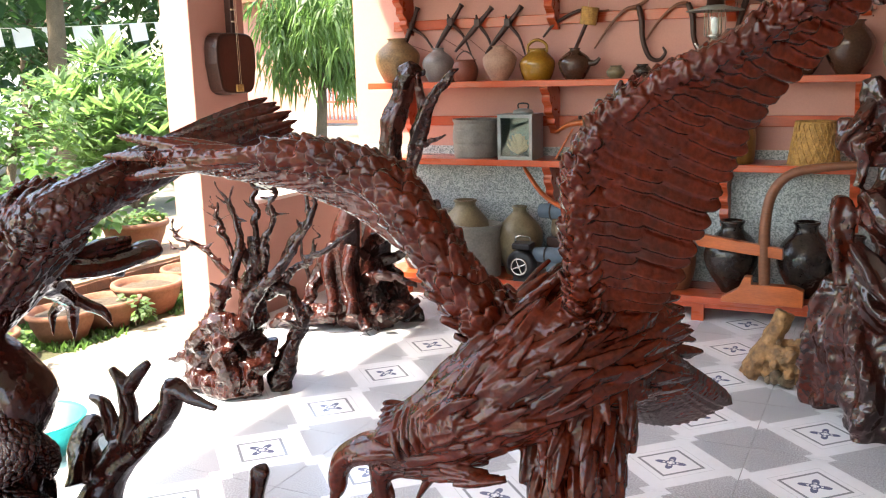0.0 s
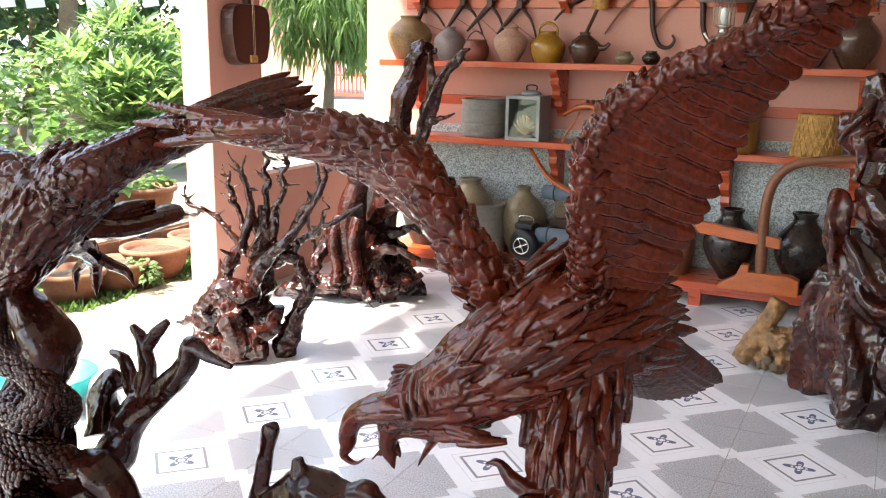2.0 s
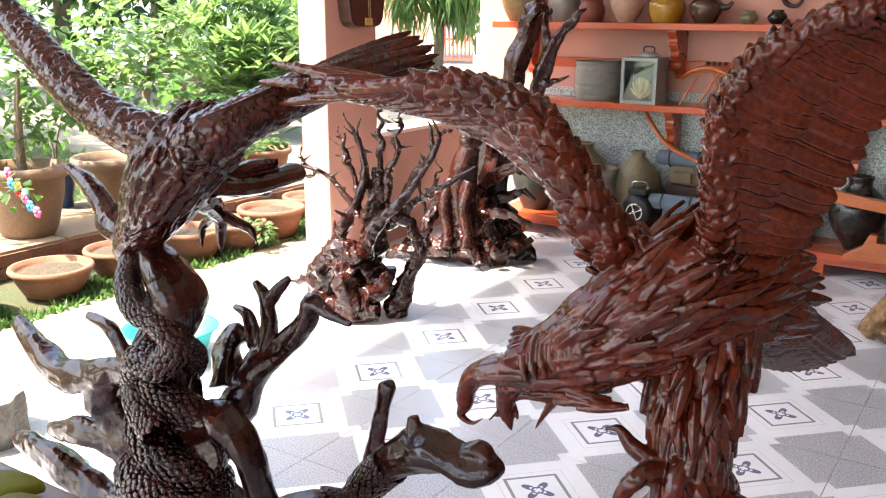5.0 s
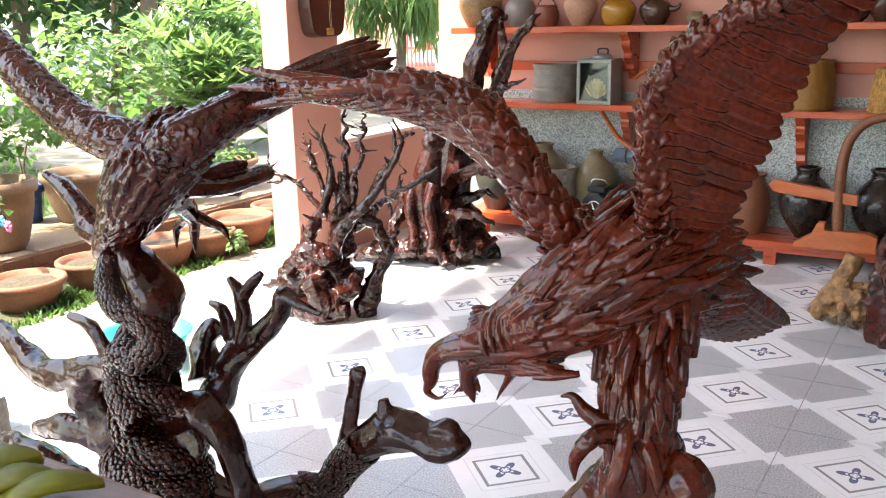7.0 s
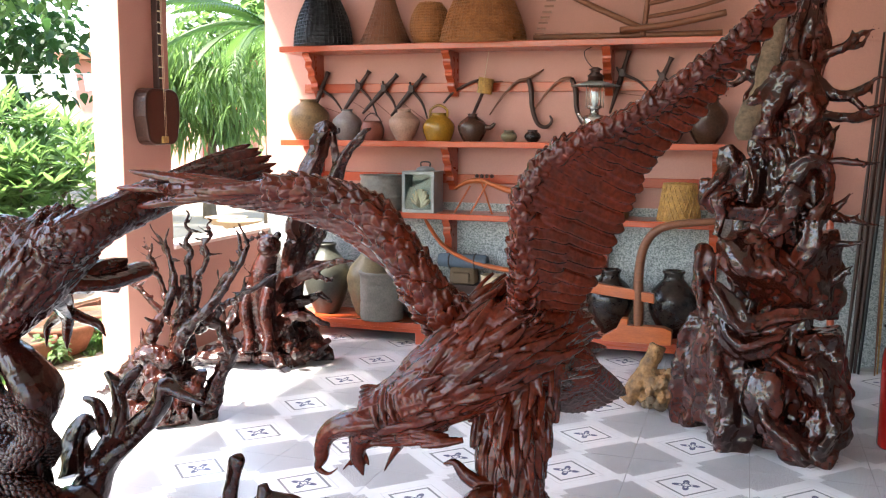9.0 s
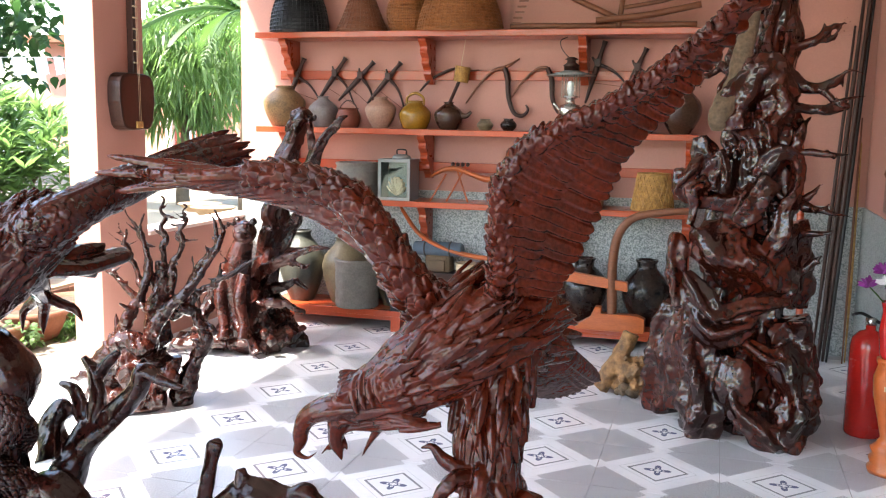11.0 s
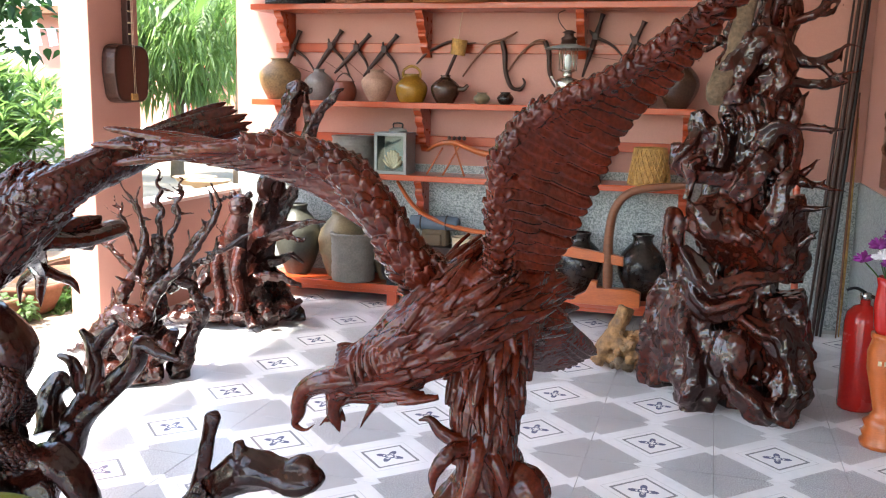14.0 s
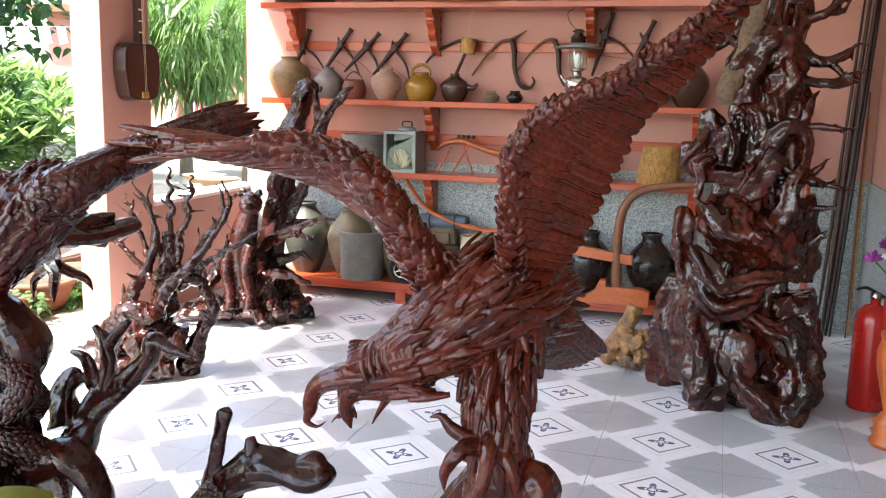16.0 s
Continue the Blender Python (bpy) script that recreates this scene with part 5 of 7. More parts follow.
def great_root():
    rng = random.Random(6)
    bm = bmesh.new()
    limbs = [[(0.84, 0.72, 0.0, 0.22), (0.84, 0.72, 0.25, 0.24), (0.82, 0.72, 0.50, 0.25), (0.80, 0.72, 0.72, 0.23), (0.80, 0.72, 0.90, 0.19), (0.83, 0.70, 1.10, 0.19), (0.85, 0.70, 1.30, 0.17), (0.83, 0.70, 1.50, 0.15), (0.83, 0.70, 1.70, 0.13), (0.85, 0.70, 1.90, 0.11), (0.88, 0.70, 2.10, 0.09), (0.90, 0.70, 2.35, 0.05)],
             # lobes at the foot
             [(0.60, 0.62, 0.66, 0.05), (0.60, 0.58, 0.50, 0.085), (0.64, 0.54, 0.32, 0.085), (0.66, 0.52, 0.14, 0.10), (0.66, 0.55, 0.0, 0.09)],
             [(0.50, 0.74, 0.58, 0.05), (0.46, 0.76, 0.40, 0.07), (0.45, 0.80, 0.22, 0.075), (0.45, 0.86, 0.0, 0.08)],
             [(0.55, 0.62, 0.56, 0.04), (0.52, 0.62, 0.42, 0.05), (0.53, 0.64, 0.25, 0.045), (0.54, 0.66, 0.08, 0.04)],
             [(0.98, 0.56, 0.44, 0.06), (1.06, 0.52, 0.30, 0.075), (1.07, 0.46, 0.14, 0.075), (1.02, 0.42, 0.0, 0.07)],
             [(0.76, 0.50, 0.40, 0.03), (0.80, 0.46, 0.20, 0.04), (0.90, 0.42, 0.08, 0.055), (1.00, 0.41, 0.02, 0.06)],
             [(0.80, 0.52, 0.46, 0.04), (0.90, 0.50, 0.42, 0.04), (1.00, 0.50, 0.36, 0.045), (1.06, 0.46, 0.22, 0.03)],
             [(1.10, 0.50, 0.18, 0.03), (1.13, 0.48, 0.14, 0.035), (1.14, 0.48, 0.08, 0.02)],
             [(1.02, 0.66, 0.56, 0.10), (1.06, 0.66, 0.36, 0.10), (1.06, 0.66, 0.12, 0.10), (1.06, 0.66, 0.0, 0.10)],
             # the bowl-like shoulder with its finger
             [(0.505, 0.60, 0.94, 0.020), (0.505, 0.60, 0.90, 0.042), (0.51, 0.60, 0.80, 0.050), (0.52, 0.60, 0.70, 0.048), (0.545, 0.60, 0.60, 0.05)],
             [(0.60, 0.62, 0.93, 0.06), (0.66, 0.58, 0.90, 0.10), (0.76, 0.58, 0.84, 0.11), (0.90, 0.60, 0.78, 0.11), (1.00, 0.62, 0.72, 0.08)],
             [(0.70, 0.52, 0.95, 0.03), (0.71, 0.51, 0.90, 0.045), (0.71, 0.52, 0.84, 0.035)],
             [(0.56, 0.54, 0.76, 0.03), (0.62, 0.48, 0.68, 0.045), (0.70, 0.46, 0.60, 0.05), (0.80, 0.48, 0.62, 0.04), (0.92, 0.50, 0.65, 0.03), (1.02, 0.52, 0.66, 0.02)],
             [(0.60, 0.54, 0.62, 0.05), (0.68, 0.48, 0.52, 0.065), (0.78, 0.48, 0.52, 0.06), (0.86, 0.50, 0.58, 0.04)],
             [(1.00, 0.70, 0.62, 0.10), (1.02, 0.70, 0.80, 0.09), (0.98, 0.70, 1.0, 0.10)],
             # creature crouching on the trunk
             [(0.585, 0.58, 1.39, 0.030), (0.60, 0.58, 1.34, 0.05), (0.635, 0.60, 1.26, 0.062), (0.65, 0.62, 1.16, 0.06)],
             [(0.595, 0.55, 1.30, 0.022), (0.55, 0.53, 1.22, 0.024), (0.50, 0.54, 1.17, 0.02), (0.49, 0.54, 1.12, 0.012)],
             [(0.67, 0.55, 1.33, 0.022), (0.71, 0.53, 1.24, 0.022), (0.69, 0.53, 1.14, 0.018)],
             [(0.63, 0.56, 1.18, 0.03), (0.57, 0.53, 1.15, 0.03), (0.58, 0.53, 1.08, 0.025), (0.56, 0.53, 0.98, 0.02)],
             [(0.50, 0.56, 1.24, 0.025), (0.52, 0.56, 1.15, 0.035), (0.60, 0.58, 1.10, 0.04), (0.72, 0.58, 1.09, 0.035), (0.80, 0.58, 1.14, 0.02)],
             # knobs up the trunk
             [(0.74, 0.58, 1.42, 0.06), (0.73, 0.58, 1.54, 0.07), (0.78, 0.57, 1.66, 0.07), (0.86, 0.58, 1.70, 0.06), (0.93, 0.62, 1.62, 0.05)],
             [(0.90, 0.60, 1.46, 0.07), (0.92, 0.58, 1.56, 0.07), (0.90, 0.60, 1.66, 0.05)],
             [(0.78, 0.56, 1.0, 0.05), (0.84, 0.54, 1.10, 0.06), (0.90, 0.56, 1.20, 0.05)],
             [(0.90, 0.60, 0.84, 0.05), (0.95, 0.56, 0.95, 0.05), (0.98, 0.56, 1.08, 0.035), (1.02, 0.58, 1.16, 0.02)],
             [(0.86, 0.58, 1.22, 0.04), (0.92, 0.54, 1.32, 0.04), (1.0, 0.56, 1.30, 0.03), (1.02, 0.58, 1.20, 0.028), (1.0, 0.60, 1.06, 0.03)]]
    limbs[0] = [(x, y + 0.03, z, r * (0.70 if z < 1.4 else 0.84)) for x, y, z, r in limbs[0]]
    core = spline(limbs[0], 60)
    for k in range(30):
        a, z0 = rng.uniform(2.6, 6.8), rng.randrange(16, 44)
        run, turn = rng.randrange(8, 18), rng.uniform(-0.09, 0.09)
        strand = []
        for i in range(z0, min(z0 + run, 58), 2):
            c, u = core[i], (i - z0) / run
            a += turn + rng.uniform(-0.14, 0.14)
            rr = c[3] * rng.uniform(0.92, 1.22) + 0.012
            strand.append((c[0] + rr * math.cos(a), c[1] + rr * 0.8 * math.sin(a), c[2], rng.uniform(0.6, 1.3) * (0.012 + 0.030 * math.sin(math.pi * min(1, u + 0.08)))))
        if len(strand) > 3:
            limbs.append(strand)
    for limb in limbs:
        tube(bm, limb, 34, 20, 0.30, 4 if limb is limbs[0] else 11, ridge=6 if limb is limbs[0] else 4, ridge_h=0.24, twist=2.2)
    ball(bm, (0.80, 0.47, 0.27), 0.12, 3, 0.1, 8, (0.8, 0.35, 1.1))
    branches = [[(0.92, 0.66, 1.70, 0.05), (1.02, 0.66, 1.62, 0.034), (1.12, 0.65, 1.625, 0.026), (1.20, 0.64, 1.69, 0.012), (1.27, 0.64, 1.67, 0.005)],
                [(0.82, 0.58, 1.53, 0.03), (0.97, 0.58, 1.525, 0.024), (1.10, 0.60, 1.515, 0.024), (1.21, 0.62, 1.535, 0.014)],
                [(1.10, 0.63, 1.60, 0.018), (1.14, 0.62, 1.56, 0.012), (1.15, 0.62, 1.53, 0.008)],
                [(1.10, 0.60, 1.52, 0.014), (1.18, 0.60, 1.56, 0.009), (1.27, 0.60, 1.58, 0.004)],
                [(0.89, 0.64, 1.26, 0.035), (0.99, 0.62, 1.34, 0.026), (1.02, 0.62, 1.42, 0.026), (1.03, 0.62, 1.47, 0.012)],
                [(0.92, 0.66, 1.28, 0.03), (1.05, 0.64, 1.33, 0.019), (1.14, 0.63, 1.32, 0.014), (1.23, 0.62, 1.325, 0.004)],
                [(0.91, 0.66, 1.14, 0.04), (1.04, 0.62, 1.09, 0.028), (1.15, 0.60, 1.065, 0.016), (1.25, 0.60, 1.05, 0.004)],
                [(0.96, 0.66, 1.07, 0.03), (1.06, 0.64, 1.12, 0.022), (1.12, 0.64, 1.19, 0.008)],
                [(0.93, 0.68, 1.78, 0.03), (1.05, 0.66, 1.82, 0.022), (1.12, 0.66, 1.88, 0.012), (1.20, 0.66, 1.90, 0.004)],
                [(1.05, 0.66, 1.82, 0.014), (1.12, 0.66, 1.83, 0.009), (1.17, 0.66, 1.90, 0.004)],
                [(1.00, 0.66, 0.98, 0.03), (1.10, 0.64, 0.96, 0.016), (1.20, 0.62, 0.98, 0.004)],
                [(1.03, 0.66, 0.76, 0.03), (1.09, 0.64, 0.81, 0.016), (1.15, 0.62, 0.87, 0.004)],
                [(0.78, 0.62, 1.66, 0.03), (0.70, 0.60, 1.68, 0.024), (0.62, 0.60, 1.74, 0.014), (0.58, 0.60, 1.80, 0.005)],
                [(0.66, 0.60, 1.70, 0.016), (0.60, 0.58, 1.66, 0.012), (0.55, 0.58, 1.68, 0.005)]]
    for b in branches:
        tube(bm, b, 22, 9, 0.35, 20)
        pts = spline(b, 12)
        for i in range(3):
            p = pts[rng.randrange(4, 11)]
            d = Vector((rng.uniform(-0.3, 1), rng.uniform(-1, 0.5), rng.uniform(-1, 1))).normalized() * rng.uniform(0.03, 0.07)
            tube(bm, [(p[0], p[1], p[2], p[3] * 0.8), (p[0] + d.x, p[1] + d.y, p[2] + d.z, 0.003)], 4, 6, 0.2, 30)
    bmesh.ops.recalc_face_normals(bm, faces=bm.faces)
    tagged(weather(mesh_ob("root_sculpture", bm, ROOTWOOD, smooth=True), 0.0072, 0.020, 0.13), "tall glossy brown tree root sculpture with gnarled branches", "sculpture")
    bk = bmesh.new()
    tube(bk, [(0.66, 0.55, 1.42, 0.03), (0.665, 0.53, 1.50, 0.05), (0.72, 0.54, 1.62, 0.045), (0.745, 0.55, 1.75, 0.04), (0.77, 0.56, 1.88, 0.04), (0.79, 0.56, 2.05, 0.03)], 26, 12, 0.3, 16, flat=0.5)
    tagged(mesh_ob("bark_slab", bk, BARK, smooth=True), "rough grey-brown bark slab on the root sculpture", "bark")


def rough_log():
    rng = random.Random(8)
    e = empty("driftwood_log", (0.3, 1.05, 0), "short raw pale driftwood log lying on tiles", "log")
    bm = bmesh.new()
    tube(bm, [(-0.02, 0.02, 0.335, 0.042), (-0.06, 0.0, 0.24, 0.046), (-0.12, -0.02, 0.12, 0.050), (-0.17, -0.02, 0.03, 0.046)], 18, 12, 0.12, 16)
    tube(bm, [(-0.19, 0.06, 0.05, 0.02), (-0.13, 0.03, 0.08, 0.05), (-0.04, 0.0, 0.11, 0.085), (0.06, 0.0, 0.13, 0.085), (0.12, 0.02, 0.20, 0.03)], 22, 14, 0.55, 14)
    for i in range(46):
        ball(bm, (rng.uniform(-0.05, 0.13), rng.uniform(-0.10, 0.0), rng.uniform(0.03, 0.22)), rng.uniform(0.012, 0.035), 1, 0.6, 40)
    weather(part("trunk", bm, PALEWOOD, e, smooth=True), 0.005, 0.016, 0.04)
    kb = bmesh.new()
    for i in range(16):
        ball(kb, (rng.uniform(-0.08, 0.03), rng.uniform(-0.10, -0.06), rng.uniform(0.02, 0.07)), rng.uniform(0.015, 0.03), 1, 0.6, 40)
    part("burl", kb, BARK, e, "dark knotted burl", smooth=True)


root_tree()
tiger_root()
great_root()
rough_log()


# ---- pots, tools and baskets on the shelves ----
GLAZE_TAN = mat("mottled_tan_glaze", (0.30, 0.18, 0.08), rough=0.5, vary=0.6, scale=14, bump=0.1, tint=(0.16, 0.11, 0.06))
GLAZE_GREY = mat("grey_stoneware", (0.22, 0.19, 0.18), rough=0.4, vary=0.4, scale=12, bump=0.15)
GLAZE_PINK = mat("buff_pink_clay", (0.46, 0.27, 0.19), rough=0.6, vary=0.4, scale=10, bump=0.15)
GLAZE_AMBER = mat("amber_glaze", (0.38, 0.19, 0.02), rough=0.15, vary=0.4, scale=8, bump=0.05, coat=0.3, tint=(0.16, 0.08, 0.02))
GLAZE_BROWN = mat("dark_brown_glaze", (0.085, 0.042, 0.028), rough=0.18, vary=0.5, scale=10, bump=0.08, coat=0.3)
GLAZE_BLACK = mat("black_glaze", (0.022, 0.016, 0.014), rough=0.2, vary=0.6, scale=9, bump=0.2, coat=0.2, tint=(0.07, 0.05, 0.04))
GLAZE_OLIVE = mat("olive_stoneware", (0.24, 0.19, 0.11), rough=0.4, vary=0.45, scale=9, bump=0.15, tint=(0.08, 0.07, 0.05))
GLAZE_SLATE = mat("slate_grey_stoneware", (0.23, 0.215, 0.185), rough=0.5, vary=0.4, scale=14, bump=0.2)
DARKJAR = mat("dark_green_stoneware", (0.085, 0.088, 0.072), rough=0.35, vary=0.5, scale=9, bump=0.15)
REDCLAY = mat("red_brown_clay", (0.22, 0.06, 0.035), rough=0.5, vary=0.4, scale=12, bump=0.2)
WEAVE = mat("woven_bamboo", (0.64, 0.35, 0.10), rough=0.6, vary=0.5, scale=30, bump=0.5, fine=120, tint=(0.18, 0.09, 0.03))
WEAVE2 = mat("reddish_woven_bamboo", (0.46, 0.17, 0.055), rough=0.55, vary=0.5, scale=26, bump=0.5, fine=120)
BAMBOO = mat("smoked_bamboo", (0.24, 0.09, 0.045), rough=0.4, vary=0.4, scale=10, bump=0.15, stretch=(1, 6, 6))
DARKTOOL = mat("old_dark_wood", (0.060, 0.022, 0.015), rough=0.4, vary=0.5, scale=12, bump=0.2)
BLACKMETAL = mat("blackened_metal", (0.025, 0.025, 0.028), rough=0.35, metal=0.4, vary=0.5, scale=8, bump=0.1)
CHROME = mat("aged_chrome", (0.62, 0.60, 0.56), rough=0.22, metal=0.9, vary=0.3, scale=20, bump=0.05)
GREYMETAL = mat("grey_painted_metal", (0.30, 0.32, 0.31), rough=0.45, metal=0.3, vary=0.3, scale=10, bump=0.08)
BLUECANVAS = mat("grey_blue_canvas", (0.13, 0.17, 0.21), rough=0.9, vary=0.3, scale=14, bump=0.4, fine=200)
OLIVECANVAS = mat("brown_canvas", (0.17, 0.12, 0.075), rough=0.9, vary=0.3, scale=14, bump=0.4, fine=200)
STRAP = mat("dark_leather_strap", (0.045, 0.035, 0.03), rough=0.6, vary=0.3)
PARCH = mat("cream_shell", (0.62, 0.50, 0.32), rough=0.5, vary=0.3, scale=12, bump=0.1)
TEALPAINT = mat("faded_teal_paint", (0.22, 0.36, 0.36), rough=0.6, vary=0.5, scale=5, bump=0.1, tint=(0.42, 0.40, 0.30))
REDENAMEL = mat("red_enamel", (0.45, 0.015, 0.012), rough=0.25, vary=0.2, scale=6, bump=0.02, coat=0.4)
GLASS = bpy.data.materials.new("clear_glass")
GLASS.use_nodes = True
gn, gl = GLASS.node_tree.nodes, GLASS.node_tree.links
g_mix, g_clear, g_gloss = gn.new("ShaderNodeMixShader"), gn.new("ShaderNodeBsdfTransparent"), gn.new("ShaderNodeBsdfGlossy")
g_gloss.inputs["Roughness"].default_value, g_mix.inputs[0].default_value = 0.04, 0.09
g_clear.inputs[0].default_value = (0.93, 0.97, 0.96, 1)
gl.new(g_clear.outputs[0], g_mix.inputs[1])
gl.new(g_gloss.outputs[0], g_mix.inputs[2])
gl.new(g_mix.outputs[0], gn["Material Output"].inputs["Surface"])
S1, S2, S3, BT = 2.025, 1.38, 0.895, 0.145


def jar(x, y, z, r, h, material, label, mouth=0.5, foot=0.6, belly=0.6, neck=0.08, name="jar", handle=None, rings=0, group=""):
    """A thrown jar with foot, belly, shoulder, neck and lip."""
    e = empty(name, (x, y, z), label, name.replace("_", " "), group)
    prof = [(r * foot * 0.96, 0.0), (r * foot, h * 0.02)]
    for i in range(1, 15):
        u = i / 14
        w = math.sin(math.pi * min(1, (u / belly)) * 0.5) if u < belly else math.cos((u - belly) / (1 - belly) * math.pi * 0.5)
        lo = foot if u < belly else mouth
        rr = r * (lo + (1 - lo) * w)
        if rings:
            rr *= 1 + 0.012 * math.cos(u * math.tau * rings)
        prof.append((rr, h * (0.02 + u * (0.97 - neck))))
    prof += [(r * mouth * 0.95, h * (1 - neck * 0.5)), (r * mouth * 1.12, h * (1 - neck * 0.2)), (r * mouth * 1.08, h), (r * mouth * 0.85, h), (r * mouth * 0.8, h * 0.9), (r * 0.6, h * 0.6)]
    bm = bmesh.new()
    lathe(bm, prof, 28)
    for v in bm.verts:
        v.co += Vector((v.co.x, v.co.y, 0)) * 0.03 * noise.noise(v.co * 9 + Vector((x, y, z)))
    part("body", bm, material, e, smooth=True)
    if handle == "bail":
        hb = bmesh.new()
        tube(hb, [(-r * 0.55, 0, h * 0.86, 0.009), (-r * 0.5, 0, h * 1.12, 0.009), (0, 0, h * 1.27, 0.010), (r * 0.5, 0, h * 1.12, 0.009), (r * 0.55, 0, h * 0.86, 0.009)], 18, 8)
        part("handle", hb, material, e, smooth=True)
    if handle == "wire":
        hb = bmesh.new()
        tube(hb, [(-r * 0.9, 0, h * 0.7, 0.004), (-r * 0.6, 0, h * 1.15, 0.004), (0, 0, h * 1.4, 0.004), (r * 0.6, 0, h * 1.15, 0.004), (r * 0.9, 0, h * 0.7, 0.004)], 18, 6)
        part("handle", hb, DARKTOOL, e, "thin dark wire handle")
    if handle == "spout":
        hb = bmesh.new()
        tube(hb, [(r * 0.7, -0.01, h * 0.55, 0.022), (r * 1.25, -0.01, h * 0.50, 0.017), (r * 1.6, -0.01, h * 0.66, 0.010)], 12, 8)
        part("spout", hb, material, e, smooth=True)
    return e


def crock(x, y, z, r, h, bulge, material, label, group=""):
    """A thick straight-sided crock with a flat rim, a hollow mouth and incised rings."""
    e = empty("crock", (x, y, z), label, "crock", group)
    prof = [(r * 0.93, 0.0), (r * 0.96, h * 0.03)]
    for i in range(1, 30):
        u = i / 30
        groove = 0.022 if i in (4, 11, 12, 24) else 0.0
        prof.append((r * (0.96 + bulge * math.sin(u * math.pi) - groove), h * (0.03 + 0.90 * u)))
    prof += [(r * 1.01, h * 0.945), (r * 1.02, h * 0.99), (r * 1.0, h), (r * 0.88, h), (r * 0.86, h * 0.94), (r * 0.84, h * 0.5)]
    bm = bmesh.new()
    lathe(bm, prof, 36)
    for v in bm.verts:
        v.co += Vector((v.co.x, v.co.y, 0)) * 0.018 * noise.noise(v.co * 8 + Vector((x, y, z)))
    part("body", bm, material, e, smooth=True).data.set_sharp_from_angle(angle=radians(50))
    return e


G2 = "pots on the wall shelf"
jar(-2.31, 2.20, S2, 0.148, 0.285, GLAZE_TAN, "mottled tan glazed jar on the red shelf", 0.42, 0.62, 0.62, 0.07, group=G2)
jar(-2.02, 2.22, S2, 0.105, 0.215, GLAZE_GREY, "grey stoneware jar with narrow mouth", 0.35, 0.65, 0.6, group=G2)
jar(-1.82, 2.20, S2, 0.085, 0.135, REDCLAY, "red-brown clay pot with wire handle", 0.8, 0.8, 0.55, 0.1, name="pot", handle="wire", group=G2)
jar(-1.58, 2.20, S2, 0.108, 0.215, GLAZE_PINK, "buff clay jar with narrow foot", 0.42, 0.5, 0.66, group=G2)
jar(-1.33, 2.20, S2, 0.112, 0.19, GLAZE_AMBER, "amber glazed pot with hoop handle", 0.45, 0.75, 0.55, name="pot", handle="bail", group=G2)
jar(-1.09, 2.20, S2, 0.10, 0.185, GLAZE_BROWN, "dark brown glazed jug with curved spout", 0.32, 0.6, 0.58, name="jug", handle="spout", group=G2)
jar(-0.83, 2.18, S2, 0.055, 0.075, GLAZE_OLIVE, "small olive glazed pot", 0.6, 0.6, 0.55, 0.14, name="pot", group=G2)
jar(-0.67, 2.18, S2, 0.055, 0.080, GLAZE_BLACK, "small black glazed pot", 0.6, 0.6, 0.55, 0.14, name="pot", group=G2)
jar(0.04, 2.2, S2, 0.075, 0.09, GLAZE_BROWN, "small brown pot on the red shelf", 0.6, 0.6, 0.55, 0.14, name="pot", group=G2)
jar(0.20, 2.20, S2, 0.11, 0.22, GLAZE_BROWN, "brown glazed jar on the red shelf", 0.4, 0.55, 0.62, group=G2)
jar(0.43, 2.20, S2, 0.13, 0.28, GLAZE_BROWN, "dark brown jar with wide mouth", 0.55, 0.5, 0.62, group=G2)
crock(-1.76, 2.22, S3, 0.150, 0.245, 0.06, GLAZE_SLATE, "slate-grey wide stoneware crock")
jar(-0.18, 2.20, S3, 0.155, 0.28, mat("amber_wood", (0.30, 0.145, 0.035), rough=0.4, vary=0.5, scale=7, bump=0.1, tint=(0.16, 0.07, 0.02), stretch=(4, 4, 0.6)), "amber coloured wooden tub on shelf", 0.86, 0.98, 0.4, 0.06, name="tub")
GB = "jars along the bench"
jar(-2.16, 2.16, BT, 0.165, 0.50, DARKJAR, "dark green-grey stoneware jar on the bench", 0.4, 0.55, 0.6, group=GB)
jar(-1.83, 2.18, BT, 0.165, 0.47, GLAZE_OLIVE, "olive ribbed stoneware jar on the bench", 0.42, 0.62, 0.62, rings=9, group=GB)
crock(-1.70, 2.075, BT, 0.158, 0.335, 0.0, GLAZE_SLATE, "grey cylindrical crock with incised rings", GB)
jar(-1.46, 2.21, BT, 0.15, 0.44, GLAZE_OLIVE, "olive stoneware jar with small mouth", 0.3, 0.6, 0.6, rings=6, group=GB)
jar(-0.94, 2.20, BT, 0.08, 0.33, PARCH, "cream cylindrical tin on the bench", 0.95, 0.98, 0.5, 0.04, name="tin", group=GB)
jar(-0.46, 2.16, BT, 0.13, 0.36, BAMBOO, "brown barrel-shaped jar on the bench", 0.7, 0.75, 0.5, group=GB)
jar(-0.13, 2.16, BT, 0.155, 0.42, GLAZE_BLACK, "black glazed jar with narrow neck", 0.42, 0.35, 0.62, 0.12, group=GB)
jar(0.27, 2.17, BT, 0.155, 0.43, GLAZE_BLACK, "black glazed jar with worn shoulders", 0.42, 0.4, 0.6, 0.12, group=GB)
jar(0.52, 2.18, BT, 0.12, 0.36, GLAZE_BLACK, "black glazed jar at the bench end", 0.42, 0.5, 0.6, 0.12, group=GB)


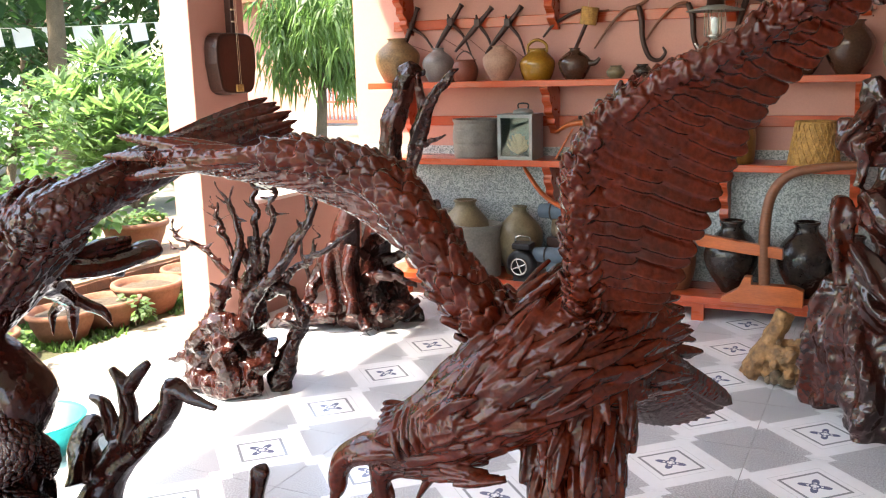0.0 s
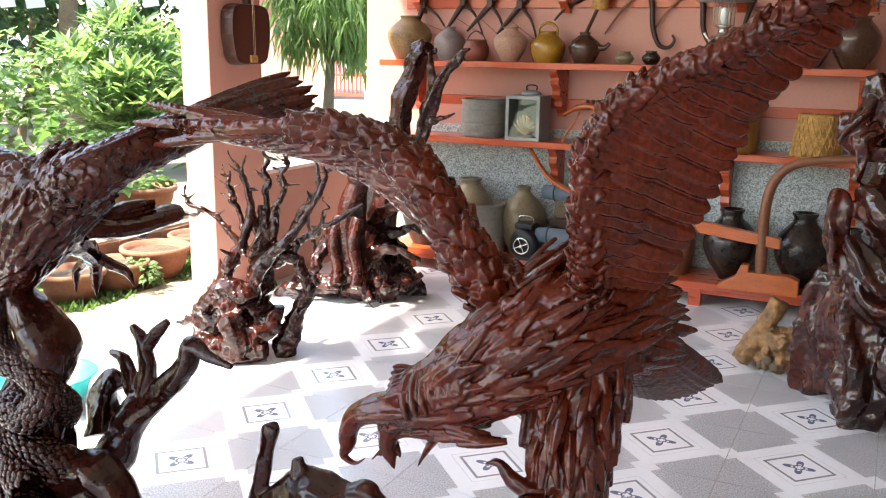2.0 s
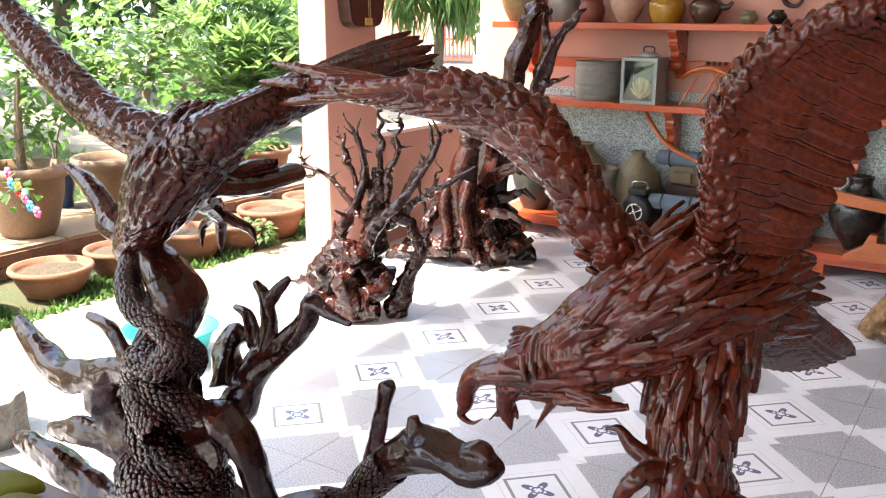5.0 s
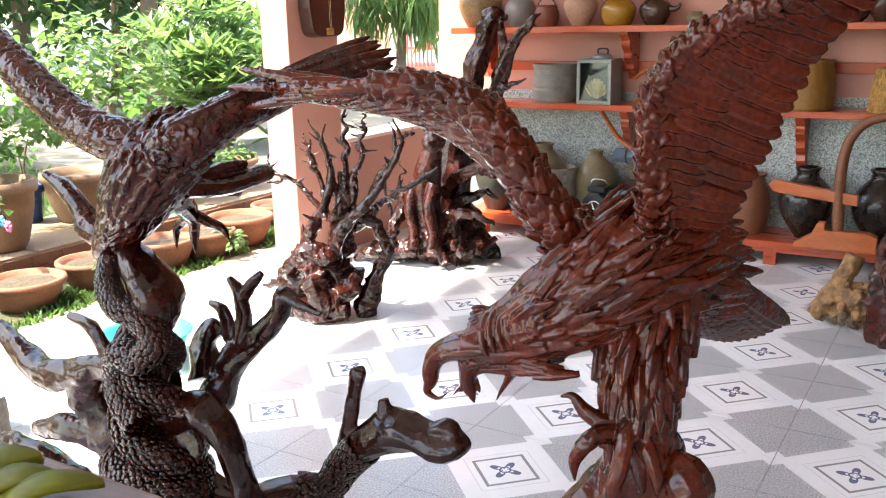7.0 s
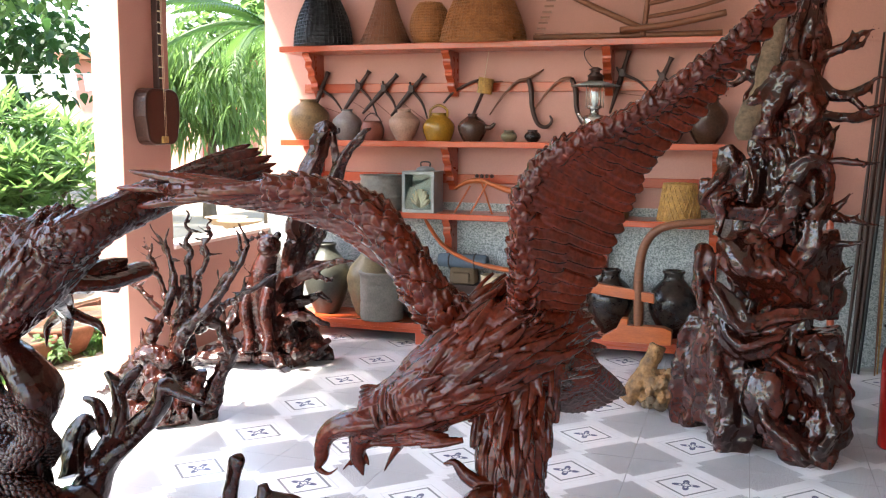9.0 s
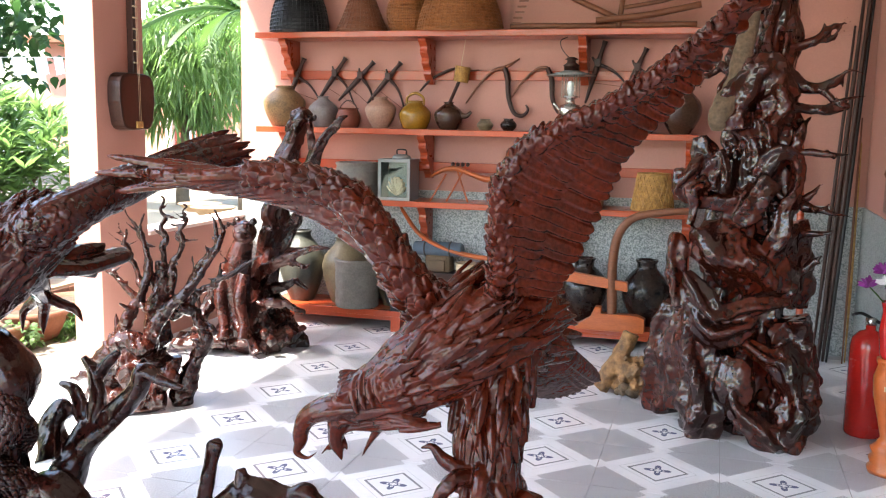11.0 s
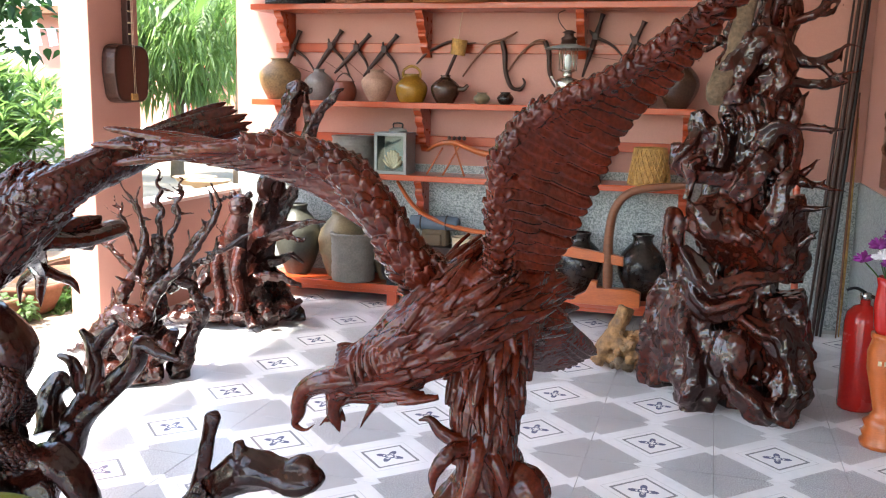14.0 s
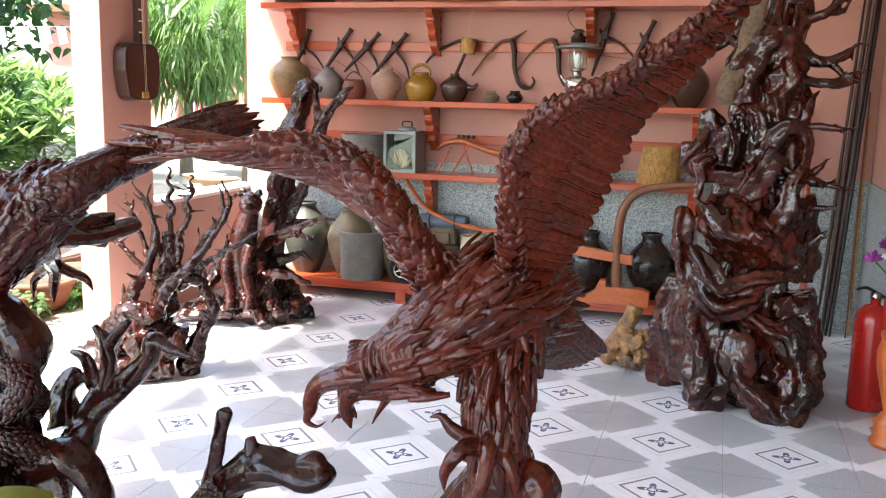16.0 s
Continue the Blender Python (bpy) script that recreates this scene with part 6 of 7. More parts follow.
def crossbow(x, z, lean, ln, flip=1):
    """A wooden crossbow hung aslant: tapered stock, trigger block, bow stave and cord."""
    e = empty("crossbow", (x, WALL_Y - 0.05, z), "dark wooden crossbow hanging aslant on the wall rail", "crossbow", "crossbows on the wall")
    d = Vector((math.sin(lean), 0, math.cos(lean)))
    bm = bmesh.new()
    q = [d * (ln * u) for u in (-0.55, -0.2, 0.1, 0.38, 0.5)]
    tube(bm, [(*q[0], 0.008), (*q[1], 0.016), (*q[2], 0.019), (*q[3], 0.013), (*q[4], 0.020)], 16, 8, 0.05, 30)
    part("stock", bm, DARKTOOL, e, smooth=True)
    n = Vector((d.z, 0, -d.x)) * flip
    c = d * ln * 0.12
    bm = bmesh.new()
    tube(bm, [(*(c - n * 0.05 + d * 0.03), 0.006), (*c, 0.012), (*(c + n * 0.12 - d * 0.02), 0.009), (*(c + n * 0.24 - d * 0.09), 0.005)], 14, 7)
    part("stave", bm, DARKTOOL, e, smooth=True)
    part("trigger_block", boxes((c.x - 0.02, c.x + 0.02, -0.028, 0.01, c.z - 0.02, c.z + 0.03)), DARKTOOL, e, bevel=0.004)
    bm = bmesh.new()
    tube(bm, [(*(c + n * 0.24 - d * 0.09), 0.002), (*(d * ln * -0.2), 0.002)], 4, 4)
    part("cord", bm, BAMBOO, e)


for x, z, lean in ((-2.29, 1.70, 0.42), (-2.00, 1.72, 0.62), (-1.81, 1.71, 0.78), (-1.60, 1.70, 0.72)):
    crossbow(x, z, lean, 0.36)
crossbow(-0.13, 1.78, 0.28, 0.40)
crossbow(0.12, 1.76, 0.42, 0.36)


def wooden_hook(pts, label):
    e = empty("wooden_hook", (0, 0, 0), label, "hook", "reaping hooks on the wall")
    bm = bmesh.new()
    tube(bm, pts[0], 26, 8, 0.06, 30)
    part("crook", bm, DARKTOOL, e, smooth=True)
    bm = bmesh.new()
    tube(bm, pts[1], 14, 7, 0.05, 30)
    part("arm", bm, BAMBOO, e, smooth=True)


Y = WALL_Y - 0.045
wooden_hook(([(-0.74, Y, 1.80, 0.016), (-0.72, Y, 1.72, 0.018), (-0.71, Y, 1.60, 0.016), (-0.67, Y, 1.50, 0.015), (-0.61, Y, 1.48, 0.012), (-0.575, Y, 1.52, 0.010), (-0.59, Y, 1.555, 0.006)],
             [(-1.01, Y + 0.01, 1.56, 0.006), (-0.92, Y, 1.68, 0.008), (-0.82, Y, 1.78, 0.010), (-0.74, Y, 1.80, 0.012), (-0.64, Y + 0.01, 1.86, 0.005)]), "dark curved wooden reaping hook on the wall")
wooden_hook(([(-0.45, Y, 1.80, 0.016), (-0.42, Y, 1.72, 0.018), (-0.41, Y, 1.60, 0.016), (-0.37, Y, 1.51, 0.013), (-0.32, Y, 1.49, 0.010)],
             [(-0.71, Y + 0.015, 1.58, 0.006), (-0.62, Y, 1.70, 0.008), (-0.52, Y, 1.79, 0.010), (-0.45, Y, 1.80, 0.012)]), "dark curved wooden reaping hook on the wall")
wooden_hook(([(-1.06, Y, 1.80, 0.008), (-1.14, Y, 1.78, 0.010), (-1.26, Y, 1.72, 0.010), (-1.34, Y, 1.64, 0.007)], [(-1.06, Y, 1.79, 0.008), (-0.98, Y, 1.78, 0.006), (-0.92, Y, 1.785, 0.004)]), "thin curved wooden hook on the wall rail")

g = empty("bamboo_cup", (-1.03, 2.27, 1.70), "small tan bamboo cup hung from a string", "cup")
bm = bmesh.new()
lathe(bm, [(0.046, 0.0), (0.05, 0.004), (0.052, 0.10), (0.055, 0.105), (0.048, 0.105), (0.045, 0.01)], 20, m=Matrix.Rotation(0.15, 3, "Y"))
part("cup", bm, WEAVE, g, smooth=True)
bm = bmesh.new()
tube(bm, [(0.0, 0, 0.10, 0.002), (0.03, 0.0, 0.284, 0.002)], 4, 5)
part("string", bm, PARCH, g)
bm = bmesh.new()
tube(bm, [(-0.06, -0.06, -0.145, 0.012), (-0.03, -0.02, -0.05, 0.012), (0.0, 0.0, 0.03, 0.012)], 8, 8)
part("stem", bm, DARKTOOL, g, smooth=True)


def pressure_lantern(x, y, z):
    e = empty("pressure_lantern", (x, y, z), "old chrome pressure lantern hanging from the shelf", "lantern")
    bm = bmesh.new()
    lathe(bm, [(0.066, 0.0), (0.074, 0.01), (0.074, 0.06), (0.064, 0.085), (0.03, 0.095), (0.03, 0.125), (0.05, 0.135), (0.05, 0.145)], 28)
    part("tank", bm, CHROME, e, smooth=True)
    bm = bmesh.new()
    lathe(bm, [(0.046, 0.146), (0.052, 0.18), (0.052, 0.25), (0.046, 0.275)], 24)
    ob = part("chimney_glass", bm, GLASS, e, smooth=True)
    ob.visible_shadow = False
    for i in range(6):
        a = math.tau * i / 6
        bm = bmesh.new()
        tube(bm, [(0.056 * math.cos(a), 0.056 * math.sin(a), 0.135, 0.003), (0.056 * math.cos(a), 0.056 * math.sin(a), 0.29, 0.003)], 3, 6)
        part("guard_rod", bm, CHROME, e)
    bm = bmesh.new()
    lathe(bm, [(0.012, 0.146), (0.022, 0.19), (0.018, 0.23), (0.005, 0.24)], 14)
    part("mantle", bm, CLOTH, e, smooth=True)
    bm = bmesh.new()
    lathe(bm, [(0.05, 0.285), (0.155, 0.272), (0.157, 0.276), (0.06, 0.30), (0.05, 0.305)], 32)
    part("shade", bm, GREYMETAL, e, smooth=True)
    bm = bmesh.new()
    lathe(bm, [(0.05, 0.30), (0.046, 0.33), (0.055, 0.335), (0.03, 0.355), (0.028, 0.37), (0.045, 0.375), (0.02, 0.39), (0.0, 0.392)], 24)
    part("hood", bm, DARKTOOL, e, smooth=True)
    bm = bmesh.new()
    tube(bm, [(0.05, 0, 0.33, 0.003), (-0.05, 0, 0.42, 0.003), (-0.075, 0, 0.49, 0.003), (-0.03, 0.0, 0.515, 0.003)], 12, 6)
    part("bail", bm, BLACKMETAL, e)
    bm = bmesh.new()
    tube(bm, [(-0.06, -0.02, 0.05, 0.012), (-0.085, -0.03, 0.08, 0.009), (-0.10, -0.03, 0.10, 0.012)], 6, 8)
    part("pump_knob", bm, CHROME, e, smooth=True)


pressure_lantern(-0.26, 2.14, 1.465)

# glazed tin case with shells
case = empty("display_case", (-1.43, 2.06, S3), "grey tin lantern case with glass front and cream shells inside", "display case")
part("frame", boxes((-0.115, 0.115, 0.0, 0.02, 0.0, 0.022), (-0.115, 0.115, 0.0, 0.02, 0.258, 0.28), (-0.115, -0.093, 0.0, 0.02, 0.022, 0.258), (0.093, 0.115, 0.0, 0.02, 0.022, 0.258)), GREYMETAL, case, bevel=0.002)
part("side", boxes((-0.115, -0.108, 0.02, 0.2, 0.0, 0.28)), GREYMETAL, case)
part("side", boxes((0.108, 0.115, 0.02, 0.2, 0.0, 0.28)), GREYMETAL, case)
part("base", boxes((-0.108, 0.108, 0.02, 0.2, 0.0, 0.008)), GREYMETAL, case)
part("lid", boxes((-0.108, 0.108, 0.02, 0.2, 0.272, 0.28)), GREYMETAL, case)
part("back", boxes((-0.108, 0.108, 0.192, 0.2, 0.008, 0.272)), TEALPAINT, case, "faded teal painted back panel")
pn = part("pane", boxes((-0.093, 0.093, 0.008, 0.011, 0.022, 0.258)), GLASS, case)
pn.visible_shadow = False
bm = bmesh.new()
lathe(bm, [(0.065, 0.28), (0.06, 0.30), (0.03, 0.312), (0.0, 0.314)], 20, (0.02, 0.10, 0))
part("cap", bm, GREYMETAL, case, smooth=True)
bm = bmesh.new()
tube(bm, [(-0.012, 0.10, 0.31, 0.005), (-0.010, 0.10, 0.34, 0.005), (0.05, 0.10, 0.34, 0.005), (0.052, 0.10, 0.31, 0.005)], 12, 6)
part("cap_handle", bm, BLACKMETAL, case)
for i in range(8):
    a = -1.1 + 0.32 * i
    bm = bmesh.new()
    tube(bm, [(0.0, 0.06, 0.03, 0.004), (math.sin(a) * 0.045, 0.05, 0.034 + abs(math.cos(a)) * 0.06, 0.022), (math.sin(a) * 0.075, 0.05, 0.04 + abs(math.cos(a)) * 0.12, 0.014)], 8, 7, flat=0.4)
    part("shell", bm, PARCH, case, "cream shell", smooth=True)


def basket(x, y, z, r0, r1, h, material, label, kind="round", ribs=40, rows=12, mid=None):
    """A woven basket: upright ribs and hoops standing proud of an inner skin."""
    e = empty("basket", (x, y, z), label, "basket", "baskets on the shelves")

    def rad(u):
        if mid:
            return r0 * (1 - u) ** 2 + 2 * mid * u * (1 - u) + r1 * u * u
        return r0 + (r1 - r0) * u
    bm = bmesh.new()
    lathe(bm, [(rad(u / 10) * 0.97, h * u / 10) for u in range(11)] + [(rad(1) * 0.9, h), (rad(0.6) * 0.9, h * 0.6)], 32)
    part("wall", bm, material, e, smooth=True)
    bm = bmesh.new()
    for i in range(ribs):
        a = math.tau * i / ribs
        for s in ((-1, 1) if kind == "cross" else (0,)):
            pts = []
            for k in range(7):
                u = k / 6
                b = a + s * u * 0.8
                pts.append((rad(u) * math.cos(b), rad(u) * math.sin(b), h * u, 0.0035 if kind != "cross" else 0.0055))
            tube(bm, pts, 6, 4)
    part("ribs", bm, material, e)
    for k in range(rows if kind != "cross" else 2):
        u = (k + 0.5) / rows if kind != "cross" else k * 0.97 + 0.01
        bm = bmesh.new()
        n = 28
        ring = [(rad(u) * 1.01 * math.cos(math.tau * i / n), rad(u) * 1.01 * math.sin(math.tau * i / n), h * u, 0.0035 if kind != "cross" else 0.006) for i in range(n + 1)]
        tube(bm, ring, n, 4, cap=False)
        part("hoop", bm, material, e)
    return e


basket(0.285, 2.19, S3, 0.135, 0.10, 0.235, WEAVE, "golden woven bamboo basket with crisscross weave", "cross", 22)
basket(-1.72, 2.20, S1, 0.185, 0.055, 0.34, BAMBOO, "brown bell-shaped openwork fish trap", "round", 34, 12, 0.10)
basket(-1.40, 2.22, S1, 0.10, 0.075, 0.28, WEAVE2, "reddish woven bamboo jar basket", "round", 30, 16, 0.19)
basket(-1.02, 2.20, S1, 0.29, 0.13, 0.40, WEAVE2, "large flared reddish woven bamboo basket", "round", 54, 20, 0.26)
basket(-2.19, 2.20, S1, 0.205, 0.10, 0.36, BLACKMETAL, "dark bell-shaped basket with blackened rim", "round", 40, 14, 0.21)

frame_ob = empty("bamboo_loom", (0, 0, 0), "smoked bamboo loom frame lying on the top shelf", "frame")
for pts in ([(-0.68, 2.20, S1 + 0.03, 0.022), (-0.1, 2.22, S1 + 0.03, 0.022), (0.5, 2.2, S1 + 0.03, 0.022)],
            [(-0.66, 2.25, S1 + 0.40, 0.02), (-0.3, 2.24, S1 + 0.22, 0.02), (0.0, 2.22, S1 + 0.08, 0.02)],
            [(-0.12, 2.18, S1 + 0.06, 0.022), (0.2, 2.18, S1 + 0.09, 0.022), (0.52, 2.18, S1 + 0.15, 0.022)],
            [(0.02, 2.2, S1 + 0.02, 0.018), (0.04, 2.2, S1 + 0.2, 0.018), (0.05, 2.2, S1 + 0.4, 0.018)],
            [(0.05, 2.2, S1 + 0.14, 0.014), (0.3, 2.2, S1 + 0.18, 0.014), (0.52, 2.2, S1 + 0.24, 0.014)],
            [(0.05, 2.2, S1 + 0.22, 0.014), (0.3, 2.2, S1 + 0.27, 0.014), (0.52, 2.2, S1 + 0.33, 0.014)]):
    bm = bmesh.new()
    tube(bm, pts, 14, 9, 0.05, 15)
    part("bamboo_pole", bm, BAMBOO, frame_ob, smooth=True)
for i in range(7):
    part("slat", boxes((-0.66 + 0.012 * i, -0.60 + 0.012 * i, 2.14, 2.15, S1 + 0.04 + 0.035 * i, S1 + 0.052 + 0.035 * i)), BAMBOO, frame_ob)


def yoke(pts, label, y0=0.0):
    e = empty("wooden_yoke", (0, 0, 0), label, "yoke")
    bm = bmesh.new()
    tube(bm, pts, 26, 10, 0.03, 12, flat=0.6)
    part("beam", bm, ORANGEWOOD, e, smooth=True)
    return e


y1 = yoke([(-1.22, 2.22, 1.05, 0.010), (-1.14, 2.22, 1.10, 0.026), (-1.04, 2.22, 1.115, 0.032), (-0.94, 2.22, 1.085, 0.028), (-0.82, 2.22, 1.05, 0.040), (-0.64, 2.22, 1.03, 0.048), (-0.5, 2.22, 1.05, 0.030)], "varnished orange carved wooden yoke leaning on the shelf")
for a, b in (((-1.10, 2.20, 1.08), (-1.20, 2.16, S3)), ((-1.02, 2.20, 1.10), (-0.93, 2.15, S3)), ((-0.98, 2.20, 1.10), (-1.08, 2.14, S3))):
    bm = bmesh.new()
    tube(bm, [(*a, 0.007), (*b, 0.007)], 6, 6)
    part("peg", bm, ORANGEWOOD, y1, smooth=True)
bm = bmesh.new()
for i in range(4):
    ball(bm, (-1.06 + 0.035 * i, 2.22, 1.145), 0.016, 1)
part("knob_crest", bm, DARKTOOL, y1, smooth=True)
yoke([(-1.44, 2.22, 0.86, 0.010), (-1.40, 2.20, 0.80, 0.020), (-1.28, 2.18, 0.66, 0.024), (-1.10, 2.18, 0.57, 0.026), (-0.85, 2.18, 0.52, 0.028), (-0.66, 2.18, 0.52, 0.026), (-0.55, 2.20, 0.46, 0.02)], "curved varnished orange yoke hanging below the shelf")

# wooden plough on the bench
pl = empty("plough", (0, 1.93, BT), "varnished orange wooden plough standing on the bench", "plough")
bm = bmesh.new()
tube(bm, [(0.085, 0, 0.06, 0.030), (0.08, 0, 0.22, 0.032), (0.075, 0, 0.42, 0.030), (0.10, 0, 0.60, 0.028), (0.18, 0, 0.71, 0.026), (0.32, 0, 0.755, 0.024), (0.56, 0, 0.78, 0.020)], 36, 10, 0.03, 8)
part("handle", bm, BAMBOO, pl, smooth=True)
bm = bmesh.new()
v = [(-0.30, 0.345), (-0.27, 0.375), (0.175, 0.315), (0.175, 0.255), (-0.27, 0.305)]
fa = [bm.verts.new((x, -0.022, z)) for x, z in v]
fb = [bm.verts.new((x, 0.022, z)) for x, z in v]
bm.faces.new(fa[::-1])
bm.faces.new(fb)
for i in range(5):
    j = (i + 1) % 5
    bm.faces.new((fa[i], fa[j], fb[j], fb[i]))
bmesh.ops.recalc_face_normals(bm, faces=bm.faces)
part("beam", bm, ORANGEWOOD, pl, bevel=0.004)
bm = bmesh.new()
v = [(-0.14, 0.0), (0.29, 0.0), (0.29, 0.09), (0.24, 0.11), (0.02, 0.11), (0.02, 0.15), (-0.02, 0.15), (-0.05, 0.08), (-0.14, 0.025)]
fa = [bm.verts.new((x, -0.035, z)) for x, z in v]
fb = [bm.verts.new((x, 0.035, z)) for x, z in v]
bm.faces.new(fa[::-1])
bm.faces.new(fb)
for i in range(len(v)):
    j = (i + 1) % len(v)
    bm.faces.new((fa[i], fa[j], fb[j], fb[i]))
bmesh.ops.recalc_face_normals(bm, faces=bm.faces)
part("share", bm, ORANGEWOOD, pl, bevel=0.004)


def backpack(x, y, z, body, label):
    e = empty("backpack", (x, y, z), label, "backpack", "old backpacks on the bench")
    bm = bmesh.new()
    box(bm, -0.10, 0.10, -0.06, 0.06, 0.0, 0.135)
    for v in bm.verts:
        v.co.x *= 1 - 0.1 * (v.co.z > 0.1)
    part("bag", bm, body, e, bevel=0.03)
    bm = bmesh.new()
    tube(bm, [(-0.155, -0.03, 0.165, 0.030), (-0.15, -0.03, 0.165, 0.048), (0.15, -0.03, 0.165, 0.048), (0.155, -0.03, 0.165, 0.030)], 10, 14, 0.04, 14)
    part("bedroll", bm, BLUECANVAS, e, "rolled grey-blue canvas", smooth=True)
    for sx in (-0.09, 0.09):
        bm = bmesh.new()
        n = 14
        tube(bm, [(sx, -0.03 + 0.051 * math.cos(math.tau * i / n), 0.165 + 0.051 * math.sin(math.tau * i / n), 0.006) for i in range(n + 1)], n, 5, cap=False)
        part("strap", bm, STRAP, e)
    part("pocket", boxes((-0.06, 0.06, -0.085, -0.06, 0.015, 0.09)), body, e, bevel=0.01)
    return e


backpack(-1.15, 2.24, BT + 0.25, OLIVECANVAS, "brown canvas backpack with rolled blanket on top")
backpack(-1.13, 2.08, BT, BLUECANVAS, "grey-blue canvas backpack with rolled blanket")
part("box", boxes((-0.12, 0.12, -0.07, 0.1, 0, 0.248)), DARKTOOL, empty("wooden_box", (-1.15, 2.26, BT), "plain dark wooden box on the bench", "box"), bevel=0.005)
fan = empty("hand_siren", (-1.365, 2.02, BT), "dark metal hand-cranked siren with chrome wheel", "siren")
bm = bmesh.new()
lathe(bm, [(0.05, -0.07), (0.088, -0.06), (0.092, 0.0), (0.092, 0.05), (0.07, 0.06)], 24, (0, 0, 0.11), Matrix.Rotation(math.pi / 2, 3, "X"))
part("housing", bm, BLACKMETAL, fan, smooth=True)
bm = bmesh.new()
n = 20
tube(bm, [(0.05 * math.cos(math.tau * i / n), -0.075, 0.10 + 0.05 * math.sin(math.tau * i / n), 0.006) for i in range(n + 1)], n, 6, cap=False)
for i in range(4):
    a = math.tau * i / 4 + 0.4
    tube(bm, [(0, -0.075, 0.10, 0.005), (0.05 * math.cos(a), -0.075, 0.10 + 0.05 * math.sin(a), 0.005)], 3, 5)
ball(bm, (0, -0.078, 0.10), 0.014, 2)
part("wheel", bm, CHROME, fan, smooth=True)
part("foot", boxes((-0.05, 0.05, -0.05, 0.06, 0.0, 0.03)), BLACKMETAL, fan, bevel=0.004)
part("cap", boxes((-0.06, 0.06, -0.05, 0.06, 0.20, 0.24)), BLACKMETAL, fan, bevel=0.01)
bm = bmesh.new()
tube(bm, [(-0.05, 0, 0.235, 0.006), (-0.04, 0, 0.275, 0.006), (0.04, 0, 0.275, 0.006), (0.05, 0, 0.235, 0.006)], 12, 6)
part("carry_handle", bm, CHROME, fan)

# lute on the pillar
lute = empty("lute", (-2.745, 0.97, 1.345), "dark wooden long-necked lute with square body hung on the pillar", "lute")
bm = bmesh.new()
k = 28
rim = []
for i in range(k):
    a = math.tau * i / k
    c, s = math.cos(a), math.sin(a)
    rim.append((math.copysign(abs(c) ** 0.45, c) * 0.175 * (1 - 0.08 * (s < 0)), 0.175 + math.copysign(abs(s) ** 0.45, s) * 0.172))
f0 = [bm.verts.new((0.0, y, z)) for y, z in rim]
f1 = [bm.verts.new((0.085, y * 0.97, 0.175 + (z - 0.175) * 0.97)) for y, z in rim]
bm.faces.new(f0[::-1])
bm.faces.new(f1)
for i in range(k):
    j = (i + 1) % k
    bm.faces.new((f0[i], f0[j], f1[j], f1[i]))
bmesh.ops.recalc_face_normals(bm, faces=bm.faces)
part("body", bm, DARKTOOL, lute, bevel=0.006)
bm = bmesh.new()
k0 = [bm.verts.new((0.0862, y * 0.86, 0.175 + (z - 0.175) * 0.88)) for y, z in rim]
bm.faces.new(k0)
part("soundboard", bm, mat("red_brown_soundboard", (0.09, 0.022, 0.014), rough=0.35, vary=0.4, scale=5, bump=0.1, stretch=(6, 6, 0.6)), lute)
neck = part("neck", boxes((0.03, 0.075, -0.016, 0.016, 0.34, 1.05)), DARKTOOL, lute, bevel=0.005)
for i in range(9):
    part("fret", boxes((0.074, 0.084, -0.017, 0.017, 0.40 + 0.065 * i, 0.408 + 0.065 * i)), PARCH, neck)
part("bridge", boxes((0.086, 0.10, -0.03, 0.03, 0.02, 0.06)), WEAVE, lute, "pale wooden bridge", bevel=0.004)
for sy in (-0.007, 0.007):
    bm = bmesh.new()
    tube(bm, [(0.10, sy, 0.06, 0.0012), (0.088, sy, 1.0, 0.0012)], 2, 4)
    part("string", bm, PARCH, lute)

# poles in the corner
for k, (x0, x1, y1, h, r, m) in enumerate(((1.33, 1.46, 2.345, 2.25, 0.017, DARKTOOL), (1.36, 1.50, 2.34, 2.35, 0.018, DARKTOOL), (1.30, 1.42, 2.345, 2.05, 0.012, DARKTOOL), (1.38, 1.52, 2.35, 2.3, 0.014, BLACKMETAL), (1.34, 1.44, 2.33, 1.9, 0.014, DARKTOOL),
                                            (1.49, 1.505, 2.34, 1.35, 0.009, WEAVE), (1.47, 1.50, 2.345, 1.5, 0.008, BAMBOO))):
    bm = bmesh.new()
    tube(bm, [(x0, 2.16 + 0.02 * (k % 3), 0.0, r * 0.5), (x0 * 0.6 + x1 * 0.4, 2.24, h * 0.4, r), (x1, y1, h, r * 0.6)], 14, 8, 0.08, 10)
    tagged(mesh_ob("pole", bm, m, smooth=True), "long thin pole leaning in the corner" if m is not DARKTOOL else "long dark wooden spear leaning in the corner", "pole", "poles in the corner")
bm = bmesh.new()
tube(bm, [(1.22, 2.12, 0.0, 0.022), (1.19, 2.24, 0.7, 0.024), (1.155, 2.34, 1.38, 0.022)], 12, 8, 0.04, 8)
tagged(mesh_ob("pole", bm, REDWOOD, smooth=True), "thick red-brown wooden post leaning on the wall", "pole", "poles in the corner")
tagged(mesh_ob("conduit", boxes((1.07, 1.10, WALL_Y - 0.016, WALL_Y - 0.002, 0.95, 3.4)), PINK, bevel=0.003), "pink painted cable conduit on the wall", "conduit", kind="structure")
tagged(mesh_ob("conduit", boxes((1.10, RIGHT_X, WALL_Y - 0.014, WALL_Y - 0.002, 2.0, 2.02)), PINK, bevel=0.003), "pink painted cable conduit on the wall", "conduit", kind="structure")

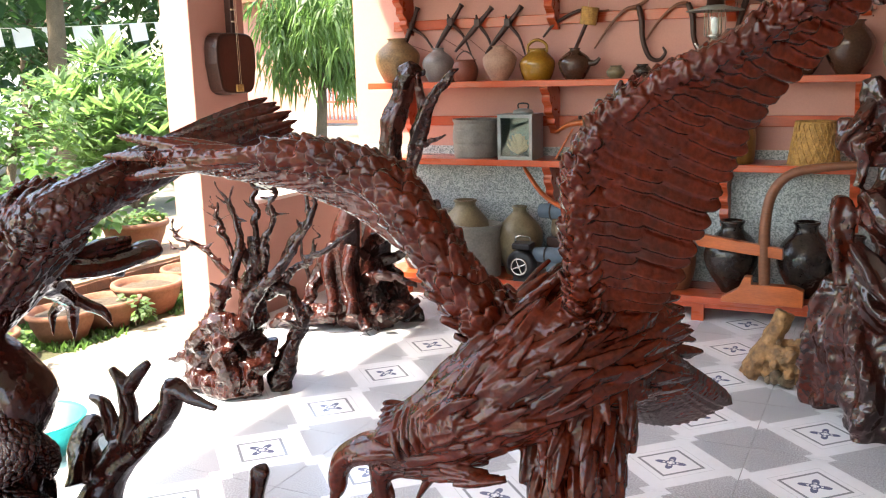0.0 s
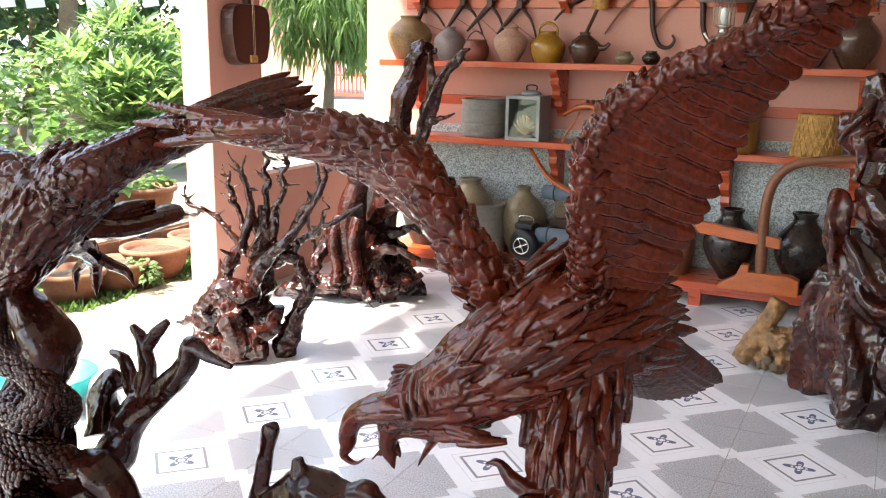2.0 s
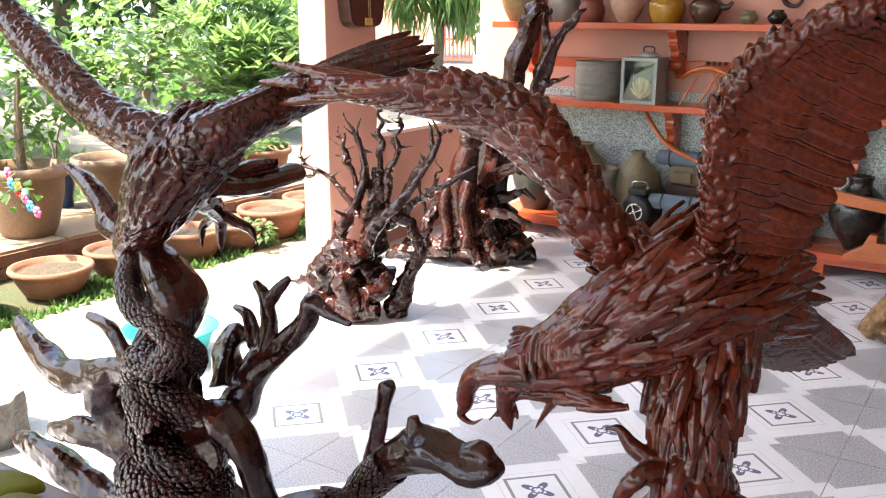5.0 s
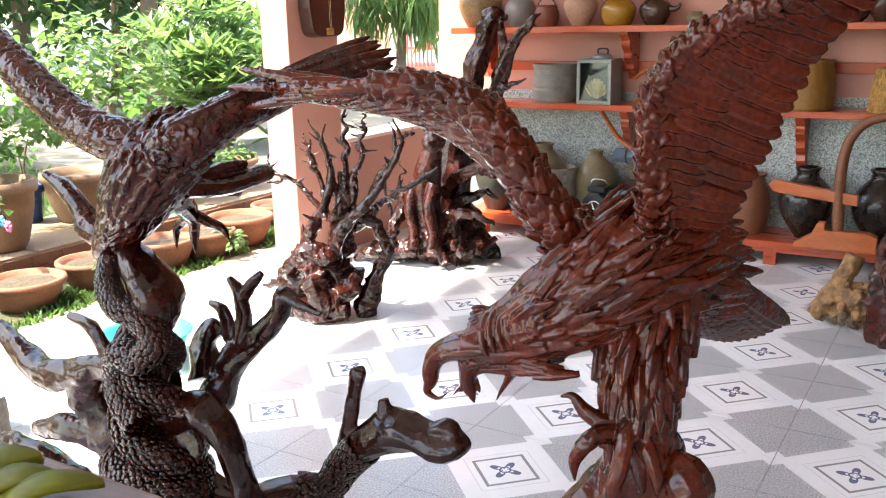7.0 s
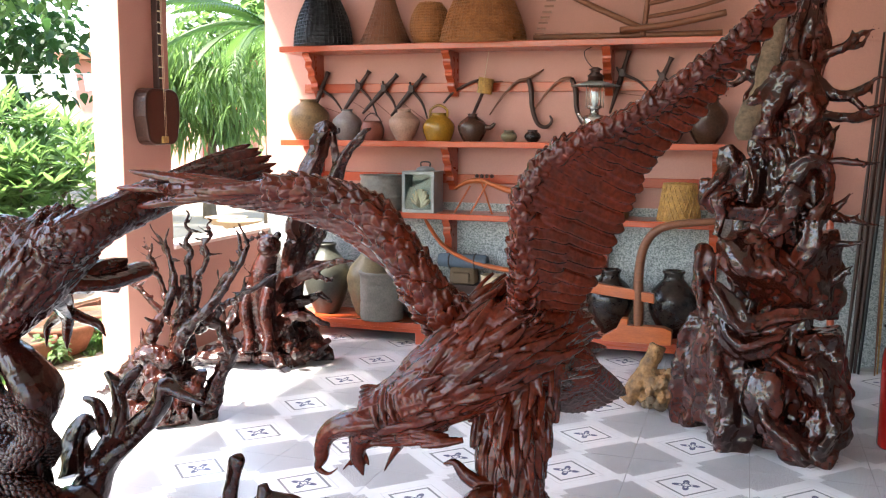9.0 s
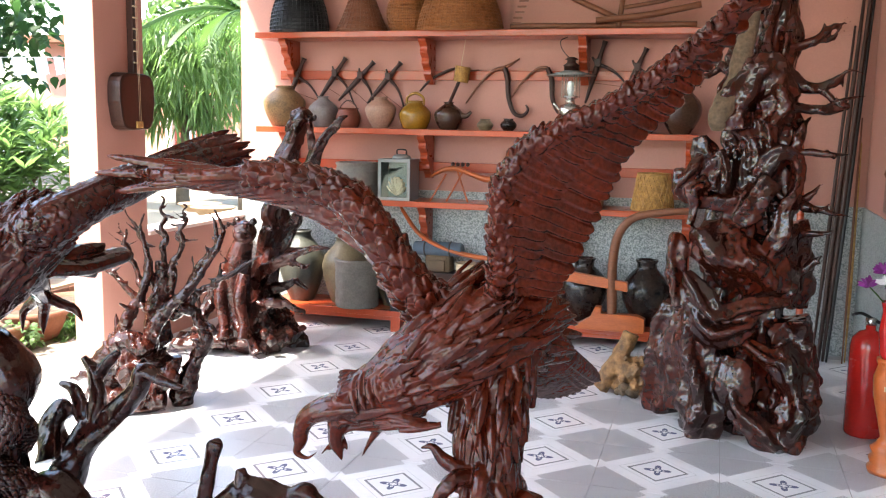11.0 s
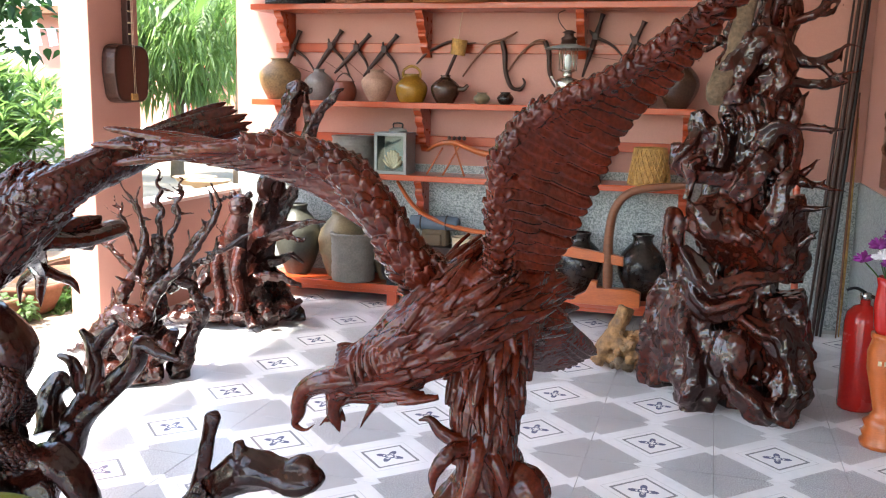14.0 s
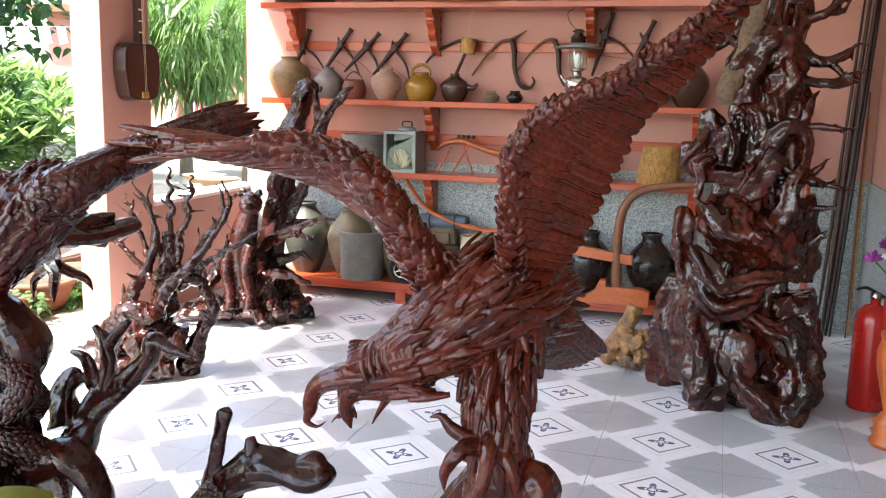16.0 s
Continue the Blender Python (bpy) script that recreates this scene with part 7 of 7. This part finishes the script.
# fire extinguisher
fx = empty("fire_extinguisher", (1.40, 0.80, 0), "red fire extinguisher standing on the tiles", "fire extinguisher")
bm = bmesh.new()
lathe(bm, [(0.080, 0.0), (0.086, 0.012), (0.086, 0.42), (0.078, 0.465), (0.05, 0.495), (0.022, 0.505), (0.022, 0.53)], 28)
part("cylinder", bm, REDENAMEL, fx, smooth=True)
bm = bmesh.new()
lathe(bm, [(0.026, 0.53), (0.026, 0.56), (0.014, 0.565)], 14)
part("valve", bm, CHROME, fx, smooth=True)
bm = bmesh.new()
tube(bm, [(0.0, 0, 0.56, 0.008), (-0.05, -0.02, 0.585, 0.008), (-0.09, -0.03, 0.575, 0.006)], 8, 6)
part("lever", bm, BLACKMETAL, fx)
bm = bmesh.new()
tube(bm, [(0.02, -0.01, 0.55, 0.009), (0.09, -0.03, 0.50, 0.009), (0.095, -0.03, 0.3, 0.009), (0.085, -0.04, 0.12, 0.012)], 14, 7)
part("hose", bm, BLACKMETAL, fx)

# turned stand with flower vase
st = empty("turned_stand", (1.435, 0.30, 0), "varnished turned wooden vase stand with carved base", "stand")
bm = bmesh.new()
lathe(bm, [(0.085, 0.0), (0.09, 0.02), (0.075, 0.035), (0.085, 0.06), (0.07, 0.08), (0.082, 0.105), (0.06, 0.125), (0.045, 0.15), (0.06, 0.22), (0.085, 0.33), (0.09, 0.41), (0.075, 0.46), (0.082, 0.475), (0.082, 0.49)], 32)
part("body", bm, ORANGEWOOD, st, smooth=True)
for i in range(3):
    part("lettering", boxes((-0.060 + 0.024 * i, -0.046 + 0.024 * i, -0.0925, -0.0895, 0.372, 0.392)), PARCH, st, "pale unreadable lettering bar")
fv = empty("flower_vase", (1.41, 0.30, 0.49), "orange vase with purple and white flowers", "vase")
bm = bmesh.new()
lathe(bm, [(0.04, 0.0), (0.05, 0.02), (0.06, 0.12), (0.05, 0.2), (0.058, 0.24), (0.05, 0.24), (0.04, 0.15)], 24)
part("vase", bm, REDENAMEL, fv, smooth=True)
PURPLE = mat("purple_petals", (0.32, 0.04, 0.30), rough=0.6, vary=0.4, scale=20, bump=0.1)
rng = random.Random(77)
for i in range(9):
    a, rr = rng.uniform(0, math.tau), rng.uniform(0.02, 0.13)
    c = Vector((rr * math.cos(a) - 0.03, rr * math.sin(a), 0.34 + rng.uniform(-0.04, 0.10)))
    bm = bmesh.new()
    for k in range(26):
        d = Vector((rng.gauss(0, 1), rng.gauss(0, 1), abs(rng.gauss(0.3, 0.8)))).normalized()
        feather(bm, c, c + d * 0.045, 0.016, (d.y, -d.x, 0.3), 0.05, 0.2, 3)
    bm2 = bmesh.new()
    tube(bm2, [(0, 0, 0.18, 0.003), (c.x * 0.6, c.y * 0.6, 0.26, 0.003), (*c, 0.003)], 6, 5)
    fl = part("flower", bm, CLOTH if i % 3 == 0 else PURPLE, fv)
    part("stem", bm2, LEAF, fl)

# carved panel on the side wall
cp = empty("carved_panel", (RIGHT_X - 0.045, 0.95, 1.0), "brown carved wooden panel hung on the side wall", "panel")
part("backing", boxes((0.0, 0.03, -0.5, 0.52, 0.0, 0.95)), BAMBOO, cp, bevel=0.006)
bm = bmesh.new()
rng = random.Random(12)
for i in range(60):
    y, z = rng.uniform(-0.46, 0.48), rng.uniform(0.04, 0.9)
    tube(bm, [(0.0, y, z, 0.010), (-0.02, y + rng.uniform(-0.05, 0.05), z + 0.03, 0.014), (0.0, y + rng.uniform(-0.08, 0.08), z + 0.06, 0.006)], 6, 6)
part("relief", bm, BAMBOO, cp, smooth=True)

# table in front with fruit
tb = empty("table", (-0.75, -2.95, 0), "brown varnished wooden table with square legs", "table")
TABLEWOOD = mat("mauve_brown_table_wood", (0.22, 0.13, 0.10), rough=0.35, vary=0.4, scale=5, bump=0.05, fine=50, stretch=(0.8, 7, 7))
part("tabletop", boxes((-0.65, 0.48, -0.40, 0.365, 0.715, 0.75)), TABLEWOOD, tb, bevel=0.008)
part("apron", boxes((-0.60, 0.43, 0.30, 0.32, 0.64, 0.715)), TABLEWOOD, tb)
for x in (-0.58, 0.41):
    for y in (-0.34, 0.29):
        part("leg", boxes((x - 0.025, x + 0.025, y - 0.025, y + 0.025, 0.0, 0.715)), TABLEWOOD, tb)
sprig = empty("leaf_sprig", (-0.52, -2.70, 0.75), "cut sprig of broad yellow-green leaves lying on the table", "leaves")
SPRIGLEAF = leaf_mat("yellowing_leaf", (0.30, 0.27, 0.03), (0.16, 0.22, 0.04))
for x0, y0, x1, y1, w, up in ((-0.08, 0.0, 0.01, 0.075, 0.06, 0.035), (-0.02, -0.02, 0.10, 0.05, 0.055, 0.022), (0.05, -0.03, 0.165, 0.07, 0.05, 0.03), (-0.02, -0.04, -0.12, 0.05, 0.05, 0.03)):
    bm = bmesh.new()
    feather(bm, (x0, y0, 0.006), (x1, y1, 0.012 + up * 0.5), w, (0.2, -0.2, 1), 0.16, 0.06, 8, 0.9)
    part("leaf", bm, SPRIGLEAF, sprig, smooth=True)
bm = bmesh.new()
tube(bm, [(-0.12, -0.05, 0.004, 0.003), (0.0, -0.03, 0.006, 0.003), (0.06, -0.03, 0.006, 0.002)], 8, 6)
part("stem", bm, LEAF3, sprig)

# sawn stump on the tiles
stp = empty("stump", (-2.32, -1.78, 0), "short weathered grey stump with fluted sides", "stump")
bm = bmesh.new()
tube(bm, [(0, 0, 0.0, 0.19), (0.0, 0.0, 0.08, 0.185), (0.0, 0.0, 0.16, 0.18)], 10, 44, 0.05, 9, ridge=11, ridge_h=0.05)
part("trunk", bm, mat("weathered_grey_wood", (0.24, 0.22, 0.20), rough=0.85, vary=0.6, scale=14, bump=0.8, fine=60), stp)

# turquoise basin behind the carving
bs = empty("plastic_basin", (-2.32, -0.88, 0), "turquoise plastic basin on the tiles", "basin")
CYAN = mat("turquoise_plastic", (0.02, 0.42, 0.42), rough=0.35, vary=0.15, scale=6, bump=0.02)
bm = bmesh.new()
lathe(bm, [(0.13, 0.0), (0.19, 0.14), (0.205, 0.145), (0.20, 0.15), (0.18, 0.14), (0.12, 0.012), (0.001, 0.012)], 28)
part("basin", bm, CYAN, bs, smooth=True)
